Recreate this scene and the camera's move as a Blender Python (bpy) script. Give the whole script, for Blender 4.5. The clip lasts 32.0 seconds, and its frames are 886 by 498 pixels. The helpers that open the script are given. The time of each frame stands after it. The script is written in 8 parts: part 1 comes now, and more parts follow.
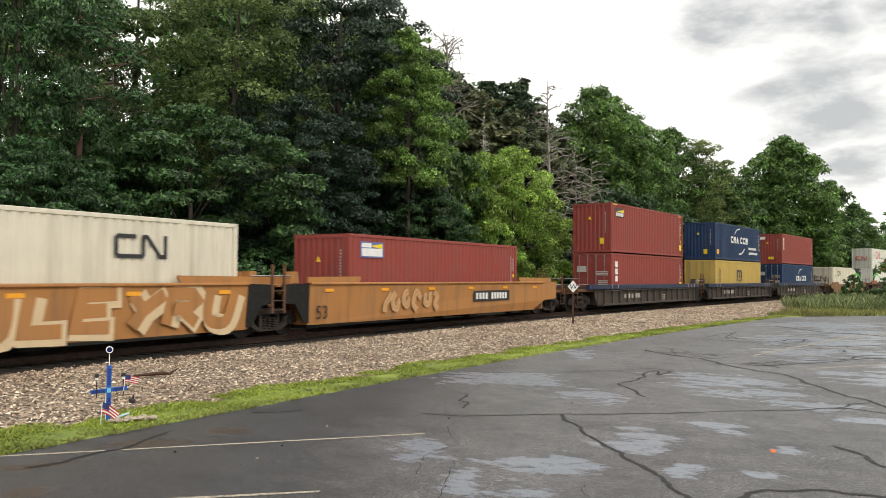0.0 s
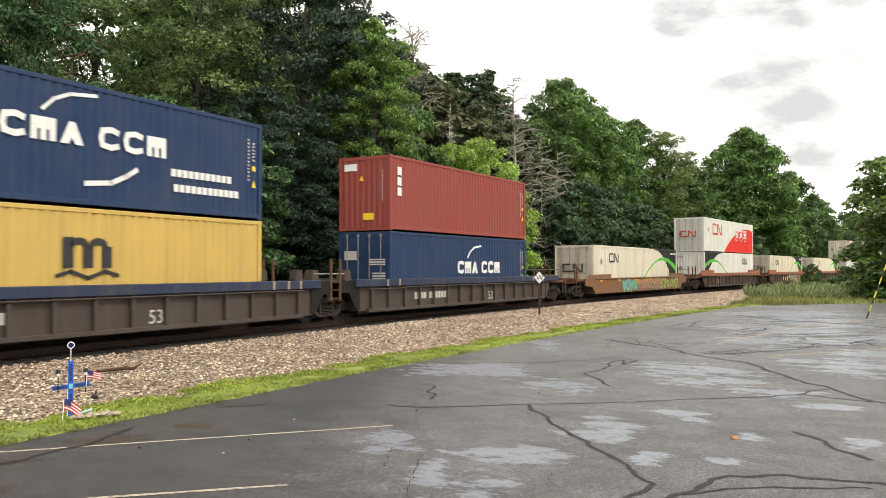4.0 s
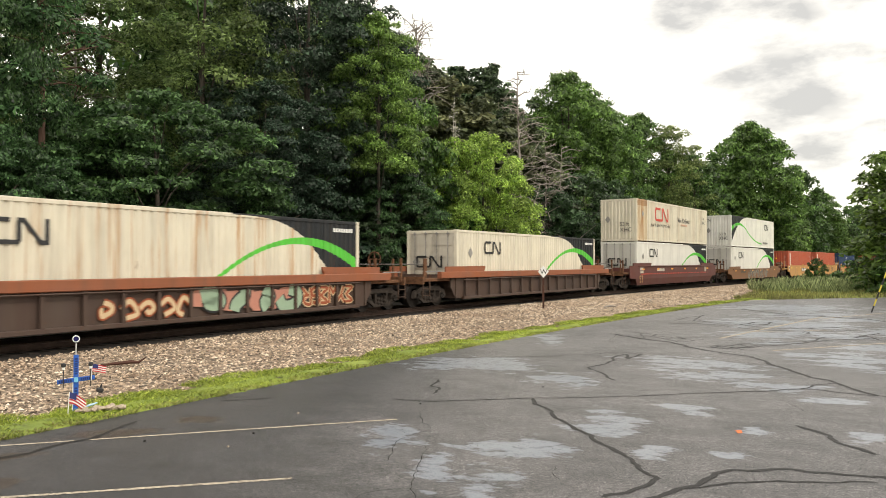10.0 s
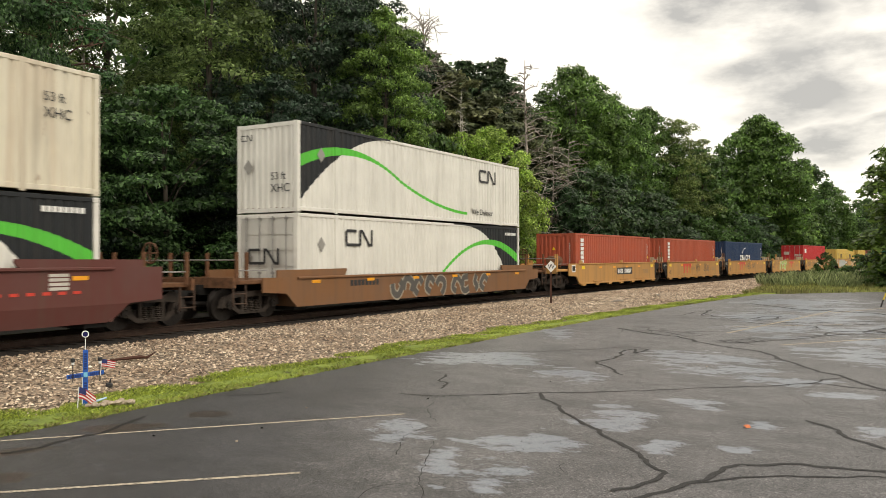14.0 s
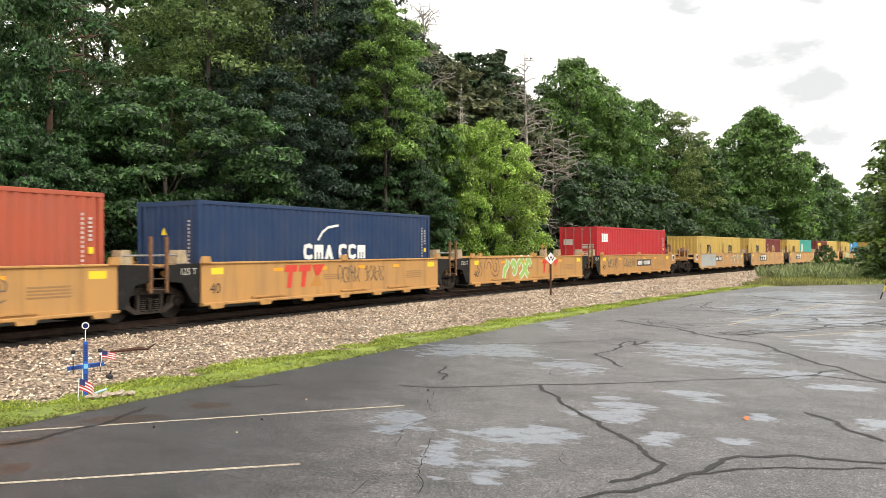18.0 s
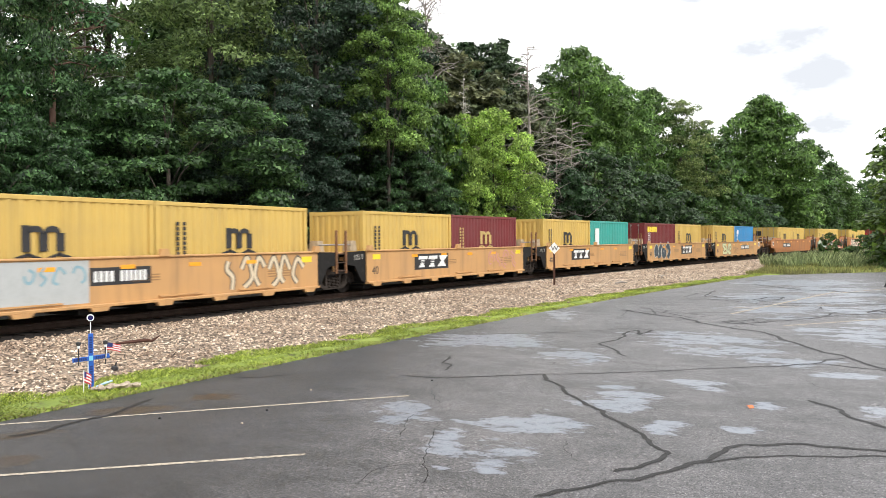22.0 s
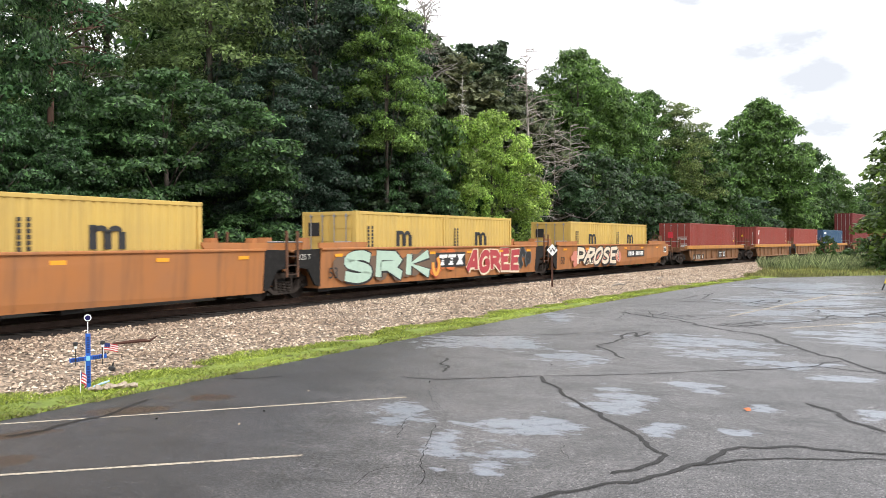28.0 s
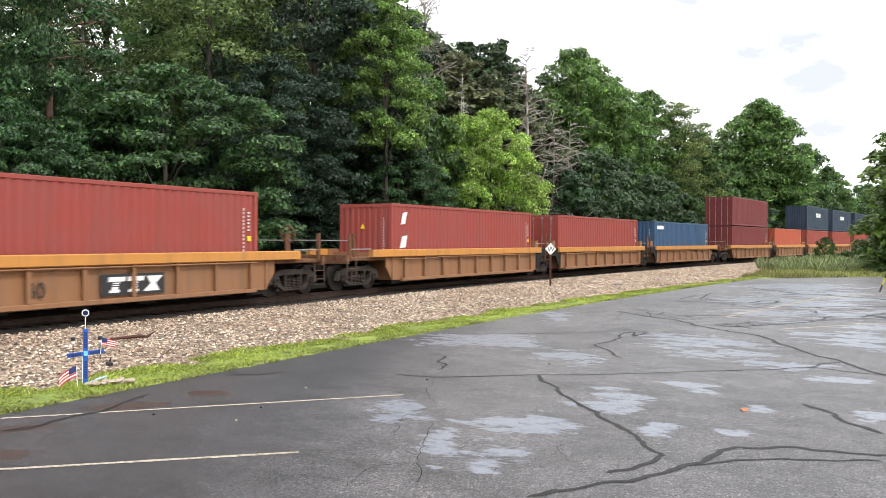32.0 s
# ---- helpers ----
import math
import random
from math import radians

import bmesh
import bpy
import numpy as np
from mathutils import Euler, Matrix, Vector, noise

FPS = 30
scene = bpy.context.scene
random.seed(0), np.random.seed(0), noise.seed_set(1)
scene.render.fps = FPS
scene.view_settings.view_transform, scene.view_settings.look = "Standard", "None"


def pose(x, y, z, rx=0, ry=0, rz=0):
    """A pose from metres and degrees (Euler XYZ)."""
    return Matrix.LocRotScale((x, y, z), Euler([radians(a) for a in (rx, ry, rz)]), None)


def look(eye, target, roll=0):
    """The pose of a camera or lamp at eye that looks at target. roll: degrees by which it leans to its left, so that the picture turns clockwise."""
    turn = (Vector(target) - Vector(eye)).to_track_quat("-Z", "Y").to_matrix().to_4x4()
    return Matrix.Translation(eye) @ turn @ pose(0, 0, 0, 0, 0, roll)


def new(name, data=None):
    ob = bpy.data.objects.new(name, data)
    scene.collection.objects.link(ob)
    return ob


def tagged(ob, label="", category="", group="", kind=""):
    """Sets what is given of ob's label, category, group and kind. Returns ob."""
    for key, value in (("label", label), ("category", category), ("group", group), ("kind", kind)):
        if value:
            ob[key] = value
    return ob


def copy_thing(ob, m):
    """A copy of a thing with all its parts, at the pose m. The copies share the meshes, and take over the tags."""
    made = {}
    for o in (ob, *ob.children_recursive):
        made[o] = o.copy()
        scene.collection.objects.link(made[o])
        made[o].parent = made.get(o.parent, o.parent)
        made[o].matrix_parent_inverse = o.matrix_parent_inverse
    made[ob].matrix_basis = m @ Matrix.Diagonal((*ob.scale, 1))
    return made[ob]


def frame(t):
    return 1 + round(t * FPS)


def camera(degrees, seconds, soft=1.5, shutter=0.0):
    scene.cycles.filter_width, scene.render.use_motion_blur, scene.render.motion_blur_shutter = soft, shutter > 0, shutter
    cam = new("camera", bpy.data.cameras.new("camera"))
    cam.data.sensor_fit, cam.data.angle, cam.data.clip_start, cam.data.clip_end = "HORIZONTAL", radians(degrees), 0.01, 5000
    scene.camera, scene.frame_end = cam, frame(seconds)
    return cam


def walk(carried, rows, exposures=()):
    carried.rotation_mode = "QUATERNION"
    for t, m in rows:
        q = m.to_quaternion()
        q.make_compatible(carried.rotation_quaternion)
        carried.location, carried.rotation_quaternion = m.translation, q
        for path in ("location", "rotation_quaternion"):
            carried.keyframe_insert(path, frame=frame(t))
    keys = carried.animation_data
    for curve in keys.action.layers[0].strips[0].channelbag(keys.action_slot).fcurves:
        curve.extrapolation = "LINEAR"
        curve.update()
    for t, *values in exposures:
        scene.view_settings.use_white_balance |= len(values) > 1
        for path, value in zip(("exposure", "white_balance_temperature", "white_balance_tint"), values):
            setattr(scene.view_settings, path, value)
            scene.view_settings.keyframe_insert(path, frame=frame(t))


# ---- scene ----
# The camera: held in the hand by the car park, 1.8 m above the rail heads
EYE = Vector((0.0, 0.0, 1.799))


def aim(yaw, pitch, roll):
    y, p = radians(yaw), radians(pitch)
    return look(EYE, EYE + Vector((math.sin(y) * math.cos(p), math.cos(y) * math.cos(p), math.sin(p))), roll)


cam = camera(57.32, 32.0, soft=0.6, shutter=0.2)
walk(cam, [
    (0, aim(61.37, 1.98, 0.33)),
    (0.5, aim(62.13, 1.86, 0.11)),
    (1, aim(62.55, 1.83, -0.03)),
    (1.5, aim(62.69, 1.80, -0.07)),
    (2, aim(63.03, 1.85, -0.05)),
    (2.5, aim(63.40, 1.85, -0.11)),
    (3, aim(63.59, 1.61, -0.23)),
    (3.5, aim(63.74, 1.39, -0.17)),
    (5.5, aim(63.57, 1.57, 0.28)),
    (6, aim(63.65, 1.40, 0.22)),
    (6.5, aim(63.67, 1.25, 0.19)),
    (7, aim(63.67, 1.23, 0.11)),
    (7.5, aim(63.59, 1.27, 0.13)),
    (8, aim(63.50, 1.29, 0.13)),
    (8.5, aim(63.42, 1.30, 0.09)),
    (9, aim(63.37, 1.21, 0.05)),
    (9.5, aim(63.40, 1.05, 0.01)),
    (10, aim(63.44, 0.99, -0.05)),
    (10.5, aim(63.45, 1.05, -0.09)),
    (11, aim(63.45, 1.09, -0.11)),
    (11.5, aim(63.38, 1.07, -0.13)),
    (12, aim(63.26, 0.94, -0.16)),
    (12.5, aim(63.11, 0.71, -0.19)),
    (13, aim(63.01, 0.62, -0.13)),
    (13.5, aim(62.95, 0.64, -0.10)),
    (14, aim(62.92, 0.63, -0.16)),
    (14.5, aim(62.94, 0.62, -0.20)),
    (16.5, aim(62.96, 0.30, -0.08)),
    (17, aim(62.96, 0.20, -0.07)),
    (17.5, aim(62.93, 0.12, -0.10)),
    (18, aim(62.93, 0.06, -0.11)),
    (18.5, aim(63.00, 0.09, -0.15)),
    (19, aim(63.02, 0.05, -0.21)),
    (19.5, aim(63.00, -0.07, -0.34)),
    (20, aim(62.92, -0.13, -0.34)),
    (20.5, aim(62.86, -0.16, -0.30)),
    (21, aim(62.79, -0.32, -0.41)),
    (21.5, aim(62.69, -0.51, -0.42)),
    (22, aim(62.68, -0.62, -0.43)),
    (22.5, aim(62.69, -0.69, -0.54)),
    (23, aim(62.77, -0.79, -0.62)),
    (23.5, aim(62.81, -0.93, -0.65)),
    (24, aim(62.81, -0.97, -0.62)),
    (24.5, aim(62.78, -0.91, -0.62)),
    (25, aim(62.72, -0.81, -0.54)),
    (25.5, aim(62.70, -0.69, -0.40)),
    (27.5, aim(62.81, -0.51, -0.27)),
    (28, aim(62.82, -0.52, -0.19)),
    (28.5, aim(62.79, -0.45, -0.07)),
    (29, aim(62.71, -0.34, -0.07)),
    (29.5, aim(62.69, -0.32, -0.09)),
    (30, aim(62.80, -0.39, -0.03)),
    (30.5, aim(62.97, -0.45, 0.02)),
    (31, aim(62.98, -0.56, 0.18)),
    (31.5, aim(62.95, -0.72, 0.29)),
    (32, aim(62.93, -0.66, 0.28)),
], exposures=[(0, 0.24, 6800, 8), (1, 0.6, 6950, 8), (2, 0.64, 7000, 9), (3.5, 0.58, 7000, 9), (6, 0.6, 7050, 9), (7, 0.52, 7100, 9), (8, 0.38, 7150, 9), (9, 0.15, 7200, 9), (10, 0.48, 7250, 9), (12, 0.47, 7350, 9), (13, 0.37, 7350, 9), (14, 0.15, 7400, 9), (14.5, 0.13, 7400, 9), (17, 0.68, 7100, 9), (18, 0.74, 6900, 9), (21, 0.8, 6550, 10), (24, 0.76, 6400, 11), (28, 0.78, 6400, 11), (32, 0.86, 6400, 11)])

TRACK_Y, BEND, SPEED = 17.498, -0.001152, 14.459
# ---- sky and sun: bright overcast, grey cloud banks to the east ----
world = bpy.data.worlds.new("overcast")
scene.world = world
world.use_nodes = True
wn, wl = world.node_tree.nodes, world.node_tree.links
wn.clear()
w_out, w_bg, w_mix = wn.new("ShaderNodeOutputWorld"), wn.new("ShaderNodeBackground"), wn.new("ShaderNodeMixRGB")
w_sky, w_scale = wn.new("ShaderNodeTexSky"), wn.new("ShaderNodeVectorMath")
w_sky.sky_type, w_sky.sun_disc = "NISHITA", False
w_sky.sun_elevation, w_sky.sun_rotation = radians(52), radians(165)
w_co, w_map, w_no, w_ramp = wn.new("ShaderNodeTexCoord"), wn.new("ShaderNodeMapping"), wn.new("ShaderNodeTexNoise"), wn.new("ShaderNodeValToRGB")
w_map.inputs["Scale"].default_value = (1.6, 1.6, 5.0)
w_map.inputs["Location"].default_value = (0.35, 0.1, 0.2)
w_no.inputs["Scale"].default_value, w_no.inputs["Detail"].default_value = 1.7, 7
w_ramp.color_ramp.elements[0].position, w_ramp.color_ramp.elements[0].color = 0.44, (0, 0, 0, 1)
w_ramp.color_ramp.elements[1].position, w_ramp.color_ramp.elements[1].color = 0.62, (1, 1, 1, 1)
w_cloud = wn.new("ShaderNodeMixRGB")
w_cloud.inputs["Color1"].default_value, w_cloud.inputs["Color2"].default_value = (1.2, 1.2, 1.19, 1), (0.51, 0.525, 0.55, 1)


def sky_math(op, a, b=0.0, clamp=False):
    n = wn.new("ShaderNodeMath")
    n.operation, n.use_clamp = op, clamp
    for sock, q in zip(n.inputs, (a, b)):
        if isinstance(q, (int, float)):
            sock.default_value = q
        else:
            wl.new(q, sock)
    return n.outputs["Value"]


# grey cumulus: ragged heaps by direction and height, in degrees (direction, height, half width, half height)
w_dir, w_warp = wn.new("ShaderNodeSeparateXYZ"), wn.new("ShaderNodeTexNoise")
wl.new(w_co.outputs["Generated"], w_dir.inputs["Vector"])
wl.new(w_map.outputs["Vector"], w_warp.inputs["Vector"])
w_warp.inputs["Scale"].default_value, w_warp.inputs["Detail"].default_value, w_warp.inputs["Roughness"].default_value = 3.4, 4, 0.5
w_push = wn.new("ShaderNodeSeparateColor")
wl.new(w_warp.outputs["Color"], w_push.inputs["Color"])
w_az = sky_math("ADD", sky_math("MULTIPLY", sky_math("ARCTAN2", w_dir.outputs["X"], w_dir.outputs["Y"]), 57.296), sky_math("MULTIPLY", sky_math("SUBTRACT", w_push.outputs["Red"], 0.5), 12.0))
w_el = sky_math("ADD", sky_math("MULTIPLY", sky_math("ARCSINE", w_dir.outputs["Z"]), 57.296), sky_math("MULTIPLY", sky_math("SUBTRACT", w_push.outputs["Green"], 0.5), 7.0))
w_heap = None
for heap in ((82.0, 17.5, 9.0, 6.0), (88.0, 12.0, 11.0, 4.6), (96.0, 17.0, 12.0, 7.0), (92.0, 7.5, 8.0, 2.0), (94.0, 4.0, 8.0, 1.8), (118.0, 14.0, 14.0, 6.0)):
    du, dv = sky_math("DIVIDE", sky_math("SUBTRACT", w_az, heap[0]), heap[2]), sky_math("DIVIDE", sky_math("SUBTRACT", w_el, heap[1]), heap[3])
    near = sky_math("SUBTRACT", 1.0, sky_math("SQRT", sky_math("ADD", sky_math("MULTIPLY", du, du), sky_math("MULTIPLY", dv, dv))))
    w_heap = near if w_heap is None else sky_math("MAXIMUM", w_heap, near)
w_billow, w_stretch = wn.new("ShaderNodeTexNoise"), wn.new("ShaderNodeMapping")
w_stretch.inputs["Scale"].default_value, w_stretch.inputs["Location"].default_value = (1.0, 1.0, 2.6), (0.2, 0.45, 0.1)
wl.new(w_co.outputs["Generated"], w_stretch.inputs["Vector"])
wl.new(w_stretch.outputs["Vector"], w_billow.inputs["Vector"])
w_billow.inputs["Scale"].default_value, w_billow.inputs["Detail"].default_value, w_billow.inputs["Roughness"].default_value = 5.0, 7, 0.58
w_lump = sky_math("MULTIPLY", sky_math("SUBTRACT", w_billow.outputs["Fac"], 0.40), 4.2, True)
w_heap = sky_math("MULTIPLY", sky_math("MULTIPLY", sky_math("MAXIMUM", w_heap, 0.0), 1.8, True), w_lump)
w_thin = sky_math("MULTIPLY", sky_math("SUBTRACT", 1.0, w_ramp.outputs["Color"]), 0.10)
wl.new(sky_math("MAXIMUM", w_heap, w_thin), w_cloud.inputs["Fac"])
wl.new(w_co.outputs["Generated"], w_map.inputs["Vector"])
wl.new(w_map.outputs["Vector"], w_no.inputs["Vector"])
wl.new(w_no.outputs["Fac"], w_ramp.inputs["Fac"])
w_scale.operation = "SCALE"
w_scale.inputs["Scale"].default_value = 0.1
wl.new(w_sky.outputs["Color"], w_scale.inputs[0])
w_mix.inputs["Fac"].default_value = 0.93
wl.new(w_scale.outputs["Vector"], w_mix.inputs["Color1"])
wl.new(w_cloud.outputs["Color"], w_mix.inputs["Color2"])
wl.new(w_mix.outputs["Color"], w_bg.inputs["Color"])
w_bg.inputs["Strength"].default_value = 1.0
wl.new(w_bg.outputs["Background"], w_out.inputs["Surface"])
sun = new("sun", bpy.data.lights.new("sun", "SUN"))
sun.data.energy, sun.data.angle, sun.data.color = 1.1, radians(14), (1.0, 0.96, 0.9)
sun.matrix_world = look((8, -30, 40), (20, 10, 0))


# ---- materials ----
def nodes_of(name):
    m = bpy.data.materials.new(name)
    m.use_nodes = True
    nt = m.node_tree
    return m, nt, nt.nodes["Principled BSDF"]


def noise_node(nt, scale, detail=4, stretch=(1, 1, 1), space="Object", rough=0.6):
    co, mp, no = nt.nodes.new("ShaderNodeTexCoord"), nt.nodes.new("ShaderNodeMapping"), nt.nodes.new("ShaderNodeTexNoise")
    mp.inputs["Scale"].default_value = stretch
    no.inputs["Scale"].default_value, no.inputs["Detail"].default_value, no.inputs["Roughness"].default_value = scale, detail, rough
    nt.links.new(co.outputs[space], mp.inputs["Vector"])
    nt.links.new(mp.outputs["Vector"], no.inputs["Vector"])
    return no.outputs["Fac"]


def ramp(nt, fac, stops):
    r = nt.nodes.new("ShaderNodeValToRGB")
    while len(r.color_ramp.elements) < len(stops):
        r.color_ramp.elements.new(0.5)
    for e, (p, c) in zip(r.color_ramp.elements, stops):
        e.position = p
        e.color = (*c, 1) if isinstance(c, tuple) else (c, c, c, 1)
    nt.links.new(fac, r.inputs["Fac"])
    return r.outputs["Color"]


def mix(nt, fac, a, b, mode="MIX"):
    n = nt.nodes.new("ShaderNodeMixRGB")
    n.blend_type = mode
    for sock, v in ((n.inputs["Fac"], fac), (n.inputs["Color1"], a), (n.inputs["Color2"], b)):
        if isinstance(v, (int, float)):
            sock.default_value = v if sock.type == "VALUE" else (v, v, v, 1)
        elif isinstance(v, tuple):
            sock.default_value = (*v, 1)
        else:
            nt.links.new(v, sock)
    return n.outputs["Color"]


def math_node(nt, op, a, b=0.0, clamp=False):
    n = nt.nodes.new("ShaderNodeMath")
    n.operation, n.use_clamp = op, clamp
    for sock, v in zip(n.inputs, (a, b)):
        if isinstance(v, (int, float)):
            sock.default_value = v
        else:
            nt.links.new(v, sock)
    return n.outputs["Value"]


def bump(nt, bsdf, height, strength=0.3, dist=0.01):
    n = nt.nodes.new("ShaderNodeBump")
    n.inputs["Strength"].default_value, n.inputs["Distance"].default_value = strength, dist
    nt.links.new(height, n.inputs["Height"])
    nt.links.new(n.outputs["Normal"], bsdf.inputs["Normal"])


def darker(c, k):
    return tuple(x * k for x in c)


def paint(name, col, rust=0.12, rough=0.6, fade=0.85, dirt=0.35, pattern=None):
    """Weathered sheet-metal paint: fading, vertical dirt streaks, rust spots. pattern(nt, base) may lay livery over the base colour."""
    m, nt, b = nodes_of(name)
    base = mix(nt, ramp(nt, noise_node(nt, 0.7, 3), [(0.35, 0.0), (0.7, 1.0)]), col, tuple(min(1, x * fade + 0.02) for x in col))
    if pattern:
        base = pattern(nt, base)
    streak = ramp(nt, noise_node(nt, 2.2, 5, (1.6, 1.6, 0.12)), [(0.48, 0.0), (0.75, 1.0)])
    base = mix(nt, math_node(nt, "MULTIPLY", streak, dirt), base, (0.10, 0.075, 0.055))
    spots = ramp(nt, noise_node(nt, 3.5, 8, (1, 1, 0.35), rough=0.75), [(0.66 - 0.12 * rust, 0.0), (0.72 - 0.06 * rust, 1.0)])
    base = mix(nt, math_node(nt, "MULTIPLY", spots, min(1, rust * 3)), base, (0.16, 0.055, 0.02))
    nt.links.new(base, b.inputs["Base Color"])
    b.inputs["Roughness"].default_value, b.inputs["Specular IOR Level"].default_value = rough, 0.25
    bump(nt, b, noise_node(nt, 60, 3), 0.08, 0.004)
    return m


def grime(name, col, var=0.5, rough=0.75, metal=0.0, scale=6.0):
    m, nt, b = nodes_of(name)
    c = ramp(nt, noise_node(nt, scale, 6), [(0.3, darker(col, 1 - var)), (0.55, col), (0.8, tuple(min(1, x * (1 + var * 0.7) + 0.01) for x in col))])
    nt.links.new(c, b.inputs["Base Color"])
    b.inputs["Roughness"].default_value, b.inputs["Metallic"].default_value, b.inputs["Specular IOR Level"].default_value = rough, metal, 0.25
    bump(nt, b, noise_node(nt, scale * 8, 4), 0.25, 0.006)
    return m


def plain(name, col, rough=0.5, worn=0.25):
    m, nt, b = nodes_of(name)
    c = mix(nt, math_node(nt, "MULTIPLY", ramp(nt, noise_node(nt, 5, 6, rough=0.7), [(0.45, 0.0), (0.7, 1.0)]), worn), col, darker(col, 0.45))
    nt.links.new(c, b.inputs["Base Color"])
    b.inputs["Roughness"].default_value = rough
    return m


def leafy(name, dark, light, thin=0.35):
    m, nt, b = nodes_of(name)
    geo = nt.nodes.new("ShaderNodeNewGeometry")
    obi = nt.nodes.new("ShaderNodeObjectInfo")
    mid = tuple((x + y) / 2 for x, y in zip(dark, light))
    c = ramp(nt, geo.outputs["Random Per Island"], [(0.0, darker(dark, 0.45)), (0.5, mid), (0.85, light), (1.0, darker(light, 1.6))])
    clump = ramp(nt, noise_node(nt, 0.45, 3), [(0.35, 0.52), (0.65, 1.25)])
    c = mix(nt, 1.0, c, clump, "MULTIPLY")
    each = ramp(nt, obi.outputs["Random"], [(0.0, (0.85, 0.92, 0.9)), (1.0, (1.12, 1.05, 0.95))])
    c = mix(nt, 1.0, c, each, "MULTIPLY")
    nt.links.new(c, b.inputs["Base Color"])
    b.inputs["Roughness"].default_value = 0.42
    b.inputs["Specular IOR Level"].default_value = 0.36
    tr, ms = nt.nodes.new("ShaderNodeBsdfTranslucent"), nt.nodes.new("ShaderNodeMixShader")
    nt.links.new(c, tr.inputs["Color"])
    ms.inputs["Fac"].default_value = thin
    nt.links.new(b.outputs["BSDF"], ms.inputs[1])
    nt.links.new(tr.outputs["BSDF"], ms.inputs[2])
    nt.links.new(ms.outputs["Shader"], nt.nodes["Material Output"].inputs["Surface"])
    return m


def bark(name, col):
    m, nt, b = nodes_of(name)
    c = ramp(nt, noise_node(nt, 7, 6, (1, 1, 0.2)), [(0.3, darker(col, 0.45)), (0.6, col), (0.8, darker(col, 1.35))])
    nt.links.new(c, b.inputs["Base Color"])
    b.inputs["Roughness"].default_value = 0.9
    bump(nt, b, noise_node(nt, 12, 5, (1, 1, 0.15)), 0.6, 0.03)
    return m


BLACK = grime("black_running_gear", (0.013, 0.012, 0.0115), 0.4, 0.7)
WHEEL = grime("wheel_steel", (0.04, 0.034, 0.031), 0.4, 0.5, 0.6)
RAIL = grime("rail_steel", (0.05, 0.03, 0.022), 0.4, 0.6, 0.3)
RAILTOP = grime("polished_rail_head", (0.42, 0.4, 0.38), 0.2, 0.25, 0.9)
TIE = grime("creosoted_timber", (0.03, 0.024, 0.02), 0.5, 0.9)
STEEL = grime("bare_steel", (0.32, 0.31, 0.3), 0.25, 0.45, 0.5)
RUST = grime("rusted_steel", (0.15, 0.075, 0.045), 0.5, 0.85)
WHITE = plain("white_paint", (0.78, 0.78, 0.76))
INK = plain("black_paint", (0.02, 0.02, 0.022))
ORANGE = plain("orange_reflector", (0.85, 0.36, 0.02), 0.35, 0.15)
YELLOWM = plain("yellow_marking", (0.85, 0.62, 0.03), 0.4, 0.15)
RED = plain("red_paint", (0.62, 0.05, 0.03), 0.5, 0.3)
BEIGE = grime("beige_casting", (0.42, 0.33, 0.22), 0.35, 0.8)


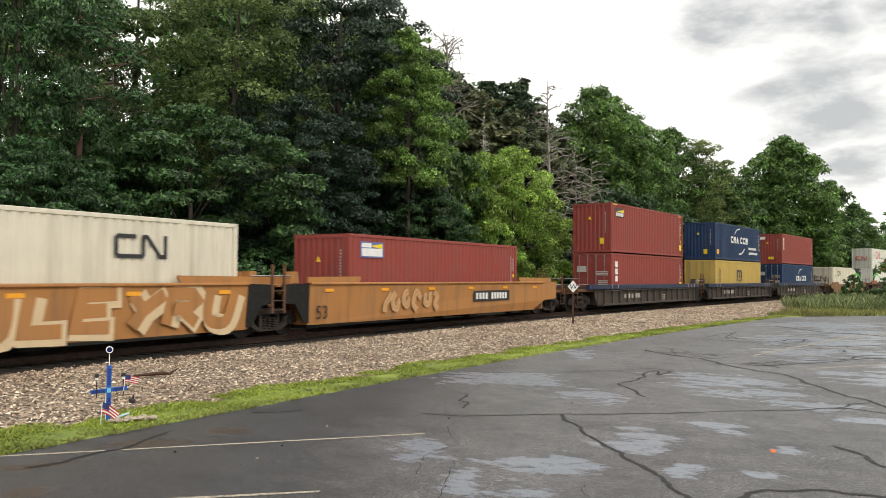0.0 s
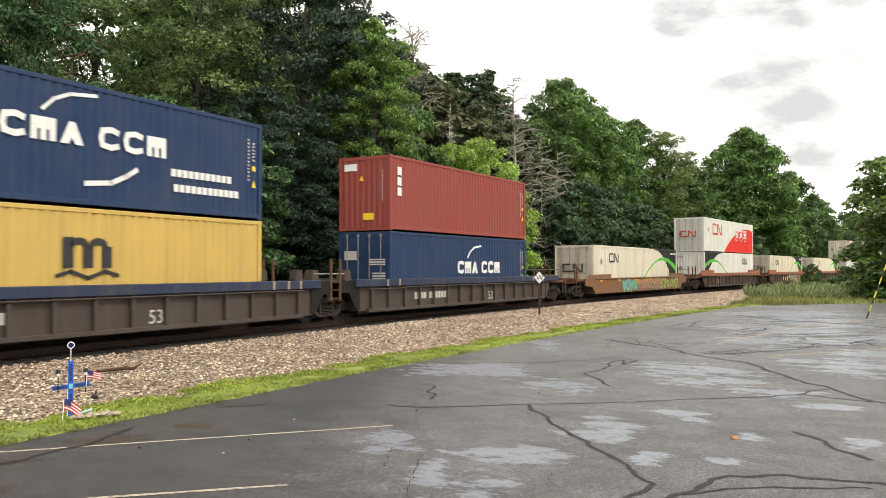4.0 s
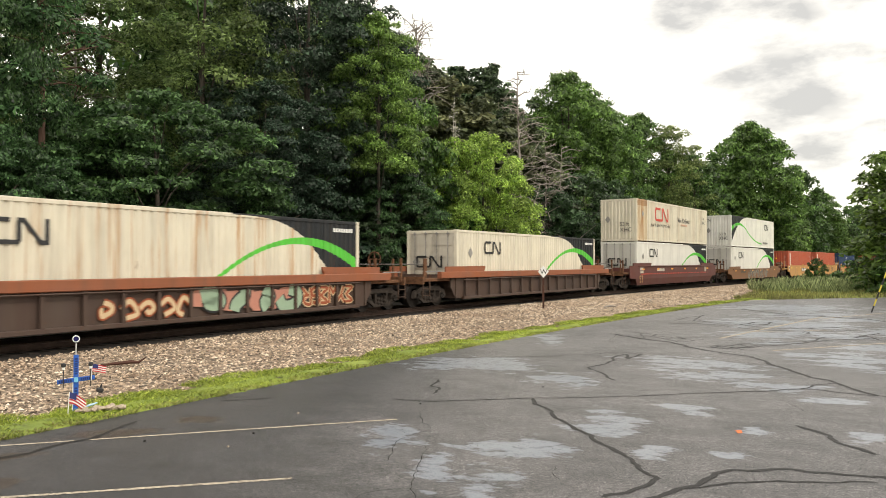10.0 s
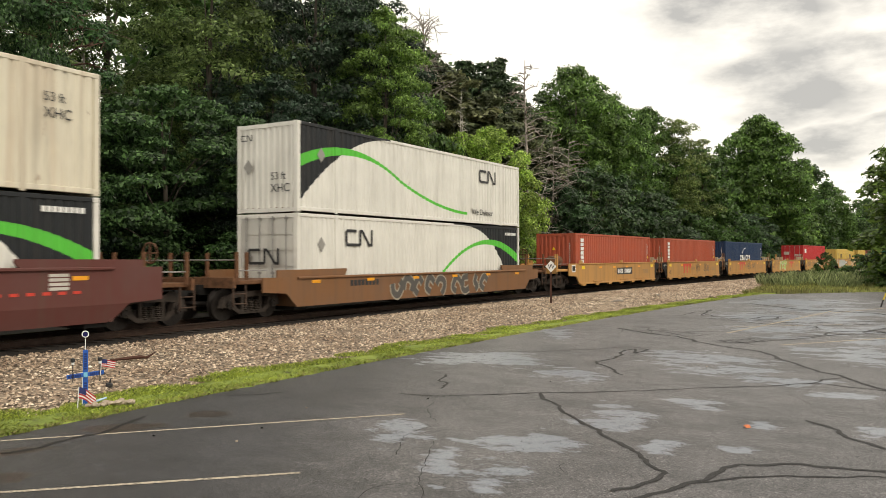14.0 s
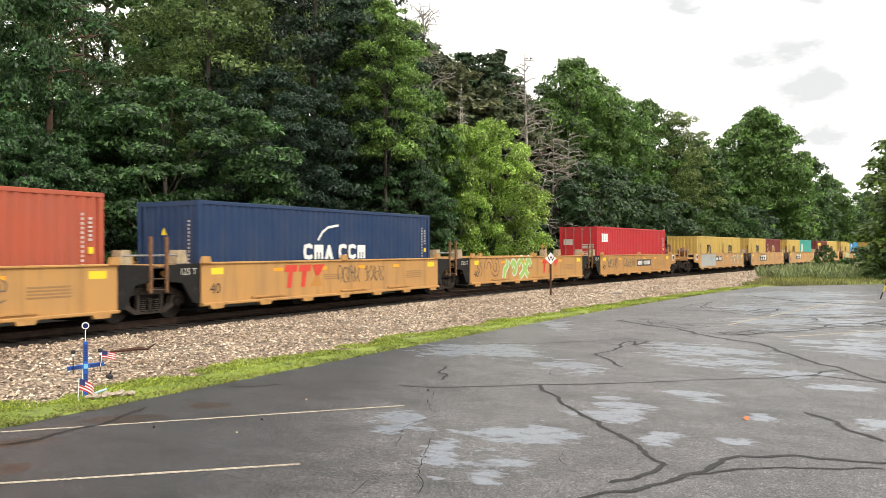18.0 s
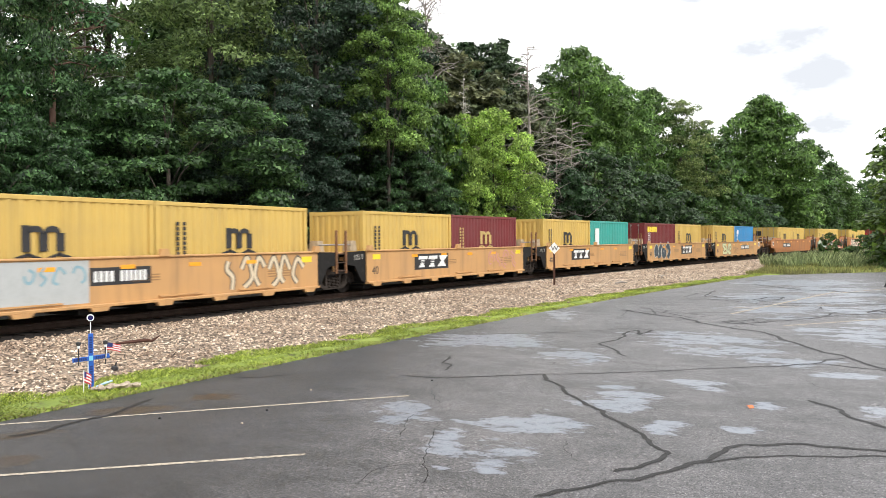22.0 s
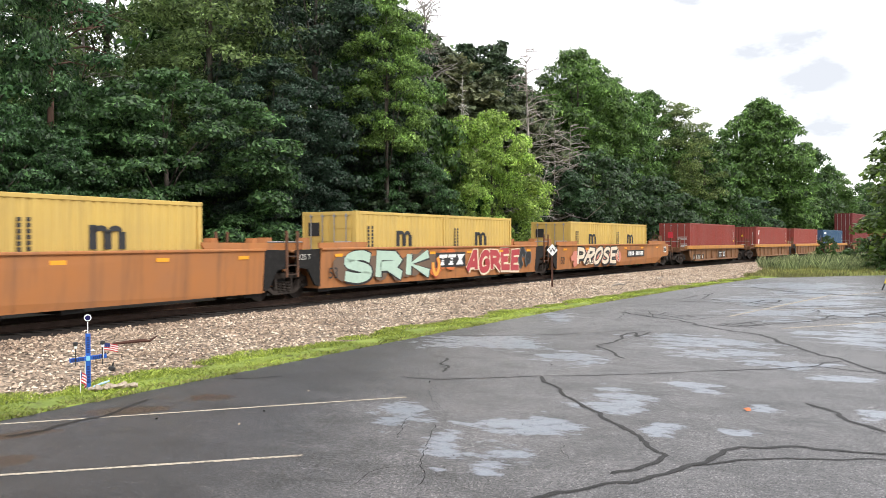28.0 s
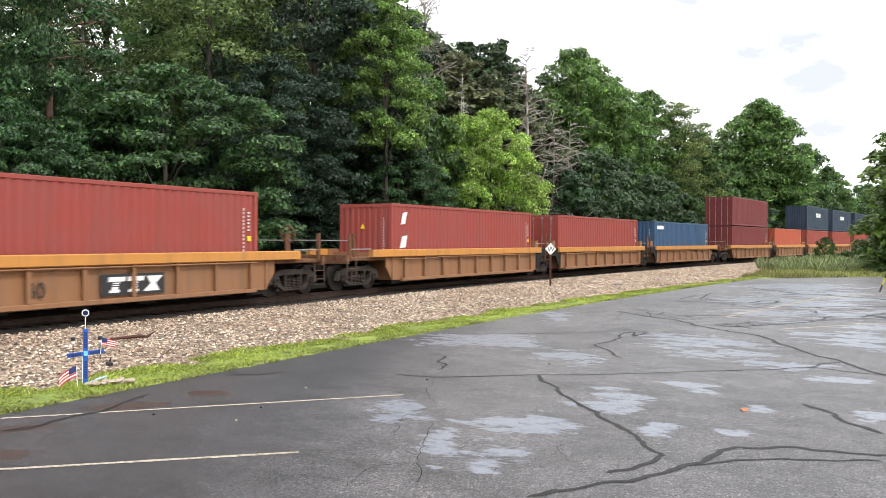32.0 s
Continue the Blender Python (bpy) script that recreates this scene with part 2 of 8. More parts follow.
# ---- mesh building ----
class Build:
    """Collects boxes, prisms and tubes into one mesh."""

    def __init__(self):
        self.v, self.f = [], []

    def add(self, v, f):
        o = len(self.v)
        self.v += [tuple(p) for p in v]
        self.f += [tuple(i + o for i in q) for q in f]
        return self

    def box(self, x0, x1, y0, y1, z0, z1, c=0.0):
        """A box; c chamfers the edges that run along x."""
        if c <= 0:
            v = [(x, y, z) for x in (x0, x1) for y in (y0, y1) for z in (z0, z1)]
            return self.add(v, [(0, 1, 3, 2), (4, 6, 7, 5), (0, 4, 5, 1), (2, 3, 7, 6), (0, 2, 6, 4), (1, 5, 7, 3)])
        ring = [(y0 + c, z0), (y1 - c, z0), (y1, z0 + c), (y1, z1 - c), (y1 - c, z1), (y0 + c, z1), (y0, z1 - c), (y0, z0 + c)]
        v = [(x, y, z) for x in (x0, x1) for y, z in ring]
        return self.add(v, [tuple(range(7, -1, -1)), tuple(range(8, 16))] + [(i, (i + 1) % 8, 8 + (i + 1) % 8, 8 + i) for i in range(8)])

    def prism(self, pts, a, b, axis="y"):
        """A polygon pulled along an axis: pts are (x, z) for y, (y, z) for x, (x, y) for z."""
        n = len(pts)
        put = {"y": lambda p, t: (p[0], t, p[1]), "x": lambda p, t: (t, p[0], p[1]), "z": lambda p, t: (p[0], p[1], t)}[axis]
        v = [put(p, a) for p in pts] + [put(p, b) for p in pts]
        return self.add(v, [tuple(range(n)), tuple(range(2 * n - 1, n - 1, -1))] + [(i, n + i, n + (i + 1) % n, (i + 1) % n) for i in range(n)])

    def tube(self, path, radii, n=6):
        path = [Vector(p) for p in path]
        if isinstance(radii, (int, float)):
            radii = [radii] * len(path)
        radii = [float(r) for r in radii]
        v, f = [], []
        for i, p in enumerate(path):
            d = (path[min(i + 1, len(path) - 1)] - path[max(i - 1, 0)]).normalized()
            u = d.cross(Vector((0, 0, 1)) if abs(d.z) < 0.9 else Vector((1, 0, 0))).normalized()
            w = d.cross(u)
            v += [tuple(p + radii[i] * (math.cos(2 * math.pi * k / n) * u + math.sin(2 * math.pi * k / n) * w)) for k in range(n)]
        for i in range(len(path) - 1):
            f += [(i * n + k, i * n + (k + 1) % n, (i + 1) * n + (k + 1) % n, (i + 1) * n + k) for k in range(n)]
        f += [tuple(range(n - 1, -1, -1)), tuple(range((len(path) - 1) * n, len(path) * n))]
        return self.add(v, f)

    def disc_y(self, x, z, r, y0, y1, n=20):
        return self.prism([(x + r * math.cos(2 * math.pi * k / n), z + r * math.sin(2 * math.pi * k / n)) for k in range(n)], y0, y1)

    def mesh(self, name, mat, smooth=False):
        me = bpy.data.meshes.new(name)
        me.from_pydata(self.v, [], self.f)
        me.materials.append(mat)
        if smooth:
            me.shade_smooth()
        me.update()
        return me


MESHES = {}


def part(name, build, mat, parent, label="", at=None, key=None, smooth=False):
    """Links a mesh as one part under a thing or a part. With a key the mesh is shared by alike parts."""
    if key is not None:
        key = (name, key, mat.name)
        if key not in MESHES:
            MESHES[key] = build().mesh(name, mat, smooth)
        me = MESHES[key]
    else:
        me = (build() if callable(build) else build).mesh(name, mat, smooth)
    ob = new(name, me)
    ob.parent = parent
    if at is not None:
        ob.matrix_basis = at if isinstance(at, Matrix) else Matrix.Translation(at)
    if label:
        tagged(ob, label)
    return ob


def thing(name, label, category, at=None, group="", kind=""):
    ob = new(name)
    ob.empty_display_size = 0.2
    if at is not None:
        ob.matrix_basis = at if isinstance(at, Matrix) else Matrix.Translation(at)
    return tagged(ob, label, category, group, kind)


def solid(name, build, mat, label, category="", kind="", group="", at=None, smooth=False):
    ob = new(name, build.mesh(name, mat, smooth))
    if at is not None:
        ob.matrix_basis = at if isinstance(at, Matrix) else Matrix.Translation(at)
    return tagged(ob, label, category, group, kind)


def sheet(name, v, f, mat, label, category="", kind="structure"):
    me = bpy.data.meshes.new(name)
    me.from_pydata([tuple(p) for p in v], [], [tuple(q) for q in f])
    me.materials.append(mat)
    return tagged(new(name, me), label, category, "", kind)


def lettering(text, size, mat, name="lettering", depth=0.002, spread=1.0):
    """Words in the built-in font as a flat mesh in the x-z plane, facing -y, from its lower left corner."""
    cu = bpy.data.curves.new(name, "FONT")
    cu.body, cu.size, cu.extrude, cu.space_character = text, size, depth, spread
    ob = bpy.data.objects.new(name, cu)
    scene.collection.objects.link(ob)
    me = bpy.data.meshes.new_from_object(ob.evaluated_get(bpy.context.evaluated_depsgraph_get()))
    bpy.data.objects.remove(ob)
    me.transform(Matrix.Rotation(radians(90), 4, "X"))
    me.materials.clear()
    me.materials.append(mat)
    return me


# ---- the line of the track: a gentle bend that runs out nearly straight past 70 m ----
X_TABLE = np.linspace(-700, 700, 14001)
SLOPE = np.interp(X_TABLE, (-25, 0, 40, 60, 80, 100, 130), (-50 * BEND, 0.0, 80 * BEND, -0.134, -0.1496, -0.152, -0.1746))
Y_TABLE = np.concatenate([[0], np.cumsum((SLOPE[1:] + SLOPE[:-1]) / 2 * 0.1)])
Y_TABLE += TRACK_Y - np.interp(0, X_TABLE, Y_TABLE)
S_TABLE = np.concatenate([[0], np.cumsum(np.hypot(0.1, np.diff(Y_TABLE)))])
S_TABLE -= np.interp(0, X_TABLE, S_TABLE)


def on_track(s, side=0.0, z=0.0):
    """The place s metres along the track, side metres to its left (away from the car park)."""
    x = float(np.interp(s, S_TABLE, X_TABLE))
    y = float(np.interp(x, X_TABLE, Y_TABLE))
    k = float(np.interp(x, X_TABLE, SLOPE))
    n = math.hypot(1, k)
    return Vector((x - side * k / n, y + side / n, z))


def track_pose(s, half=8.0, z=0.0):
    """A pose on the rails for a vehicle carried at s - half and s + half."""
    a, b = on_track(s - half), on_track(s + half)
    d = b - a
    m = (a + b) / 2
    return Matrix.Translation((m.x, m.y, z)) @ Matrix.Rotation(math.atan2(d.y, d.x), 4, "Z")


def lot_edge(x):
    return 8.45 - 0.0019 * x * x


# ---- ground ----
m_ground, nt, bs = nodes_of("rough_grass_and_soil")
c1 = ramp(nt, noise_node(nt, 0.35, 6), [(0.35, (0.035, 0.045, 0.016)), (0.55, (0.07, 0.085, 0.025)), (0.75, (0.085, 0.065, 0.038))])
c2 = ramp(nt, noise_node(nt, 9, 5), [(0.3, 0.6), (0.7, 1.2)])
nt.links.new(mix(nt, 1.0, c1, c2, "MULTIPLY"), bs.inputs["Base Color"])
bs.inputs["Roughness"].default_value = 0.95
bump(nt, bs, noise_node(nt, 14, 6), 0.8, 0.05)
n_g = 41
gx = [math.copysign(abs(a) ** 2.2, a) * 2400 for a in np.linspace(-1, 1, n_g)]
sheet("ground", [(x, y, -0.32) for x in gx for y in gx], [(i * n_g + j, (i + 1) * n_g + j, (i + 1) * n_g + j + 1, i * n_g + j + 1) for i in range(n_g - 1) for j in range(n_g - 1)], m_ground, "rough grass and leaf-strewn soil reaching to the horizon", "ground")

# asphalt: dark and damp, brown dried-out hollows, thin films of standing water with sky sheen painted in
m_lot, nt, bs = nodes_of("worn_damp_asphalt")
co = nt.nodes.new("ShaderNodeTexCoord")
sep = nt.nodes.new("ShaderNodeSeparateXYZ")
nt.links.new(co.outputs["Object"], sep.inputs["Vector"])
ragged = math_node(nt, "ADD", noise_node(nt, 1.7, 7, (1.5, 0.7, 1), rough=0.66), math_node(nt, "MULTIPLY", noise_node(nt, 6.0, 5, (1.5, 0.7, 1), rough=0.7), 0.35))
film = None
POOLS = ((14.4, 6.3, 1.31, 1.14), (13.1, 4.3, 0.57, 0.80), (20.2, 7.0, 0.45, 1.29), (16.2, 2.7, 1.22, 1.10), (14.7, 1.9, 0.94, 0.67), (13.8, 1.1, 0.68, 0.51), (9.7, 2.6, 0.45, 0.92), (11.2, 1.9, 0.38, 0.49),
         (8.1, 3.0, 0.64, 0.62), (6.7, 3.0, 0.36, 0.58), (6.9, 3.5, 0.22, 0.72), (8.5, 1.8, 0.26, 0.34), (8.6, 1.1, 0.25, 0.33), (10.1, 1.0, 0.21, 0.24), (12.7, 0.2, 0.49, 0.31), (10.2, -0.2, 0.22, 0.46), (27.6, 1.0, 1.6, 2.4),
         (24.2, 0.3, 1.2, 1.3), (21.5, 1.7, 0.71, 0.8), (18.3, -0.2, 1.0, 1.7), (18.7, 0.8, 0.61, 0.7), (30.9, -0.1, 1.3, 1.6), (7.8, 4.6, 0.34, 0.76), (36.0, -7.0, 5.0, 9.0), (23.6, 2.0, 1.3, 1.6), (28.5, 2.8, 1.6, 2.2), (33.0, 1.4, 2.0, 2.6), (38.0, 2.2, 2.6, 3.4), (21.0, -0.6, 0.9, 1.2), (26.0, -1.2, 1.4, 1.5))


def hollow(px, py, across, along):
    """One minus the distance from a hollow's middle, 0 at its rim; along runs away from the camera's stand."""
    r = math.hypot(px, py)
    ex, ey = px / r, py / r
    dx, dy = math_node(nt, "SUBTRACT", sep.outputs["X"], px), math_node(nt, "SUBTRACT", sep.outputs["Y"], py)
    u = math_node(nt, "ADD", math_node(nt, "MULTIPLY", dx, ex / along), math_node(nt, "MULTIPLY", dy, ey / along))
    w = math_node(nt, "ADD", math_node(nt, "MULTIPLY", dx, -ey / across), math_node(nt, "MULTIPLY", dy, ex / across))
    return math_node(nt, "SUBTRACT", 1.0, math_node(nt, "SQRT", math_node(nt, "ADD", math_node(nt, "MULTIPLY", u, u), math_node(nt, "MULTIPLY", w, w))))


for pool in POOLS:
    near = hollow(*pool)
    film = near if film is None else math_node(nt, "MAXIMUM", film, near)
wet = math_node(nt, "ADD", math_node(nt, "MULTIPLY", math_node(nt, "MAXIMUM", film, -1.1), 1.35), math_node(nt, "MULTIPLY", math_node(nt, "SUBTRACT", ragged, 0.715), 6.5))
wet_sheen = ramp(nt, wet, [(0.0, 0.0), (0.08, 0.5), (0.4, 1.0)])
aggregate = nt.nodes.new("ShaderNodeTexVoronoi")
aggregate.inputs["Scale"].default_value = 85
nt.links.new(co.outputs["Object"], aggregate.inputs["Vector"])
chip = nt.nodes.new("ShaderNodeSeparateColor")
nt.links.new(aggregate.outputs["Color"], chip.inputs["Color"])
grain = ramp(nt, chip.outputs["Red"], [(0.0, (0.014, 0.014, 0.015)), (0.35, (0.063, 0.0615, 0.065)), (0.75, (0.112, 0.109, 0.114)), (0.94, (0.17, 0.165, 0.166)), (1.0, (0.31, 0.295, 0.285))])
tone = ramp(nt, noise_node(nt, 0.28, 4), [(0.32, 0.72), (0.68, 1.28)])
base = mix(nt, 1.0, grain, tone, "MULTIPLY")
blot = ramp(nt, noise_node(nt, 1.6, 8, (1.3, 0.8, 1), rough=0.78), [(0.36, (0.5, 0.5, 0.5)), (0.5, (0.98, 0.97, 0.97)), (0.64, (1.35, 1.31, 1.30))])
base = mix(nt, 1.0, base, blot, "MULTIPLY")
speck = ramp(nt, noise_node(nt, 16, 7, rough=0.9), [(0.34, 0.4), (0.46, 0.98), (0.66, 1.35)])
base = mix(nt, 1.0, base, speck, "MULTIPLY")
# a darker tone over the western bays, with a soft ragged edge
west_tone = math_node(nt, "ADD", math_node(nt, "SUBTRACT", sep.outputs["Y"], math_node(nt, "MULTIPLY", sep.outputs["X"], 0.35)), math_node(nt, "MULTIPLY", ragged, 1.6))
base = mix(nt, ramp(nt, math_node(nt, "MULTIPLY", math_node(nt, "SUBTRACT", west_tone, 1.9), 0.34), [(0.2, 0.0), (0.8, 1.0)]), base, mix(nt, 1.0, base, (0.30, 0.31, 0.34), "MULTIPLY"))
mottle = ramp(nt, noise_node(nt, 6, 7, rough=0.8), [(0.36, 0.25), (0.5, 1.0)])
wet_sheen = math_node(nt, "MULTIPLY", wet_sheen, mottle)
# pale blue in the films' base colour stands in for reflected sky
base = mix(nt, math_node(nt, "MULTIPLY", wet_sheen, 0.72), base, (0.23, 0.26, 0.318))
stain = None
for pool in ((7.69, 7.29, 0.36, 0.3), (6.64, 7.56, 0.55, 0.26), (4.63, 6.76, 0.3, 0.26), (5.34, 7.62, 0.4, 0.2)):
    near = hollow(*pool)
    stain = near if stain is None else math_node(nt, "MAXIMUM", stain, near)
stain = ramp(nt, math_node(nt, "ADD", math_node(nt, "MAXIMUM", stain, -0.9), math_node(nt, "MULTIPLY", math_node(nt, "SUBTRACT", ragged, 0.66), 2.5)), [(0.02, 0.0), (0.4, 0.85)])
base = mix(nt, stain, base, (0.022, 0.011, 0.008))
nt.links.new(base, bs.inputs["Base Color"])
nt.links.new(ramp(nt, math_node(nt, "MAXIMUM", wet_sheen, stain), [(0.0, 0.46), (1.0, 0.28)]), bs.inputs["Roughness"])
bs.inputs["Specular IOR Level"].default_value = 0.5
bp = nt.nodes.new("ShaderNodeBump")
bp.inputs["Distance"].default_value = 0.006
nt.links.new(ramp(nt, wet_sheen, [(0.0, 0.75), (1.0, 0.15)]), bp.inputs["Strength"])
nt.links.new(noise_node(nt, 150, 3, rough=0.8), bp.inputs["Height"])
nt.links.new(bp.outputs["Normal"], bs.inputs["Normal"])
LOT_Z = -0.15
lot = [(x, lot_edge(x) + 0.12 * noise.noise((x * 1.1, 0, 0)) + 0.1 * noise.noise((x * 4.7, 3, 0))) for x in np.arange(-40, 45.5, 0.12)]
lot += [(46.5, 3.6), (48.0, 2.2), (50.0, 0.0), (53.5, -4.0), (58.0, -12), (62, -45), (-40, -45)]
lb = Build().prism([(x, y) for x, y in lot], -0.31, LOT_Z, "z")
solid("car_park", lb, m_lot, "dark worn asphalt car park with cracks and damp films painted with sky sheen", "car park", "structure")

# sealed and open cracks
TAR = grime("crack_tar", (0.012, 0.011, 0.011), 0.35, 0.55, scale=30)
FISSURE = grime("open_crack", (0.012, 0.012, 0.011), 0.3, 0.95, scale=30)


def crack(label, width, mat, *pts):
    """A wandering crack along a few given turns."""
    path = []
    for a, b in zip(pts, pts[1:]):
        a, b = Vector(a), Vector(b)
        n = max(3, int((b - a).length / 0.07))
        for i in range(n):
            p = a.lerp(b, i / n)
            q = noise.noise_vector((p.x * 1.9, p.y * 1.9, 3.1)) * 0.10 + noise.noise_vector((p.x * 8, p.y * 8, 1.7)) * 0.035
            path.append(Vector((p.x + q.x, p.y + q.y)))
    path.append(Vector(pts[-1]))
    v, f = [], []
    for i, p in enumerate(path):
        d = path[min(i + 1, len(path) - 1)] - path[max(i - 1, 0)]
        k = Vector((-d.y, d.x)).normalized() * 0.74 * width * (1 + 0.06 * max(0.0, p.x - 14)) * (0.5 + 0.28 * noise.noise((p.x * 4, p.y * 4, 9))) * (0.35 if i in (0, len(path) - 1) else 1)
        v += [(p.x + k.x, p.y + k.y, LOT_Z + 0.004), (p.x - k.x, p.y - k.y, LOT_Z + 0.004)]
    f = [(2 * i, 2 * i + 1, 2 * i + 3, 2 * i + 2) for i in range(len(path) - 1)]
    return sheet("asphalt_crack", v, f, mat, label, "crack")


SEALED = "wandering black tar-filled crack in the asphalt"
OPEN = "fine open crack in the asphalt"
crack(SEALED, 0.05, TAR, (10.05, 5.89), (10.19, 5.23), (10.54, 4.69), (11.06, 4.05), (11.72, 3.05), (12.85, 1.63), (13.72, 0.50), (13.44, -0.39))
crack(SEALED, 0.05, TAR, (13.63, 0.65), (14.17, 0.50), (14.63, 0.16))
crack(SEALED, 0.075, TAR, (11.06, 4.05), (10.61, 3.80), (10.14, 3.50), (9.41, 2.99), (8.59, 2.39), (8.23, 2.14), (7.98, 1.90), (7.69, 1.70), (7.41, 1.55), (7.13, 1.60), (6.65, 1.84))
crack(SEALED, 0.09, TAR, (22.08, 5.88), (20.87, 4.71), (20.33, 3.90), (19.11, 3.16), (18.34, 2.44), (17.86, 1.82), (16.83, 1.41), (15.14, 0.55), (14.63, 0.16), (14.02, -0.04), (13.50, -0.39))
crack(SEALED, 0.08, TAR, (5.72, 2.21), (6.04, 2.01), (6.31, 1.82), (6.49, 1.64), (6.84, 1.49), (7.07, 1.34), (7.34, 1.20), (7.87, 1.14), (8.08, 1.02), (8.29, 0.54), (8.35, -0.21))
crack(SEALED, 0.05, TAR, (7.21, 1.23), (7.56, 0.95), (7.88, 0.51), (8.16, -0.21))
crack(SEALED, 0.08, TAR, (10.62, 0.54), (10.34, 0.37), (9.84, 0.07), (9.34, -0.24))
crack(SEALED, 0.07, TAR, (13.31, 3.44), (13.65, 3.65), (14.11, 3.98), (14.78, 4.38), (15.58, 4.17), (16.90, 4.34), (17.20, 4.24), (16.42, 3.99), (17.38, 3.92))
crack(SEALED, 0.035, TAR, (14.97, 7.56), (15.89, 5.92), (16.78, 4.98), (17.54, 4.51), (17.27, 3.90))
crack(SEALED, 0.06, TAR, (26.57, 5.10), (27.00, 4.38), (25.65, 2.78), (25.04, 2.26), (25.63, 0.51), (26.81, -0.76))
crack(SEALED, 0.06, TAR, (19.43, 2.59), (19.89, 2.03), (20.84, 1.38), (22.40, 0.57), (23.80, -0.68))
crack(SEALED, 0.06, TAR, (19.29, 2.84), (19.96, 2.66), (19.19, 2.08))
crack(SEALED, 0.05, TAR, (21.48, 5.22), (21.75, 4.76), (20.43, 3.71), (21.52, 3.28))
crack(SEALED, 0.05, TAR, (8.89, 7.91), (9.08, 7.66), (9.43, 7.43))
crack(SEALED, 0.09, TAR, (5.19, 7.63), (5.53, 7.57), (5.88, 7.59), (6.36, 7.55), (7.33, 7.85))
crack(SEALED, 0.06, TAR, (12.11, 6.14), (11.52, 5.90), (11.24, 5.69), (10.76, 5.54))
crack(OPEN, 0.007, FISSURE, (9.76, 5.17), (8.36, 4.37), (7.91, 4.44), (7.48, 4.35), (6.92, 4.07))
crack(OPEN, 0.008, FISSURE, (7.67, 4.09), (7.29, 3.87), (6.71, 3.62), (6.09, 3.37), (5.63, 3.13))
crack(OPEN, 0.007, FISSURE, (5.35, 3.57), (5.79, 3.67), (6.13, 3.48))
crack(OPEN, 0.007, FISSURE, (7.52, 2.56), (7.13, 2.40), (6.89, 2.29))
crack(OPEN, 0.007, FISSURE, (12.57, 0.90), (11.66, 0.56))
crack(SEALED, 0.1, TAR, (36.0, 4.0), (33.0, 2.0), (31.5, -0.6), (28.0, -2.5))
crack(SEALED, 0.09, TAR, (13.50, -0.39), (12.6, -1.4), (12.0, -3.0))
crack(SEALED, 0.08, TAR, (8.35, -0.21), (8.3, -1.4), (7.6, -2.6))
crack(OPEN, 0.008, FISSURE, (16.5, 6.6), (17.8, 5.6), (19.8, 5.3), (22.5, 5.8))

crack(SEALED, 0.03, TAR, (22.63, 5.45), (22.48, 4.77), (21.84, 4.61))
crack(SEALED, 0.03, TAR, (22.48, 5.18), (20.72, 4.56))
crack(SEALED, 0.03, TAR, (21.29, 4.96), (20.82, 4.61))
crack(SEALED, 0.035, TAR, (22.02, 4.68), (21.32, 3.72), (21.82, 4.03), (21.99, 3.36), (22.18, 3.01))
crack(SEALED, 0.05, TAR, (19.72, 2.87), (20.20, 2.70), (20.10, 2.47), (20.58, 2.31), (20.87, 2.10))
crack(SEALED, 0.05, TAR, (19.49, 2.79), (19.39, 2.50), (19.83, 2.18), (20.43, 1.87))
crack(SEALED, 0.04, TAR, (20.58, 2.31), (19.88, 2.09))
crack(SEALED, 0.05, TAR, (28.02, 4.69), (31.32, 4.79))
crack(SEALED, 0.05, TAR, (28.64, 4.62), (27.61, 4.08), (27.20, 3.70), (26.92, 2.96))
crack(SEALED, 0.06, TAR, (26.89, 3.02), (28.38, 2.73), (28.66, 2.24), (27.61, 2.28), (26.65, 2.93), (26.33, 2.35))
crack(SEALED, 0.06, TAR, (26.06, 2.03), (26.14, 1.12), (26.79, 0.74), (27.39, 0.00), (27.86, -0.82))
crack(SEALED, 0.05, TAR, (24.73, 1.16), (24.41, 0.94), (25.07, 1.12))
crack(SEALED, 0.06, TAR, (21.23, 1.66), (21.93, 0.94), (23.45, 0.50), (23.78, -0.10), (25.35, -0.75))
crack(SEALED, 0.06, TAR, (23.45, -0.09), (24.29, -0.40), (23.27, -0.69))
crack(SEALED, 0.05, TAR, (40.00, 4.78), (39.51, 4.17), (40.27, 3.60))
crack(SEALED, 0.05, TAR, (32.14, 2.44), (32.35, 1.38), (33.42, 0.71))
crack(SEALED, 0.045, TAR, (27.70, 5.25), (29.53, 5.16), (31.07, 4.75))

# painted bay lines, worn
m_line, nt, bs = nodes_of("worn_line_paint")
nt.links.new(ramp(nt, noise_node(nt, 38, 5, rough=0.75), [(0.36, (0.06, 0.058, 0.055)), (0.54, (0.46, 0.39, 0.30))]), bs.inputs["Base Color"])
bs.inputs["Roughness"].default_value = 0.7


def bay_line(a, b, width):
    a, b = Vector(a), Vector(b)
    d = (b - a).normalized()
    k = Vector((-d.y, d.x)) * width / 2
    n = 30
    v = []
    for i in range(n + 1):
        p = a.lerp(b, i / n)
        j = 1 + 0.25 * noise.noise((p.x * 3, p.y * 3, 0))
        v += [(p.x + k.x * j, p.y + k.y * j, LOT_Z + 0.003), (p.x - k.x * j, p.y - k.y * j, LOT_Z + 0.003)]
    return sheet("bay_line", v, [(2 * i, 2 * i + 1, 2 * i + 3, 2 * i + 2) for i in range(n)], m_line, "worn pale painted parking bay line", "road marking")


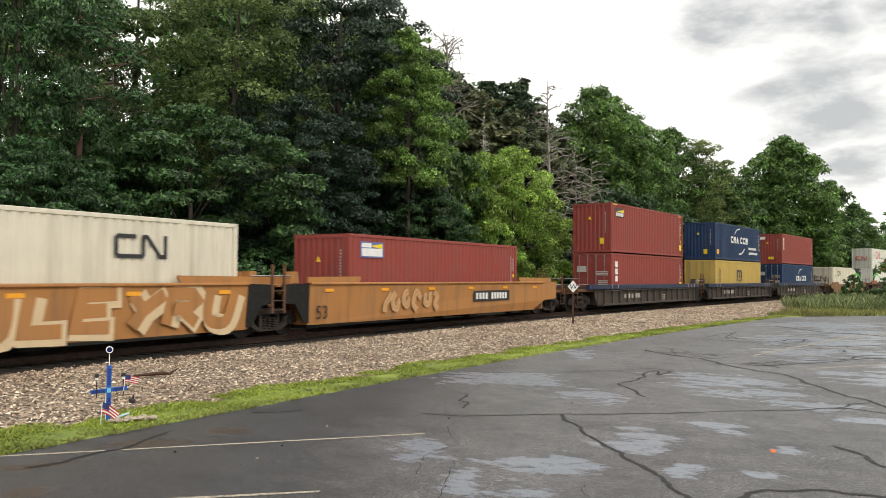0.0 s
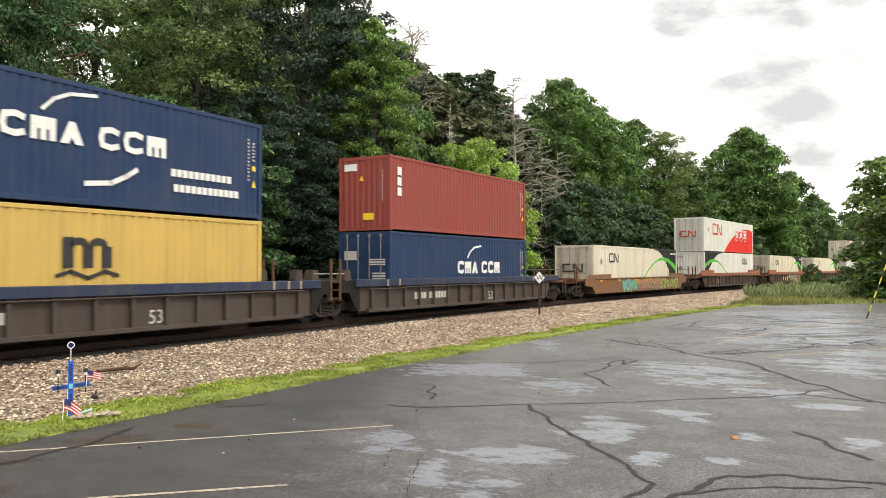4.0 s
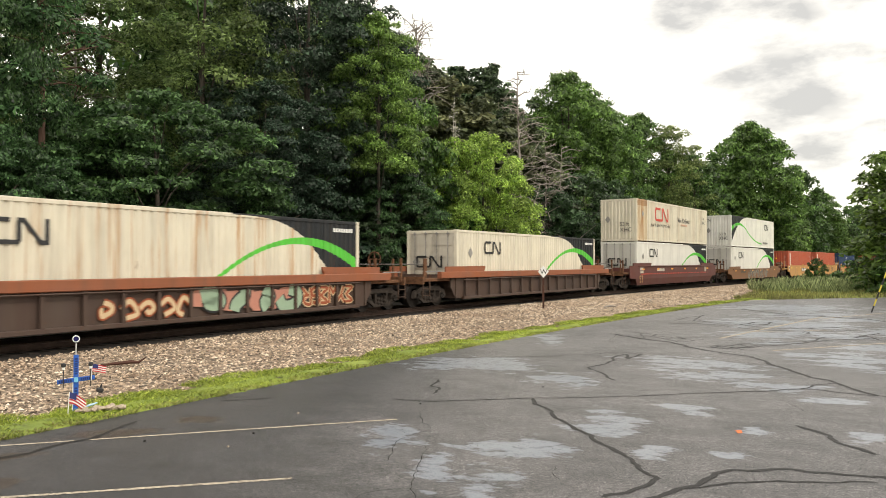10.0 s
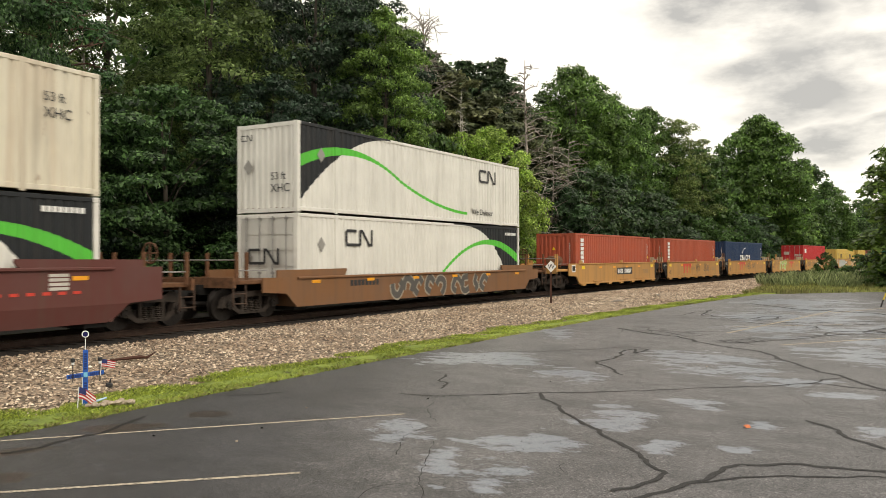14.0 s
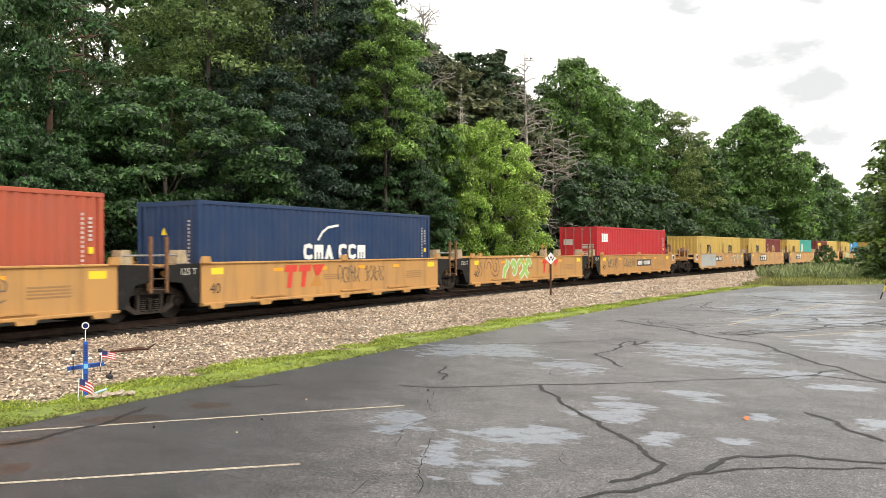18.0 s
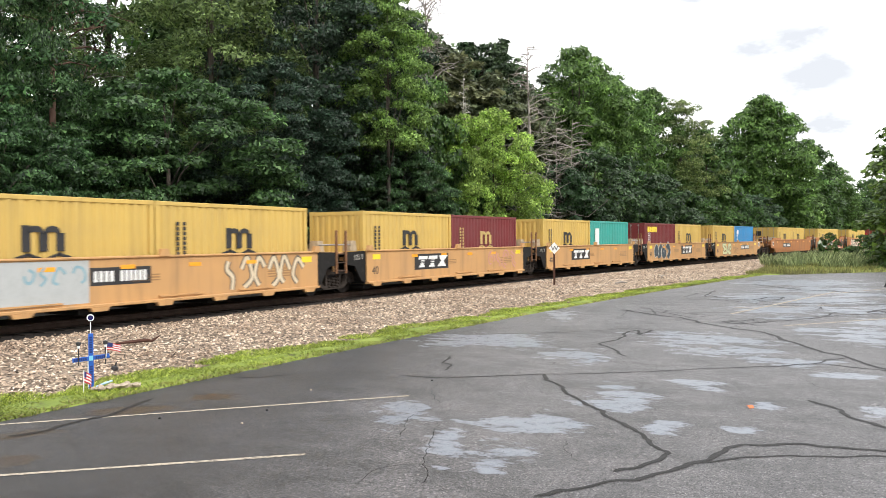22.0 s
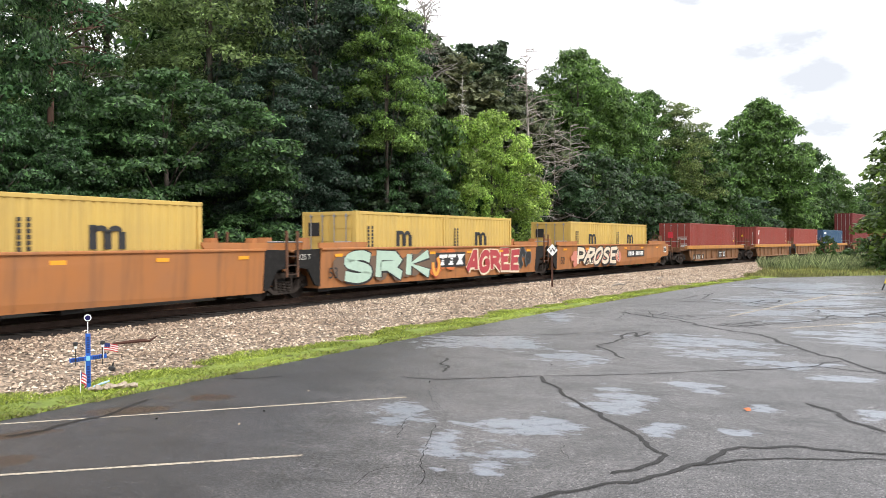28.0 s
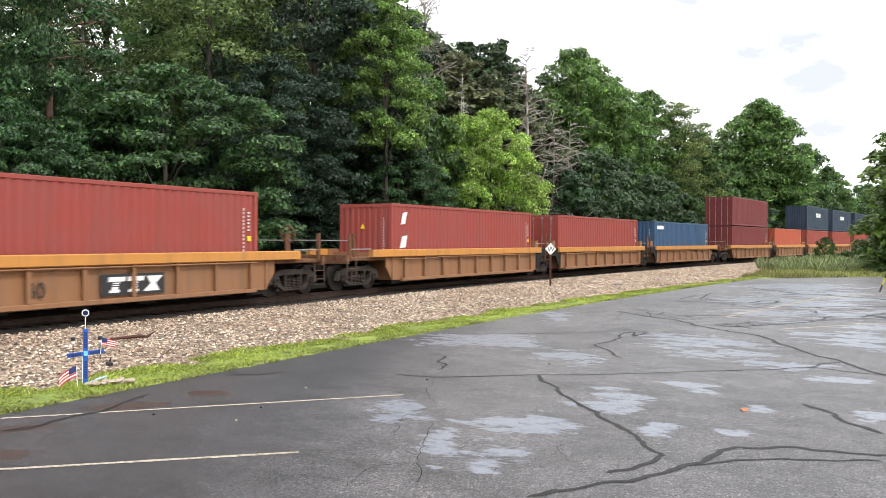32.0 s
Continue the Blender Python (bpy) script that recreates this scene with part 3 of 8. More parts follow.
bay_line((8.81, 5.05), (5.2, 8.57), 0.055)
bay_line((5.98, 4.52), (3.0, 7.95), 0.06)
bay_line((21.86, 2.98), (32.2, 0.83), 0.1)
bay_line((19.38, 1.51), (22.6, -1.0), 0.1)
bay_line((31.2, 0.8), (36.0, -1.4), 0.12)
bay_line((23.8, 3.2), (26.0, 0.4), 0.08)

# ballast bed, swept along the track
m_ballast, nt, bs = nodes_of("crushed_stone")
vor = nt.nodes.new("ShaderNodeTexVoronoi")
vor.inputs["Scale"].default_value = 15
cot = nt.nodes.new("ShaderNodeTexCoord")
nt.links.new(cot.outputs["Object"], vor.inputs["Vector"])
c1 = ramp(nt, vor.outputs["Color"], [(0.1, (0.05, 0.039, 0.03)), (0.5, (0.22, 0.172, 0.13)), (0.9, (0.43, 0.35, 0.27))])
c2 = ramp(nt, noise_node(nt, 0.5, 4), [(0.35, (0.8, 0.74, 0.68)), (0.65, (1.1, 1.08, 1.05))])
nt.links.new(mix(nt, 1.0, c1, c2, "MULTIPLY"), bs.inputs["Base Color"])
bs.inputs["Roughness"].default_value = 0.9
bump(nt, bs, vor.outputs["Distance"], 1.0, 0.06)
# flat far shoulder, so the view under the wagons meets the darkened stone
PROFILE = ((-9.4, -0.33), (-8.2, -0.22), (-6.5, -0.19), (-4.0, -0.17), (-2.6, -0.17), (-1.4, -0.2), (1.4, -0.2), (2.4, -0.2), (4.2, -0.17), (5.6, -0.75), (7.0, -0.9))


def bed_height(side):
    return float(np.interp(side, [p[0] for p in PROFILE], [p[1] for p in PROFILE]))


v, f = [], []
stations = np.arange(-120, 330, 1.5)
for s in stations:
    v += [on_track(s, o, z + 0.015 * noise.noise((s * 0.8, o * 0.8, 0))) for o, z in PROFILE]
k = len(PROFILE)
f = [(i * k + j, (i + 1) * k + j, (i + 1) * k + j + 1, i * k + j + 1) for i in range(len(stations) - 1) for j in range(k - 1)]
sheet("ballast_bed", v, f, m_ballast, "tan-grey crushed stone ballast bed beside the track", "ballast")

# oil-stained stone between and beside the rails, darkened further as the train's shade
OILY_SHADED = grime("shaded_oily_stone", (0.019, 0.015, 0.0125), 0.55, 0.9, scale=14)
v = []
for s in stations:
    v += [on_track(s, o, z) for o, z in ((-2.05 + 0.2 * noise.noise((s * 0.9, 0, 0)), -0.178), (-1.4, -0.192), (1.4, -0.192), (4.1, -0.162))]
sheet("stained_shaded_ballast", v, [(4 * i + j, 4 * i + 4 + j, 4 * i + 5 + j, 4 * i + 1 + j) for i in range(len(stations) - 1) for j in range(3)], OILY_SHADED, "oil-stained ballast under the track, darkened further as the train's shade", "ballast")

# rails and sleepers
track = thing("railway_track", "single railway track of brown steel rails on dark timber sleepers", "railway track", kind="structure")
RAIL_SECTION = ((-0.070, -0.17), (0.070, -0.17), (0.070, -0.158), (0.010, -0.14), (0.010, -0.045), (0.036, -0.035), (0.036, -0.004), (0.03, 0.0), (-0.03, 0.0), (-0.036, -0.004), (-0.036, -0.035), (-0.010, -0.045), (-0.010, -0.14), (-0.070, -0.158))
for g in (-0.753, 0.753):
    v, n = [], len(RAIL_SECTION)
    st = np.arange(-120, 330, 1.5)
    for s in st:
        v += [on_track(s, g + y, z) for y, z in RAIL_SECTION]
    rb = Build().add(v, [(i * n + j, i * n + (j + 1) % n, (i + 1) * n + (j + 1) % n, (i + 1) * n + j) for i in range(len(st) - 1) for j in range(n)])
    rail = part("rail", rb, RAIL, track)
    hb, hv = Build(), []
    for s in st:
        hv += [on_track(s, g - 0.026, 0.0015), on_track(s, g + 0.026, 0.0015)]
    part("running_surface", hb.add(hv, [(2 * i, 2 * i + 1, 2 * i + 3, 2 * i + 2) for i in range(len(st) - 1)]), RAILTOP, rail, "polished bright rail head")
tie_mesh = Build().box(-0.115, 0.115, -1.3, 1.3, -0.34, -0.172).mesh("sleeper", TIE)
for i in range(290):
    s = 3.0 + 0.5 * i
    t_ob = new("sleeper", tie_mesh)
    t_ob.parent = track
    t_ob.matrix_basis = track_pose(s, 0.3) @ pose(0, 0.03 * math.sin(i * 7.3), 0, 0, 0, 0.6 * math.sin(i * 3.1))


# ---- the train ----
def colour(name, col, **k):
    if name not in PAINTS:
        PAINTS[name] = paint(name, col, **k)
    return PAINTS[name]


PAINTS = {}


def coords(nt):
    co, sp = nt.nodes.new("ShaderNodeTexCoord"), nt.nodes.new("ShaderNodeSeparateXYZ")
    nt.links.new(co.outputs["Object"], sp.inputs["Vector"])
    return sp.outputs["X"], sp.outputs["Z"]


def parabola(nt, x, top, at, k):
    d = math_node(nt, "SUBTRACT", x, at)
    return math_node(nt, "SUBTRACT", top, math_node(nt, "MULTIPLY", math_node(nt, "MULTIPLY", d, d), k))


def over(nt, a, b):
    return math_node(nt, "GREATER_THAN", a, b)


GREEN, NIGHT, SIGNAL = (0.09, 0.50, 0.06), (0.02, 0.023, 0.026), (0.72, 0.035, 0.025)


def wave_right(nt, base):
    """Black rear corner under a falling edge, with a green arc."""
    x, z = coords(nt)
    run = math_node(nt, "MAXIMUM", math_node(nt, "SUBTRACT", x, 1.75), 0.0)
    edge = math_node(nt, "SUBTRACT", 2.85, math_node(nt, "MULTIPLY", math_node(nt, "POWER", run, 3.3), 0.0116))
    base = mix(nt, math_node(nt, "MULTIPLY", over(nt, z, edge), over(nt, x, 1.75)), base, NIGHT)
    arc = parabola(nt, x, 2.16, 4.9, 0.082)
    wide = math_node(nt, "ADD", 0.07, math_node(nt, "MULTIPLY", math_node(nt, "MAXIMUM", math_node(nt, "SUBTRACT", x, 3.5), 0), 0.03))
    on = math_node(nt, "LESS_THAN", math_node(nt, "ABSOLUTE", math_node(nt, "SUBTRACT", z, arc)), wide)
    return mix(nt, on, base, GREEN)


def wave_left(nt, base):
    x, z = coords(nt)
    edge = parabola(nt, x, 2.83, -2.9, 0.098)
    base = mix(nt, math_node(nt, "MULTIPLY", over(nt, z, edge), math_node(nt, "LESS_THAN", x, -2.9)), base, NIGHT)
    lead = parabola(nt, x, 2.16, -5.3, 0.078)
    tail = math_node(nt, "ADD", 0.43, math_node(nt, "MULTIPLY", math_node(nt, "MULTIPLY", math_node(nt, "SUBTRACT", x, 3.3), math_node(nt, "SUBTRACT", x, 3.3)), 0.0324))
    arc = mix(nt, over(nt, x, -2.2), lead, tail)
    wide = math_node(nt, "ADD", 0.06, math_node(nt, "MULTIPLY", math_node(nt, "MAXIMUM", math_node(nt, "SUBTRACT", -3.5, x), 0), 0.03))
    on = math_node(nt, "LESS_THAN", math_node(nt, "ABSOLUTE", math_node(nt, "SUBTRACT", z, arc)), wide)
    return mix(nt, math_node(nt, "MULTIPLY", on, math_node(nt, "LESS_THAN", x, 3.0)), base, GREEN)


def red_swoop(nt, base):
    x, z = coords(nt)
    edge = parabola(nt, x, 2.36, 5.9, 0.0355)
    on = math_node(nt, "MULTIPLY", math_node(nt, "LESS_THAN", z, edge), over(nt, x, -2.3))
    return mix(nt, on, base, SIGNAL)


def rusty_band(nt, base):
    """Bare rust where the coating peeled: a strip under the roof and streaks at the front bay."""
    x, z = coords(nt)
    peel = math_node(nt, "MULTIPLY", over(nt, z, 2.45), math_node(nt, "LESS_THAN", x, -6.1))
    base = mix(nt, math_node(nt, "MULTIPLY", peel, 0.8), base, (0.23, 0.07, 0.035))
    base = mix(nt, math_node(nt, "MULTIPLY", math_node(nt, "LESS_THAN", x, -6.1), 0.5), base, (0.52, 0.36, 0.18))
    streaks = ramp(nt, noise_node(nt, 1.3, 5, (1.5, 1, 0.12)), [(0.50, 0.0), (0.60, 1.0)])
    near = math_node(nt, "LESS_THAN", x, -6.1)
    return mix(nt, math_node(nt, "MULTIPLY", streaks, math_node(nt, "ADD", 0.18, math_node(nt, "MULTIPLY", near, 0.6))), base, (0.35, 0.16, 0.05))


def long_streaks(nt, base):
    streaks = ramp(nt, noise_node(nt, 1.6, 6, (2.6, 1, 0.1), rough=0.7), [(0.53, 0.0), (0.64, 1.0)])
    return mix(nt, math_node(nt, "MULTIPLY", streaks, 0.7), base, (0.42, 0.20, 0.06))


CREAM, PALE = (0.70, 0.65, 0.53), (0.74, 0.73, 0.68)
LIVERY = {
    "cream": colour("cream_box_paint", CREAM, rust=0.12, dirt=0.3),
    "pale": colour("white_box_paint", PALE, rust=0.1, dirt=0.2),
    "brick": colour("brick_red_box_paint", (0.285, 0.055, 0.043), rust=0.08, dirt=0.2),
    "tan_red": colour("orange_red_box_paint", (0.42, 0.09, 0.048), rust=0.08, dirt=0.18),
    "signal": colour("bright_red_box_paint", (0.48, 0.028, 0.035), rust=0.03, dirt=0.08),
    "maroon": colour("maroon_box_paint", (0.17, 0.03, 0.032), rust=0.05, dirt=0.15),
    "navy": colour("navy_box_paint", (0.012, 0.036, 0.10), rust=0.05, dirt=0.12),
    "steel_blue": colour("dull_blue_box_paint", (0.035, 0.085, 0.17), rust=0.08, dirt=0.15),
    "sky": colour("sky_blue_box_paint", (0.05, 0.25, 0.52), rust=0.03, dirt=0.1),
    "teal": colour("teal_box_paint", (0.05, 0.34, 0.29), rust=0.03, dirt=0.1),
    "yellow": colour("mustard_box_paint", (0.58, 0.40, 0.11), rust=0.08, dirt=0.18),
    "slate": colour("dark_blue_grey_box_paint", (0.024, 0.042, 0.075), rust=0.05, dirt=0.15),
    "pale_doors": colour("pale_grey_door_paint", (0.58, 0.57, 0.53), rust=0.15, dirt=0.3),
    "doors": colour("grey_door_paint", (0.54, 0.50, 0.42), rust=0.2, dirt=0.4),
}
SIDE = {
    "wave_right": colour("cream_wave_livery", CREAM, rust=0.12, dirt=0.25, pattern=wave_right),
    "white_wave_right": colour("white_wave_livery", PALE, rust=0.05, dirt=0.12, pattern=wave_right),
    "rust_wave_right": colour("rust_streaked_wave_livery", CREAM, rust=0.25, dirt=0.3, pattern=lambda nt, b: wave_right(nt, long_streaks(nt, b))),
    "wave_left": colour("forward_wave_livery", PALE, rust=0.2, dirt=0.2, pattern=wave_left),
    "red_swoop": colour("white_and_red_livery", PALE, rust=0.05, dirt=0.15, pattern=red_swoop),
    "rusty": colour("rust_stained_cream_livery", CREAM, rust=0.3, dirt=0.35, pattern=rusty_band),
}


def flat(pts, d=0.003):
    """A thin painted shape on a near side: points (x, z) in the plane y = 0, facing -y."""
    return Build().prism(pts, -d, 0.0)


def rect(x0, x1, z0, z1):
    return [(x0, z0), (x1, z0), (x1, z1), (x0, z1)]


def mark(parent, shapes, mat, y, name="marking", label=""):
    b = Build()
    for s in shapes:
        b.prism(s, y - 0.004, y)
    ob = part(name, b, mat, parent, label)
    return tagged(ob, kind="stuff") if len(shapes) > 1 else ob


def stroke(pts, w):
    """A bent band of width w along points (x, z), as quads."""
    out = []
    for (x0, z0), (x1, z1) in zip(pts, pts[1:]):
        d = math.hypot(x1 - x0, z1 - z0)
        nx, nz = -(z1 - z0) / d * w / 2, (x1 - x0) / d * w / 2
        ex, ez = (x1 - x0) / d * w / 2, (z1 - z0) / d * w / 2
        out.append([(x0 - ex + nx, z0 - ez + nz), (x0 - ex - nx, z0 - ez - nz), (x1 + ex - nx, z1 + ez - nz), (x1 + ex + nx, z1 + ez + nz)])
    return out


def ribbon(pts, w):
    """One connected band of width w with mitred turns, as a list of quads that share their corners."""
    n = len(pts)
    sides = []
    for i, (x, z) in enumerate(pts):
        a, b = pts[max(i - 1, 0)], pts[min(i + 1, n - 1)]
        d0, d1 = (x - a[0], z - a[1]), (b[0] - x, b[1] - z)
        if i == 0:
            d0 = d1
        if i == n - 1:
            d1 = d0
        l0, l1 = math.hypot(*d0), math.hypot(*d1)
        n0, n1 = (-d0[1] / l0, d0[0] / l0), (-d1[1] / l1, d1[0] / l1)
        m = (n0[0] + n1[0], n0[1] + n1[1])
        k = w / max(0.5, m[0] * n0[0] + m[1] * n0[1]) / 1.0
        k = min(k, w * 1.1)
        e = k / 2 * 1.0
        sides.append(((x + m[0] * e, z + m[1] * e), (x - m[0] * e, z - m[1] * e)))
    return sides


def band(parent, pts, w, mat, y, name="emblem", label="", axis="y", d=0.004):
    """The ribbon as one thin mesh on a wall."""
    s = ribbon(pts, w)
    v = []
    for a, b in s:
        for q in (a, b):
            v += [(q[0], y - d, q[1]), (q[0], y, q[1])] if axis == "y" else [(y - d, q[0], q[1]), (y, q[0], q[1])]
    f = []
    for i in range(len(s) - 1):
        a, b = 4 * i, 4 * i + 4
        f += [(a, b, b + 2, a + 2), (a + 1, a + 3, b + 3, b + 1), (a, a + 1, b + 1, b), (a + 2, b + 2, b + 3, a + 3)]
    f += [(0, 2, 3, 1), (len(v) - 4, len(v) - 3, len(v) - 1, len(v) - 2)]
    return part(name, Build().add(v, f), mat, parent, label)


def emblem_worm(x, z, w, h):
    """The carrier's emblem: one thick band bent into an open frame and a slanting wave."""
    t = h * 0.17
    a = [(x + w * 0.40, z + h - t / 2), (x + t, z + h - t / 2), (x + t / 2, z + h - t), (x + t / 2, z + t), (x + t, z + t / 2), (x + w * 0.51, z + t / 2), (x + w * 0.54, z + t), (x + w * 0.54, z + h - t / 2), (x + w * 0.61, z + h - t / 2), (x + w * 0.87, z + t / 2), (x + w - t / 2, z + t / 2), (x + w - t / 2, z + h)]
    return a, t


def emblem_comb(x, z, w, h):
    """Three thick uprights joined by two arches over a wavy foot."""
    t = w * 0.2
    out = [rect(x, x + t, z + h * 0.28, z + h)]
    for k in (0, 1):
        a, r = x + w * (0.12 + 0.39 * k), w * 0.19
        arch = [(a + r - r * math.cos(q * math.pi / 8), z + h * 0.76 + h * 0.155 * math.sin(q * math.pi / 8)) for q in range(9)]
        out += [[(p[0], p[1] - h * 0.09), (n[0], n[1] - h * 0.09), (n[0], n[1] + h * 0.08), (p[0], p[1] + h * 0.08)] for p, n in zip(arch, arch[1:])]
        out.append(rect(a + 2 * r - t * 0.5, a + 2 * r + t * 0.5, z + h * 0.28, z + h * 0.8))
    out += stroke([(x - w * 0.12, z + h * 0.1), (x + w * 0.15, z + h * 0.2), (x + w * 0.5, z + h * 0.04), (x + w * 0.85, z + h * 0.2), (x + w * 1.12, z + h * 0.1)], h * 0.09)
    return out


def bars(x, z, w, h, n, gap=0.25):
    """Unreadable writing: n plain bars side by side."""
    p = w / n
    return [rect(x + i * p, x + i * p + p * (1 - gap), z, z + h) for i in range(n)]


def column(x, z, w, h, n, gap=0.3):
    p = h / n
    return [rect(x, x + w, z + i * p, z + i * p + p * (1 - gap)) for i in range(n)]


def corrugated(length, z0, z1, pitch, depth, axis="x"):
    """Outward face of a pressed steel wall: along x it faces -y at y = 0, with ribs sunk by depth."""
    n = max(2, round(length / pitch))
    p = length / n
    prof = []
    for i in range(n):
        x = -length / 2 + i * p
        prof += [(x, depth), (x + 0.2 * p, depth), (x + 0.38 * p, 0), (x + 0.72 * p, 0), (x + 0.9 * p, depth)]
    prof.append((length / 2, depth))
    v = [(x, y, z) for x, y in prof for z in (z0, z1)]
    f = [(2 * i, 2 * i + 2, 2 * i + 3, 2 * i + 1) for i in range(len(prof) - 1)]
    return Build().add(v, f)


def container(label, paint_key, length, height, door="l", side=None, width=2.438, group="intermodal containers", end_paint=None, domestic=False, frame_paint=None):
    """A steel box: pressed walls, corner posts, rails, castings, doors with locking bars. Origin at the middle of its underside."""
    c = thing("shipping_container", label, "container", group=group)
    m = LIVERY[paint_key]
    ms = SIDE[side] if side else m
    mf = LIVERY[frame_paint] if frame_paint else m
    me_end = LIVERY[end_paint] if end_paint else m
    hl, hw = length / 2, width / 2
    pitch = 0.26 if domestic else 0.278
    zlo, zhi = 0.16, height - 0.11
    wall_key = (length, height, width, pitch)
    part("side_wall", lambda: corrugated(length - 0.3, zlo, zhi, pitch, 0.036), ms, c, at=(0, -hw + 0.012, 0), key=wall_key)
    part("side_wall", lambda: corrugated(length - 0.3, zlo, zhi, pitch, 0.036), ms if not side else m, c, at=pose(0, hw - 0.012, 0, 0, 0, 180), key=wall_key)
    part("roof", lambda: Build().box(-hl + 0.05, hl - 0.05, -hw + 0.04, hw - 0.04, height - 0.05, height - 0.012), m, c, key=wall_key)
    part("floor", lambda: Build().box(-hl + 0.05, hl - 0.05, -hw + 0.05, hw - 0.05, 0.12, 0.16), RUST, c, key=wall_key)
    for y in (-hw, hw - 0.06):
        part("bottom_rail", lambda: Build().box(-hl + 0.15, hl - 0.15, 0, 0.06, 0.04, 0.17, 0.012), ms if side and y < 0 else mf, c, at=(0, y, 0), key=wall_key)
        part("top_rail", lambda: Build().box(-hl + 0.15, hl - 0.15, 0, 0.06, height - 0.115, height - 0.005, 0.012), ms if side and y < 0 else mf, c, at=(0, y, 0), key=wall_key)
    for x in (-1, 1):
        for y in (-1, 1):
            post = part("corner_post", lambda: Build().prism([(0.0, 0.0), (0.15, 0.0), (0.15, 0.06), (0.06, 0.15), (0.0, 0.15)], 0.118, height - 0.118, "z"), mf, c, at=Matrix.Translation((x * hl, y * hw, 0)) @ Matrix.Diagonal((-x, -y, 1, 1)), key=(height,))
            for z in (0.0, height - 0.118):
                part("corner_casting", lambda: Build().box(-0.09, 0.09, -0.082, 0.082, 0, 0.118, 0.01), mf, c, at=(x * (hl - 0.086), y * (hw - 0.078), z), key=0)
    if domestic:
        # the lifting frames stand at the forty-foot marks
        for x in (-6.1, 6.1):
            for y in (-hw - 0.008, hw - 0.032):
                part("lifting_post", lambda: Build().box(-0.07, 0.07, 0, 0.04, 0.0, height), ms if y < 0 else m, c, at=(x, y, 0), key=(height,)) if side is None else part("lifting_post", lambda: Build().box(x - 0.07, x + 0.07, y, y + 0.04, 0.0, height), ms if y < 0 else mf, c, key=(height, x, y))
    for sgn, is_door in ((-1, door == "l"), (1, door == "r")):
        if not is_door:
            part("end_wall", lambda: corrugated(width - 0.3, 0.13, height - 0.13, 0.26, 0.045), me_end, c, at=pose(sgn * (hl - 0.01), 0, 0, 0, 0, 90 * sgn), key=(width, height))
            for z in (0.01, height - 0.14):
                part("end_rail", lambda: Build().box(-0.03, 0.03, -hw + 0.15, hw - 0.15, 0, 0.13, 0.01), mf, c, at=(sgn * (hl - 0.035), 0, z), key=width)
            continue
        for z in (0.0, height - 0.14):
            part("end_rail", lambda: Build().box(-0.03, 0.03, -hw + 0.15, hw - 0.15, 0, 0.13, 0.01), mf, c, at=(sgn * (hl - 0.035), 0, z), key=width)
        leaf = hw - 0.165
        for k in (-1, 1):
            def door_leaf():
                b = Build().box(-0.02, 0.02, -leaf / 2, leaf / 2, 0.125, height - 0.145)
                h = (height - 0.36) / 5
                for i in range(5):
                    b.prism([(-leaf / 2 + 0.06, 0.19 + i * h), (leaf / 2 - 0.06, 0.19 + i * h), (leaf / 2 - 0.06, 0.19 + i * h + h * 0.72), (-leaf / 2 + 0.06, 0.19 + i * h + h * 0.72)], -0.04, -0.018, "x")
                return b
            d = part("door", door_leaf, me_end, c, at=Matrix.Translation((sgn * (hl - 0.045), k * (leaf / 2 + 0.004), 0)) @ Matrix.Diagonal((-sgn, 1, 1, 1)), key=(width, height))
            for q in (-0.24, 0.24):
                part("locking_bar", lambda: Build().tube([(-0.075, 0, 0.06), (-0.075, 0, height - 0.08)], 0.019, 6).box(-0.1, -0.04, -0.05, 0.05, 0.95, 1.02).box(-0.1, -0.04, -0.05, 0.05, 0.10, 0.17).box(-0.1, -0.04, -0.05, 0.05, height - 0.2, height - 0.13), STEEL, d, "galvanised steel locking bar", at=(0, q * leaf * 1.05, 0), key=(height,))
    c["half_width"] = hw
    return c


PRINT = plain("worn_white_print", (0.55, 0.50, 0.47))


def number_block(c, hl, hw, h, mat=WHITE, yellow=True, end=True):
    """The small printed columns by the rear post, with yellow notices."""
    y = -hw + 0.006
    mark(c, column(hl - 0.62, h - 1.75, 0.065, 1.3, 12, 0.45), PRINT, y)
    mark(c, column(hl - 0.42, h - 1.15, 0.09, 0.6, 6, 0.45), PRINT, y)
    if yellow:
        mark(c, [rect(hl - 0.43, hl - 0.29, h - 1.45, h - 1.3), [(hl - 0.45, h - 1.95), (hl - 0.27, h - 1.95), (hl - 0.36, h - 1.72)]], YELLOWM, y, "warning_notice")
    if end:
        # on the blind end that faces the head of the train
        b = Build()
        for q in column(-hw + 0.34, h - 1.75, 0.05, 1.25, 12, 0.45):
            b.prism(q, -hl - 0.004, -hl + 0.004, "x")
        part("marking", b, PRINT, c)
        if yellow:
            part("warning_notice", Build().prism([(0.02, h - 0.95), (0.24, h - 0.95), (0.13, h - 0.75)], -hl - 0.004, -hl + 0.004, "x"), YELLOWM, c)


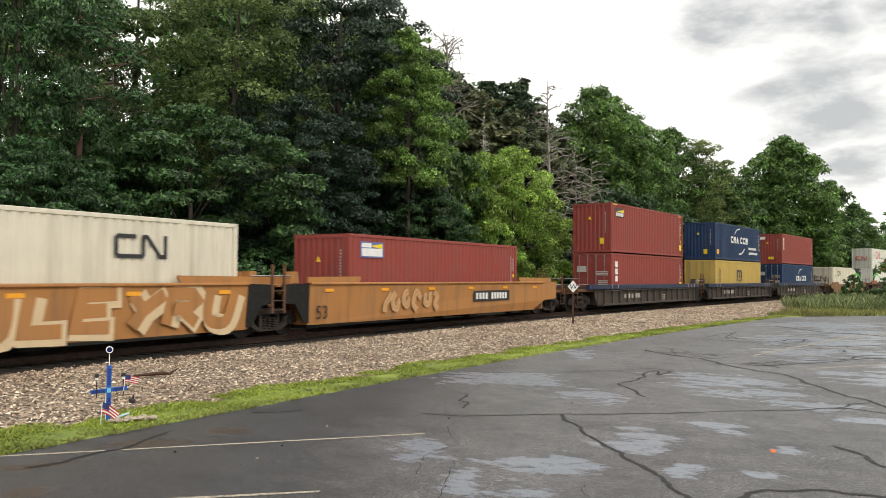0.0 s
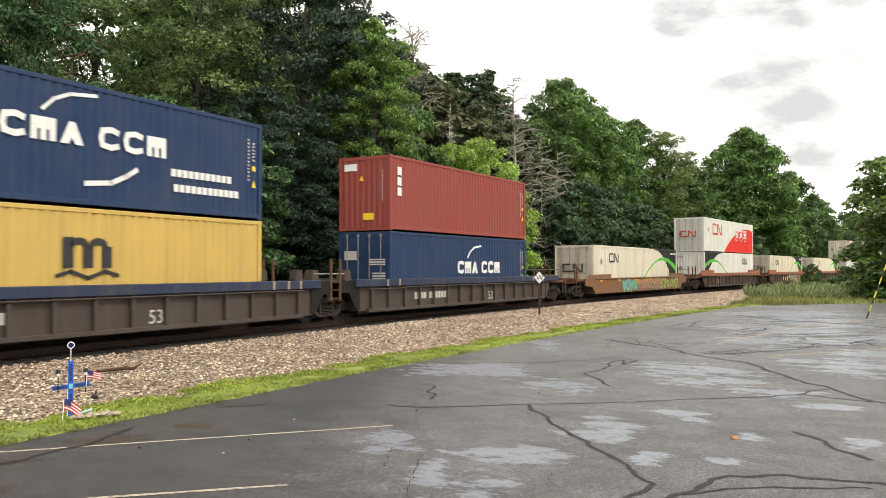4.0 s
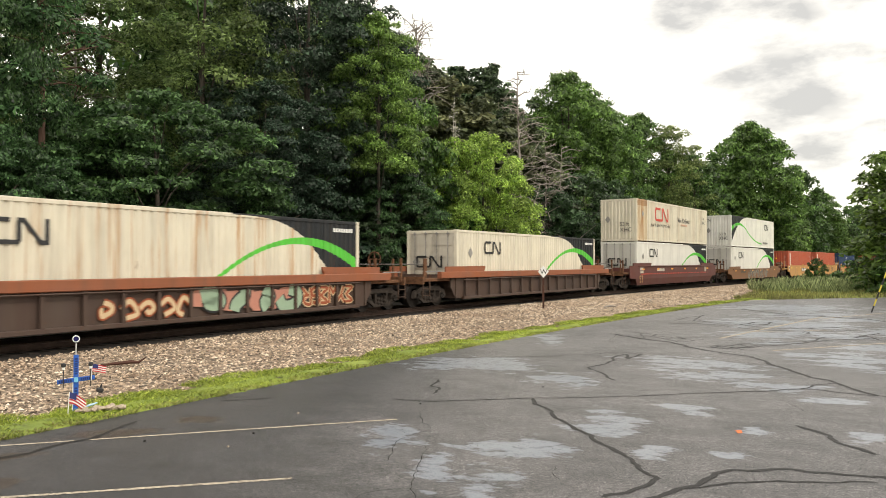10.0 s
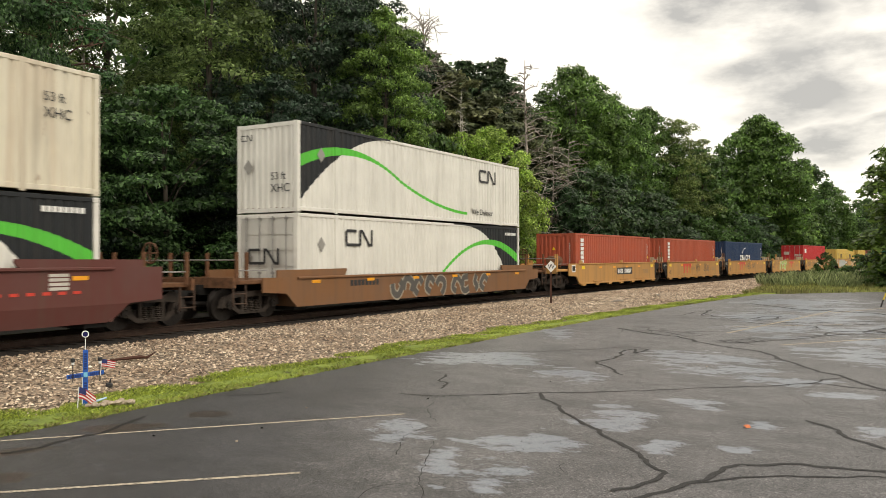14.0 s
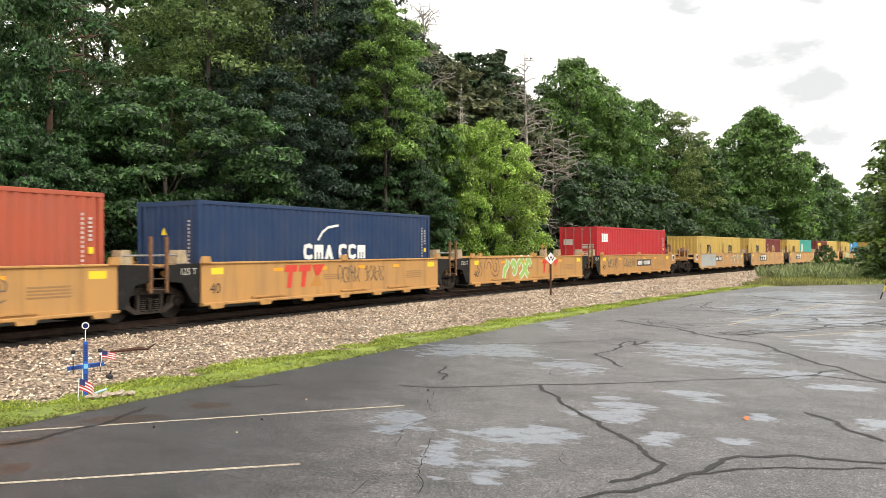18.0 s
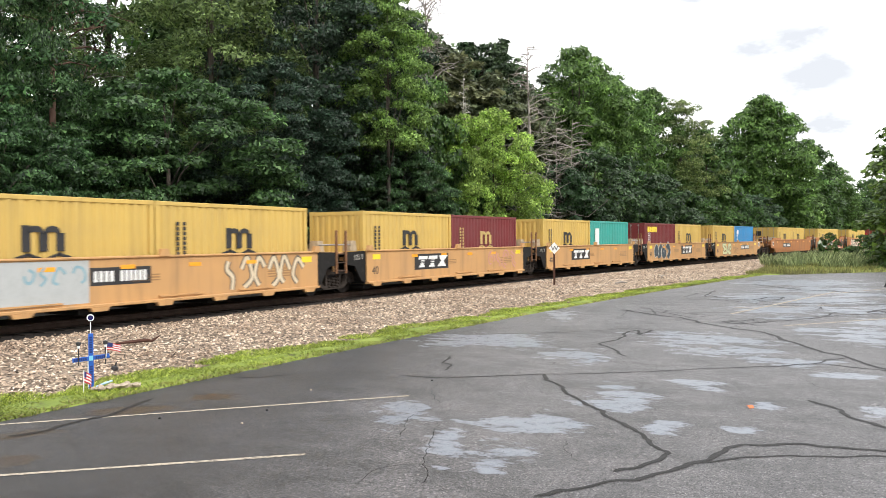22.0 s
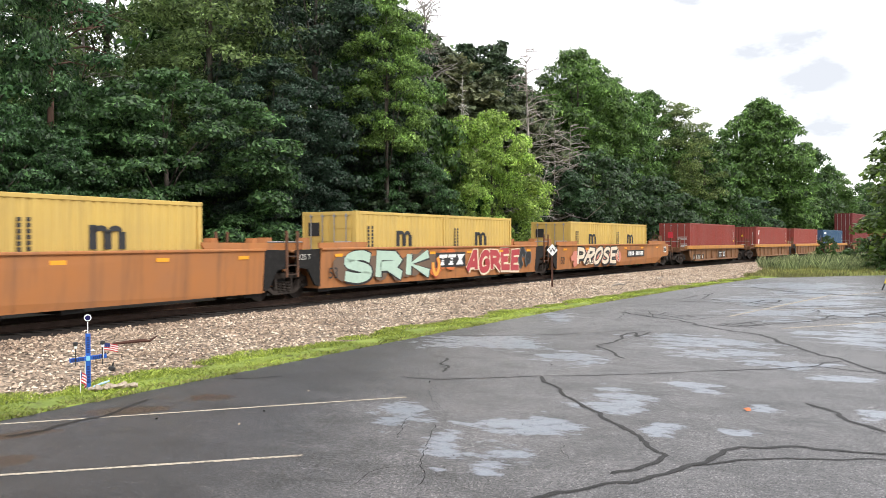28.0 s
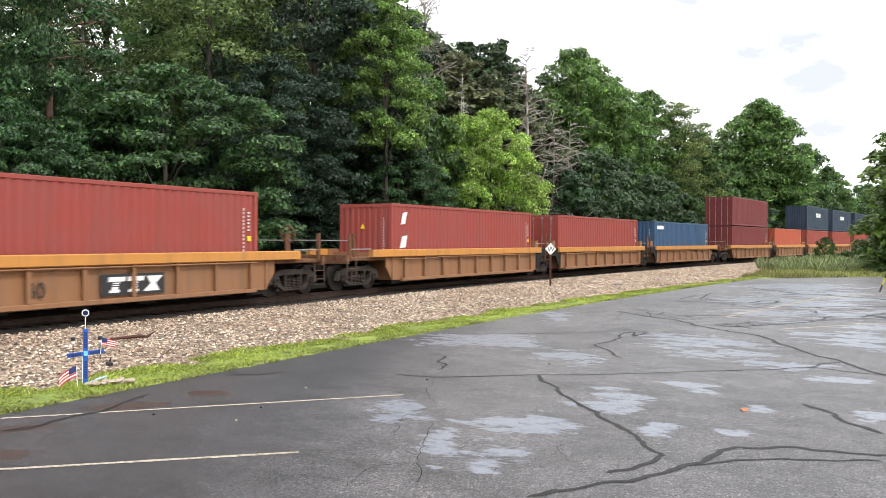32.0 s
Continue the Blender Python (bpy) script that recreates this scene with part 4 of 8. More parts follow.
def truck(parent, x):
    """A freight bogie: bolster, cast side frames with springs, two wheelsets."""
    t = part("bogie", lambda: Build().box(-0.2, 0.2, -0.95, 0.95, 0.5, 0.72, 0.04).box(-0.16, 0.16, -0.3, 0.3, 0.72, 0.86), BLACK, parent, at=(x, 0, 0), key=0)
    for y in (-1.0, 1.0):
        part("side_frame", lambda: Build().prism([(-1.12, 0.58), (-1.12, 0.69), (-0.58, 0.84), (0.58, 0.84), (1.12, 0.69), (1.12, 0.58), (0.52, 0.67), (-0.52, 0.67)], -0.085, 0.02).prism([(-1.05, 0.5), (-0.52, 0.18), (0.52, 0.18), (1.05, 0.5), (0.86, 0.56), (0.45, 0.28), (-0.45, 0.28), (-0.86, 0.56)], -0.085, 0.02).box(-0.42, -0.33, -0.08, 0.02, 0.26, 0.7).box(0.33, 0.42, -0.08, 0.02, 0.26, 0.7).prism([(-1.2, 0.38), (-0.64, 0.38), (-0.7, 0.62), (-1.14, 0.62)], -0.09, 0.07).prism([(0.64, 0.38), (1.2, 0.38), (1.14, 0.62), (0.7, 0.62)], -0.09, 0.07), GEAR, t, at=(0, y, 0), key=0)
        for k in (-0.22, 0.0, 0.22):
            part("spring", lambda: Build().tube([(0, 0, 0.24 + 0.025 * j) for j in range(14)], [0.085 if j % 2 else 0.06 for j in range(14)], 8), GEAR, t, at=(k, y - 0.05 if y < 0 else y + 0.05, 0), key=0)
    for k, q in (("a", -0.889), ("b", 0.889)):
        def wheels():
            b = Build().tube([(0, -1.05, 0), (0, 1.05, 0)], 0.085, 8)
            for s in (-1, 1):
                y0 = s * 0.70
                b.disc_y(0, 0, 0.457, y0, y0 + s * 0.13, 26)
                b.disc_y(0, 0, 0.485, y0 - s * 0.03, y0, 26)
                b.disc_y(0, 0, 0.15, y0 + s * 0.13, y0 + s * 0.2, 12)
                b.disc_y(0, 0, 0.13, s * 1.05, s * 1.13, 10)
                for i in range(3):
                    a = 2 * math.pi * i / 3
                    b.disc_y(0.08 * math.cos(a), 0.08 * math.sin(a), 0.025, s * 1.13, s * 1.16, 6)
            return b
        w = part("wheelset", wheels, WHEEL, t, "worn steel wheelset", at=(q, 0, 0.457), key=0)
        WHEELS.append((k, w))
    return t


WHEELS = []
GEAR = grime("dusty_cast_steel", (0.045, 0.035, 0.029), 0.45, 0.8)
LADDER = grime("rust_worn_yellow_steel", (0.22, 0.11, 0.055), 0.5, 0.8)
SOOT = grime("sooty_brown_steel", (0.075, 0.048, 0.036), 0.5, 0.85)
SOILED = grime("soiled_end_paint", (0.15, 0.072, 0.038), 0.55, 0.85)


def well_car(label, style, body, half_well, left, right, sill=None, dark=None, floor=0.30, deep_cut=False, posts=True, guards=True):
    """A well car unit on its bogies. left and right: half the pitch to the next unit, and "joint" (shared bogie), "rest" (carried by the neighbour's) or "end" (own bogie, coupler)."""
    car = thing("well_car", label, "railway wagon", group="well cars of the freight train")
    mb, msill, md = body, sill or body, dark or body
    hw = {"tall": 1.5, "smooth": 1.5, "low": 1.5, "ribbed": 1.44}[style]
    top = {"tall": 1.47, "smooth": 1.60, "low": 1.22, "ribbed": 1.43}[style]
    H = half_well
    m_end = SOILED if style != "tall" else mb
    key = (style, H, left, right, deep_cut)
    # floor of the well: cross beams
    for x in (-H + 0.35, -2.0, 0.0, 2.0, H - 0.35):
        part("cross_beam", lambda: Build().box(-0.3, 0.3, -1.3, 1.3, floor - 0.12, floor), BLACK, car, at=(x, 0, 0), key=floor)
    ends = ((-1, *left), (1, *right))
    for side in (-1, 1):
        lo = [(-H, 0.29), (H, 0.29)]
        # the lower corners slope up over an end bogie
        outline = []
        for sgn, pitch, kind in ends:
            cut = kind == "end" and style != "tall"
            e = [(sgn * ((H - 0.85 if deep_cut else H + 0.02) if cut else H), 0.29)]
            if cut and style in ("smooth", "low"):
                e += [(sgn * (H + (0.2 if deep_cut else 0.5)), 0.72), (sgn * (pitch - 1.9), 0.78), (sgn * (pitch - 1.9), top)]
            elif cut:
                e += [(sgn * (H + 0.42), 0.78), (sgn * (H + 0.42), top)]
            elif kind == "end":
                e = [(sgn * (H - 0.05), 0.33), (sgn * (H + 0.35), 0.75), (sgn * (pitch - 2.2), 0.8), (sgn * (pitch - 2.2), top)]
            else:
                e += [(sgn * H, top)]
            outline.append(e)
        poly = outline[0][::-1] + outline[1]
        y0 = side * hw
        thick = 0.07 * -side
        def wall():
            b = Build().prism(poly, 0, thick)
            if style == "smooth":
                # the plate leans in below a fold
                b.v = [(x, y + (-side) * (0.10 * max(0, (0.75 - z)) / 0.46 if z < 0.75 else 0.0), z) for x, y, z in b.v]
            return b
        wp = part("side_plate", wall, mb if style != "ribbed" else md, car, at=(0, y0 if style != "ribbed" else y0 + side * -0.06, 0), key=key + (side,))
        if style == "ribbed":
            ext = [min(p - 1.75, H + 1.45) if k == "end" else H + 0.35 for s_, p, k in ends]
            part("top_chord", lambda: Build().box(-ext[0], ext[1], -0.10, 0.10, 1.16, top, 0.02), msill, car, at=(0, y0 + side * 0.02, 0), key=key)
            part("bottom_chord", lambda: Build().box(-H + 0.5, H - 0.5, -0.07, 0.07, 0.24, 0.36, 0.015), md, car, at=(0, y0, 0), key=key)
            n = 15 if H > 7 else 9
            for i in range(n):
                x = -H + 0.7 + (2 * H - 1.4) * i / (n - 1)
                part("rib", lambda: Build().prism([(-0.05, -0.07), (0.05, -0.07), (0.05, 0.0), (-0.05, 0.0)], 0.36, 1.16, "z"), md, car, at=pose(x, y0 + side * 0.0 - 0.0, 0, 0, 0, 0 if side < 0 else 180), key=0)
            part("pipe", lambda: Build().tube([(-H + 0.4, 0, 1.07), (-H + 2.6, 0, 1.07), (-H + 3.0, 0, 1.11), (H - 0.5, 0, 1.11)], 0.022, 5), md, car, at=(0, y0 + side * 0.09, 0), key=H)
        if style == "tall":
            part("bottom_lip", lambda: Build().box(-H, H, -0.05, 0.05, 0.30, 0.38, 0.015), mb, car, at=(0, y0 + side * 0.03, 0), key=H)
            part("top_rim", lambda: Build().box(-H, H, -0.05, 0.05, top - 0.05, top + 0.01, 0.015), mb, car, at=(0, y0, 0), key=H)
            for i in range(7):
                x = -H + 0.5 + (2 * H - 1.0) * i / 6
                part("lifting_tab", lambda: Build().prism([(-0.2, 0.21), (0.2, 0.21), (0.27, 0.31), (-0.27, 0.31)], -0.05, 0.05), mb, car, at=(x, y0 + side * 0.04, 0), key=0)
            for x in (-3.6, 0.6, 3.4):
                part("step_strip", lambda: Build().box(-0.75, 0.75, -0.045, 0.0, 0.43, 0.47), mb, car, at=(x, y0 + (0 if side < 0 else 0.045), 0), key=0)
            for x in (-H + 0.12, 0.0, H - 0.12):
                part("guide_lug", lambda: Build().prism([(-0.16, 1.46), (0.16, 1.46), (0.1, 1.64), (-0.1, 1.64)], -0.12, 0.0), mb, car, at=(x, y0 + (0.02 if side < 0 else 0.1), 0), key=0)
        if style in ("smooth", "low"):
            part("top_rim", lambda: Build().box(-H, H, -0.06, 0.06, top - 0.07, top + 0.012, 0.02), mb, car, at=(0, y0, 0), key=key)
        if style != "tall":
            # raised guards along both ends of the well
            z0, z1 = (top, top + 0.24) if style != "smooth" else (top, top + 0.2)
            for sgn, pitch, kind in ends:
                a, b2 = 5.9 * H / 8.3, (H + 0.9 if kind == "end" else H + 0.1)
                if not guards or (style == "ribbed" and H < 7):
                    continue
                part("guard_plate", lambda: Build().prism([(a, z0), (b2, z0), (b2, z1 - 0.02), (a - 0.1, z1), (a - 0.1, z1 - 0.08)], -0.05, 0.02), msill, car, at=Matrix.Translation((0, y0 + (0.05 if side < 0 else 0), 0)) @ Matrix.Diagonal((sgn, 1, 1, 1)), key=key + (sgn,))
        # orange reflectors along the side
        if side < 0:
            zr = {"tall": 1.22, "smooth": 1.36, "low": 1.06, "ribbed": 1.25}[style]
            yr = y0 - 0.003 if style != "ribbed" else y0 - 0.103
            for i in range(1 if style == "tall" else 0, 5 if style == "tall" else 6):
                x = -H + 0.9 + (2 * H - 1.8) * i / 5
                part("reflector", lambda: Build().box(-0.21, 0.21, -0.004, 0.0, -0.05, 0.05), ORANGE, car, at=(x, yr, zr), key=0)
    # ends
    for sgn, pitch, kind in ends:
        flip = Matrix.Diagonal((sgn, 1, 1, 1))
        part("well_bulkhead", lambda: Build().box(H - 0.02, H + 0.06, -1.42, 1.42, 0.3, top - 0.12), BLACK if style == "tall" else md, car, at=flip, key=key + (sgn,))
        if kind in ("joint", "rest"):
            # black end box over the shared bogie
            for y in (-1.45, 1.38):
                part("end_casing", lambda: Build().prism([(H, 0.36), (H + 0.25, 0.42), (H + 0.62, 0.95), (pitch - 0.22, 1.0), (pitch - 0.22, top - 0.05), (H, top - 0.02)], 0, 0.07), BLACK, car, "black end casing over the shared bogie", at=Matrix.Translation((0, y, 0)) @ flip, key=key + (sgn,))
            part("centre_sill", lambda: Build().box(H, pitch - 0.1, -0.5, 0.5, 0.75, 1.1), BLACK, car, at=flip, key=key + (sgn,))
            part("end_deck", lambda: Build().box(H - 0.3, pitch - 0.12, -1.3, 1.3, top - 0.12, top - 0.06), md if style != "tall" else mb, car, at=flip, key=key + (sgn,))
            for y in (-1.1, 1.1):
                part("stacking_cone", lambda: Build().prism([(-0.2, 0), (0.2, 0), (0.13, 0.36), (-0.13, 0.36)], -0.16, 0.16), BEIGE if style == "tall" else md, car, at=(sgn * (H + 0.45), y, top - 0.02), key=style)
            part("bracket", lambda: Build().box(-0.3, 0.25, -0.1, 0.1, 0, 0.14, 0.03).tube([(0.25, 0, 0.1), (0.45, 0, 0.02), (0.5, 0, -0.35)], 0.05, 6), mb, car, at=(sgn * (pitch - 0.65), -1.2, top - 0.35), key=0)
            if kind == "joint":
                truck(car, sgn * pitch)
                for x in (-0.32, 0.2):
                    part("ladder_post", lambda: Build().box(-0.035, 0.035, -0.03, 0.03, 0.72, 2.15), LADDER if style == "tall" else RUST, car, at=(sgn * pitch + x, -1.46, 0), key=style)
                for z in (0.8, 1.08, 1.36):
                    part("ladder_rung", lambda: Build().tube([(-0.32, 0, 0), (0.2, 0, 0)], 0.02, 5), SOOT, car, at=(sgn * pitch, -1.47, z), key=0)
                for x in (-0.32, 0.2):
                    part("ladder_post", lambda: Build().box(-0.035, 0.035, -0.03, 0.03, 0.72, 2.15), mb if style == "tall" else RUST, car, at=(sgn * pitch + x, 1.46, 0), key=style)
                part("handrail", lambda: Build().tube([(-1.0, -1.25, 0), (1.0, -1.25, 0)], 0.025, 5), STEEL, car, at=(sgn * pitch, 0, top + 0.2), key=0)
        else:
            p = pitch
            truck(car, sgn * (p - 1.85))
            part("end_platform", lambda: Build().box(H - 0.2, p - 0.75, -1.35, 1.35, 1.04, 1.16, 0.02).box(p - 0.85, p - 0.72, -1.45, 1.45, 0.95, 1.25), m_end, car, at=flip, key=key + (sgn,))
            part("draft_sill", lambda: Build().box(H - 0.5, p - 0.55, -0.3, 0.3, 0.74, 1.04), BLACK, car, at=flip, key=key + (sgn,))
            cp = part("coupler", lambda: Build().box(p - 0.6, p - 0.15, -0.11, 0.11, 0.78, 1.0, 0.03).prism([(p - 0.22, -0.2), (p + 0.02, -0.16), (p + 0.03, 0.05), (p - 0.1, 0.22), (p - 0.25, 0.16)], 0.74, 1.04, "z"), BLACK, car, at=flip, key=p)
            for y in (-1.38, 1.38) if posts else ():
                part("end_stanchion", lambda: Build().box(-0.05, 0.05, -0.035, 0.035, 1.1, 1.98), m_end, car, at=(sgn * (p - 0.95), y, 0), key=0)
                part("end_stanchion", lambda: Build().box(-0.05, 0.05, -0.035, 0.035, 1.1, 1.98), m_end, car, at=(sgn * (p - 1.9), y * 0.6, 0), key=0)
            part("handrail", lambda: Build().tube([(p - 0.95, -1.38, 0.0), (p - 0.95, 1.38, 0.0)], 0.022, 5).tube([(p - 0.95, -1.38, -0.3), (p - 2.2, -1.38, -0.3)], 0.022, 5), STEEL, car, at=Matrix.Translation((0, 0, 1.75)) @ flip, key=key + (sgn,))
            part("air_tank", lambda: Build().tube([(-0.62, 0, 0), (-0.56, 0, 0), (-0.5, 0, 0), (0.5, 0, 0), (0.56, 0, 0), (0.62, 0, 0)], [0.08, 0.22, 0.28, 0.28, 0.22, 0.08], 14).box(-0.42, -0.34, -0.2, 0.2, -0.36, -0.2).box(0.34, 0.42, -0.2, 0.2, -0.36, -0.2), RUST, car, "rust-brown air reservoir", at=(sgn * (p - 2.35), -0.55, 1.62), key=0) if style == "tall" or mb is C_ORANGE else None
            part("brake_housing", lambda: Build().prism([(-0.34, -0.5)] + [(0.34 * math.cos(a * math.pi / 10), 0.1 + 0.34 * math.sin(a * math.pi / 10)) for a in range(11)][::-1] + [(0.34, -0.5)], -0.05, 0.05), RUST, car, "rusty round-topped brake housing plate", at=(sgn * (p - 1.45), -0.75, 1.75), key=0) if sgn > 0 and (style == "tall" or mb is C_ORANGE) else None
            part("placard", lambda: Build().box(-0.24, 0.24, -0.004, 0.0, -0.2, 0.2).box(-0.2, 0.2, -0.002, 0.002, -0.16, 0.16), WHITE, car, "white-framed notice plate", at=(sgn * (H + 0.75), -hw - 0.006, 1.2), key=0) if style == "tall" or mb is C_ORANGE else None
            part("placard", lambda: Build().box(-0.17, 0.17, -0.004, 0.0, -0.13, 0.13), INK, car, at=(sgn * (H + 0.75), -hw - 0.011, 1.2), key="in") if style == "tall" or mb is C_ORANGE else None
            part("brake_wheel", lambda: Build().tube([(0.28 * math.cos(a * 0.524), 0, 0.28 * math.sin(a * 0.524)) for a in range(13)], 0.025, 5).box(-0.28, 0.28, -0.015, 0.015, -0.02, 0.02).box(-0.02, 0.02, -0.015, 0.015, -0.28, 0.28), RUST, car, at=pose(sgn * (p - 1.3), -0.4, 1.95, 0, 0, 90), key=0) if sgn > 0 else None
            for z in (0.5, 0.78):
                part("ladder_rung", lambda: Build().tube([(-0.25, 0, 0), (0.25, 0, 0)], 0.02, 5), SOOT, car, at=(sgn * (p - 1.0), -1.44, z), key="end")
            for x in (-0.25, 0.25):
                part("ladder_post", lambda: Build().box(-0.02, 0.02, -0.02, 0.02, 0.42, 1.05), SOOT, car, at=(sgn * (p - 1.0) + x, -1.44, 0), key="end")
    car["half"] = half_well
    return car


TRAIN = []  # (thing, metres along the train at the start, half the distance between its bearings, height)


def couple(car, u):
    TRAIN.append((car, u, 8.0, 0.0))
    return car


def load(box, u, z, dx=0.0):
    """Sets a container down on the unit whose middle is at u."""
    TRAIN.append((box, u, 8.0, z, dx))
    return box


C_OCHRE = colour("ochre_wagon_paint", (0.42, 0.19, 0.06), rust=0.22, dirt=0.45)
C_YELLOW = colour("yellow_wagon_paint", (0.50, 0.265, 0.088), rust=0.2, dirt=0.38)
C_PALE = colour("faded_yellow_wagon_paint", (0.54, 0.305, 0.125), rust=0.18, dirt=0.35)
C_ORANGE = colour("orange_brown_wagon_paint", (0.41, 0.165, 0.055), rust=0.25, dirt=0.45)
C_RUSTY = colour("rust_orange_wagon_paint", (0.28, 0.092, 0.043), rust=0.3, dirt=0.4)
C_BROWN = colour("dirty_brown_wagon_paint", (0.074, 0.045, 0.035), rust=0.5, dirt=0.6)
C_BLUE = colour("blue_wagon_paint", (0.018, 0.03, 0.07), rust=0.12, dirt=0.5)
C_GREY = colour("dirty_grey_brown_wagon_paint", (0.062, 0.048, 0.04), rust=0.3, dirt=0.6)
C_MAROON = colour("dark_maroon_wagon_paint", (0.12, 0.04, 0.034), rust=0.12, dirt=0.35)
C_DULL = colour("dull_ochre_wagon_paint", (0.21, 0.10, 0.045), rust=0.25, dirt=0.45)
C_TAN = colour("tan_wagon_paint", (0.27, 0.13, 0.06), rust=0.3, dirt=0.5)
C_SILL = colour("yellow_orange_sill_paint", (0.52, 0.23, 0.05), rust=0.2, dirt=0.35)


def plate(car, x, z, w, h, y, mat=INK, ink=WHITE, n=8):
    """A dark number board with its number as plain bars."""
    mark(car, [rect(x, x + w, z, z + h)], mat, y, "number_board")
    mark(car, bars(x + 0.06 * w, z + 0.2 * h, w * 0.34, h * 0.6, n // 2, 0.34) + bars(x + 0.48 * w, z + 0.2 * h, w * 0.46, h * 0.6, n // 2 + 2, 0.34), ink, y - 0.004)


def maker_board(car, x, z, w, h, y, board=True):
    """The owner's board: three stout shapes, white on black or red on the bare side."""
    if board:
        mark(car, [rect(x, x + w, z, z + h)], INK, y, "number_board")
    ink = WHITE if board else RED
    i, t = (0.07 * w, 0.14 * h) if board else (0, 0)
    x, w, z, h = x + i, w - 2 * i, z + t, h - 2 * t
    lean = 0.06 * w
    for k in range(3):
        a, e = x + k * w * 0.34, w * (0.30 if k < 2 else 0.31)
        shapes = []
        if k == 2:
            # an hourglass of two wedges
            shapes = [[(a, z), (a + e, z), (a + e * 0.66 + lean / 2, z + h * 0.5), (a + e * 0.34 + lean / 2, z + h * 0.5)], [(a + lean, z + h), (a + e * 0.34 + lean / 2, z + h * 0.5), (a + e * 0.66 + lean / 2, z + h * 0.5), (a + e + lean, z + h)]]
            mark(car, shapes[:1], ink if board else C_SILL, y - 0.004)
            mark(car, shapes[1:], ink, y - 0.007)
            continue
        for z0, z1, i in ((0.0, 0.16, 0.06), (0.16, 0.36, 0.095), (0.43, 0.50, 0.095), (0.57, 0.64, 0.095), (0.70, 1.0, 0.0)) if board else ((0.0, 0.7, 0.095), (0.7, 1.0, 0.0)):
            shapes.append([(a + w * i + lean * z0, z + h * z0), (a + e - w * i + lean * z0, z + h * z0), (a + e - w * i + lean * z1, z + h * z1), (a + w * i + lean * z1, z + h * z1)])
        mark(car, shapes, ink, y - 0.004)


def words(parent, text, x, z, size, mat, y, label="", spread=1.0):
    me = lettering(text, size, mat, spread=spread)
    ob = new("lettering", me)
    ob.parent = parent
    ob.matrix_basis = Matrix.Translation((x, y - 0.004, z))
    return ob


GRAFFITI = {}


def spray(name, col):
    if name not in GRAFFITI:
        GRAFFITI[name] = plain("spray_" + name, col, 0.5, 0.2)
    return GRAFFITI[name]


def smoothed(pts, n=7):
    """A soft curve through the points."""
    p = [pts[0]] + list(pts) + [pts[-1]]
    out = []
    for i in range(1, len(p) - 2):
        for k in range(n):
            t = k / n
            out.append(tuple(0.5 * (2 * p[i][j] + (p[i + 1][j] - p[i - 1][j]) * t + (2 * p[i - 1][j] - 5 * p[i][j] + 4 * p[i + 1][j] - p[i + 2][j]) * t * t + (3 * p[i][j] - p[i - 1][j] - 3 * p[i + 1][j] + p[i + 2][j]) * t ** 3) for j in (0, 1)))
    return out + [pts[-1]]


HARD = (
    (((0.1, 0.92), (0.8, 0.9), (0.22, 0.5), (0.85, 0.12), (0.12, 0.06)),),
    (((0.22, 0.04), (0.45, 0.55), (0.1, 0.96)), ((0.45, 0.55), (0.92, 0.96))),
    (((0.16, 0.04), (0.2, 0.92), (0.78, 0.86), (0.72, 0.5), (0.3, 0.46)), ((0.42, 0.48), (0.9, 0.05))),
    (((0.1, 0.05), (0.42, 0.95), (0.88, 0.08)), ((0.26, 0.36), (0.74, 0.36))),
    (((0.85, 0.85), (0.35, 0.95), (0.12, 0.5), (0.4, 0.06), (0.86, 0.2), (0.82, 0.5), (0.5, 0.48)),),
    (((0.14, 0.95), (0.2, 0.06), (0.55, 0.4), (0.86, 0.06), (0.9, 0.95)),),
)


def cloud(car, x0, x1, z0, z1, y, mat, seed):
    """A sprayed backing patch: overlapping soft-edged lobes."""
    r = random.Random(seed)
    n = max(3, int((x1 - x0) / 0.55))
    out = []
    for i in range(n):
        cx, cz = x0 + (x1 - x0) * (i + 0.5) / n, (z0 + z1) / 2 + r.uniform(-0.12, 0.12) * (z1 - z0)
        rx, rz = 0.5 * (x1 - x0) / n + 0.22, (z1 - z0) * r.uniform(0.3, 0.44)
        out.append([(cx + rx * math.cos(k * 0.524) * r.uniform(0.85, 1.1), min(z1, max(z0, cz + rz * math.sin(k * 0.524) * r.uniform(0.85, 1.1)))) for k in range(12)])
    b = Build()
    for i, q in enumerate(out):
        b.prism(q, y - 0.0015 - 0.0003 * (i % 3), y)
    tagged(part("sprayed_patch", b, mat, car, "sprayed backing patch"), kind="stuff")


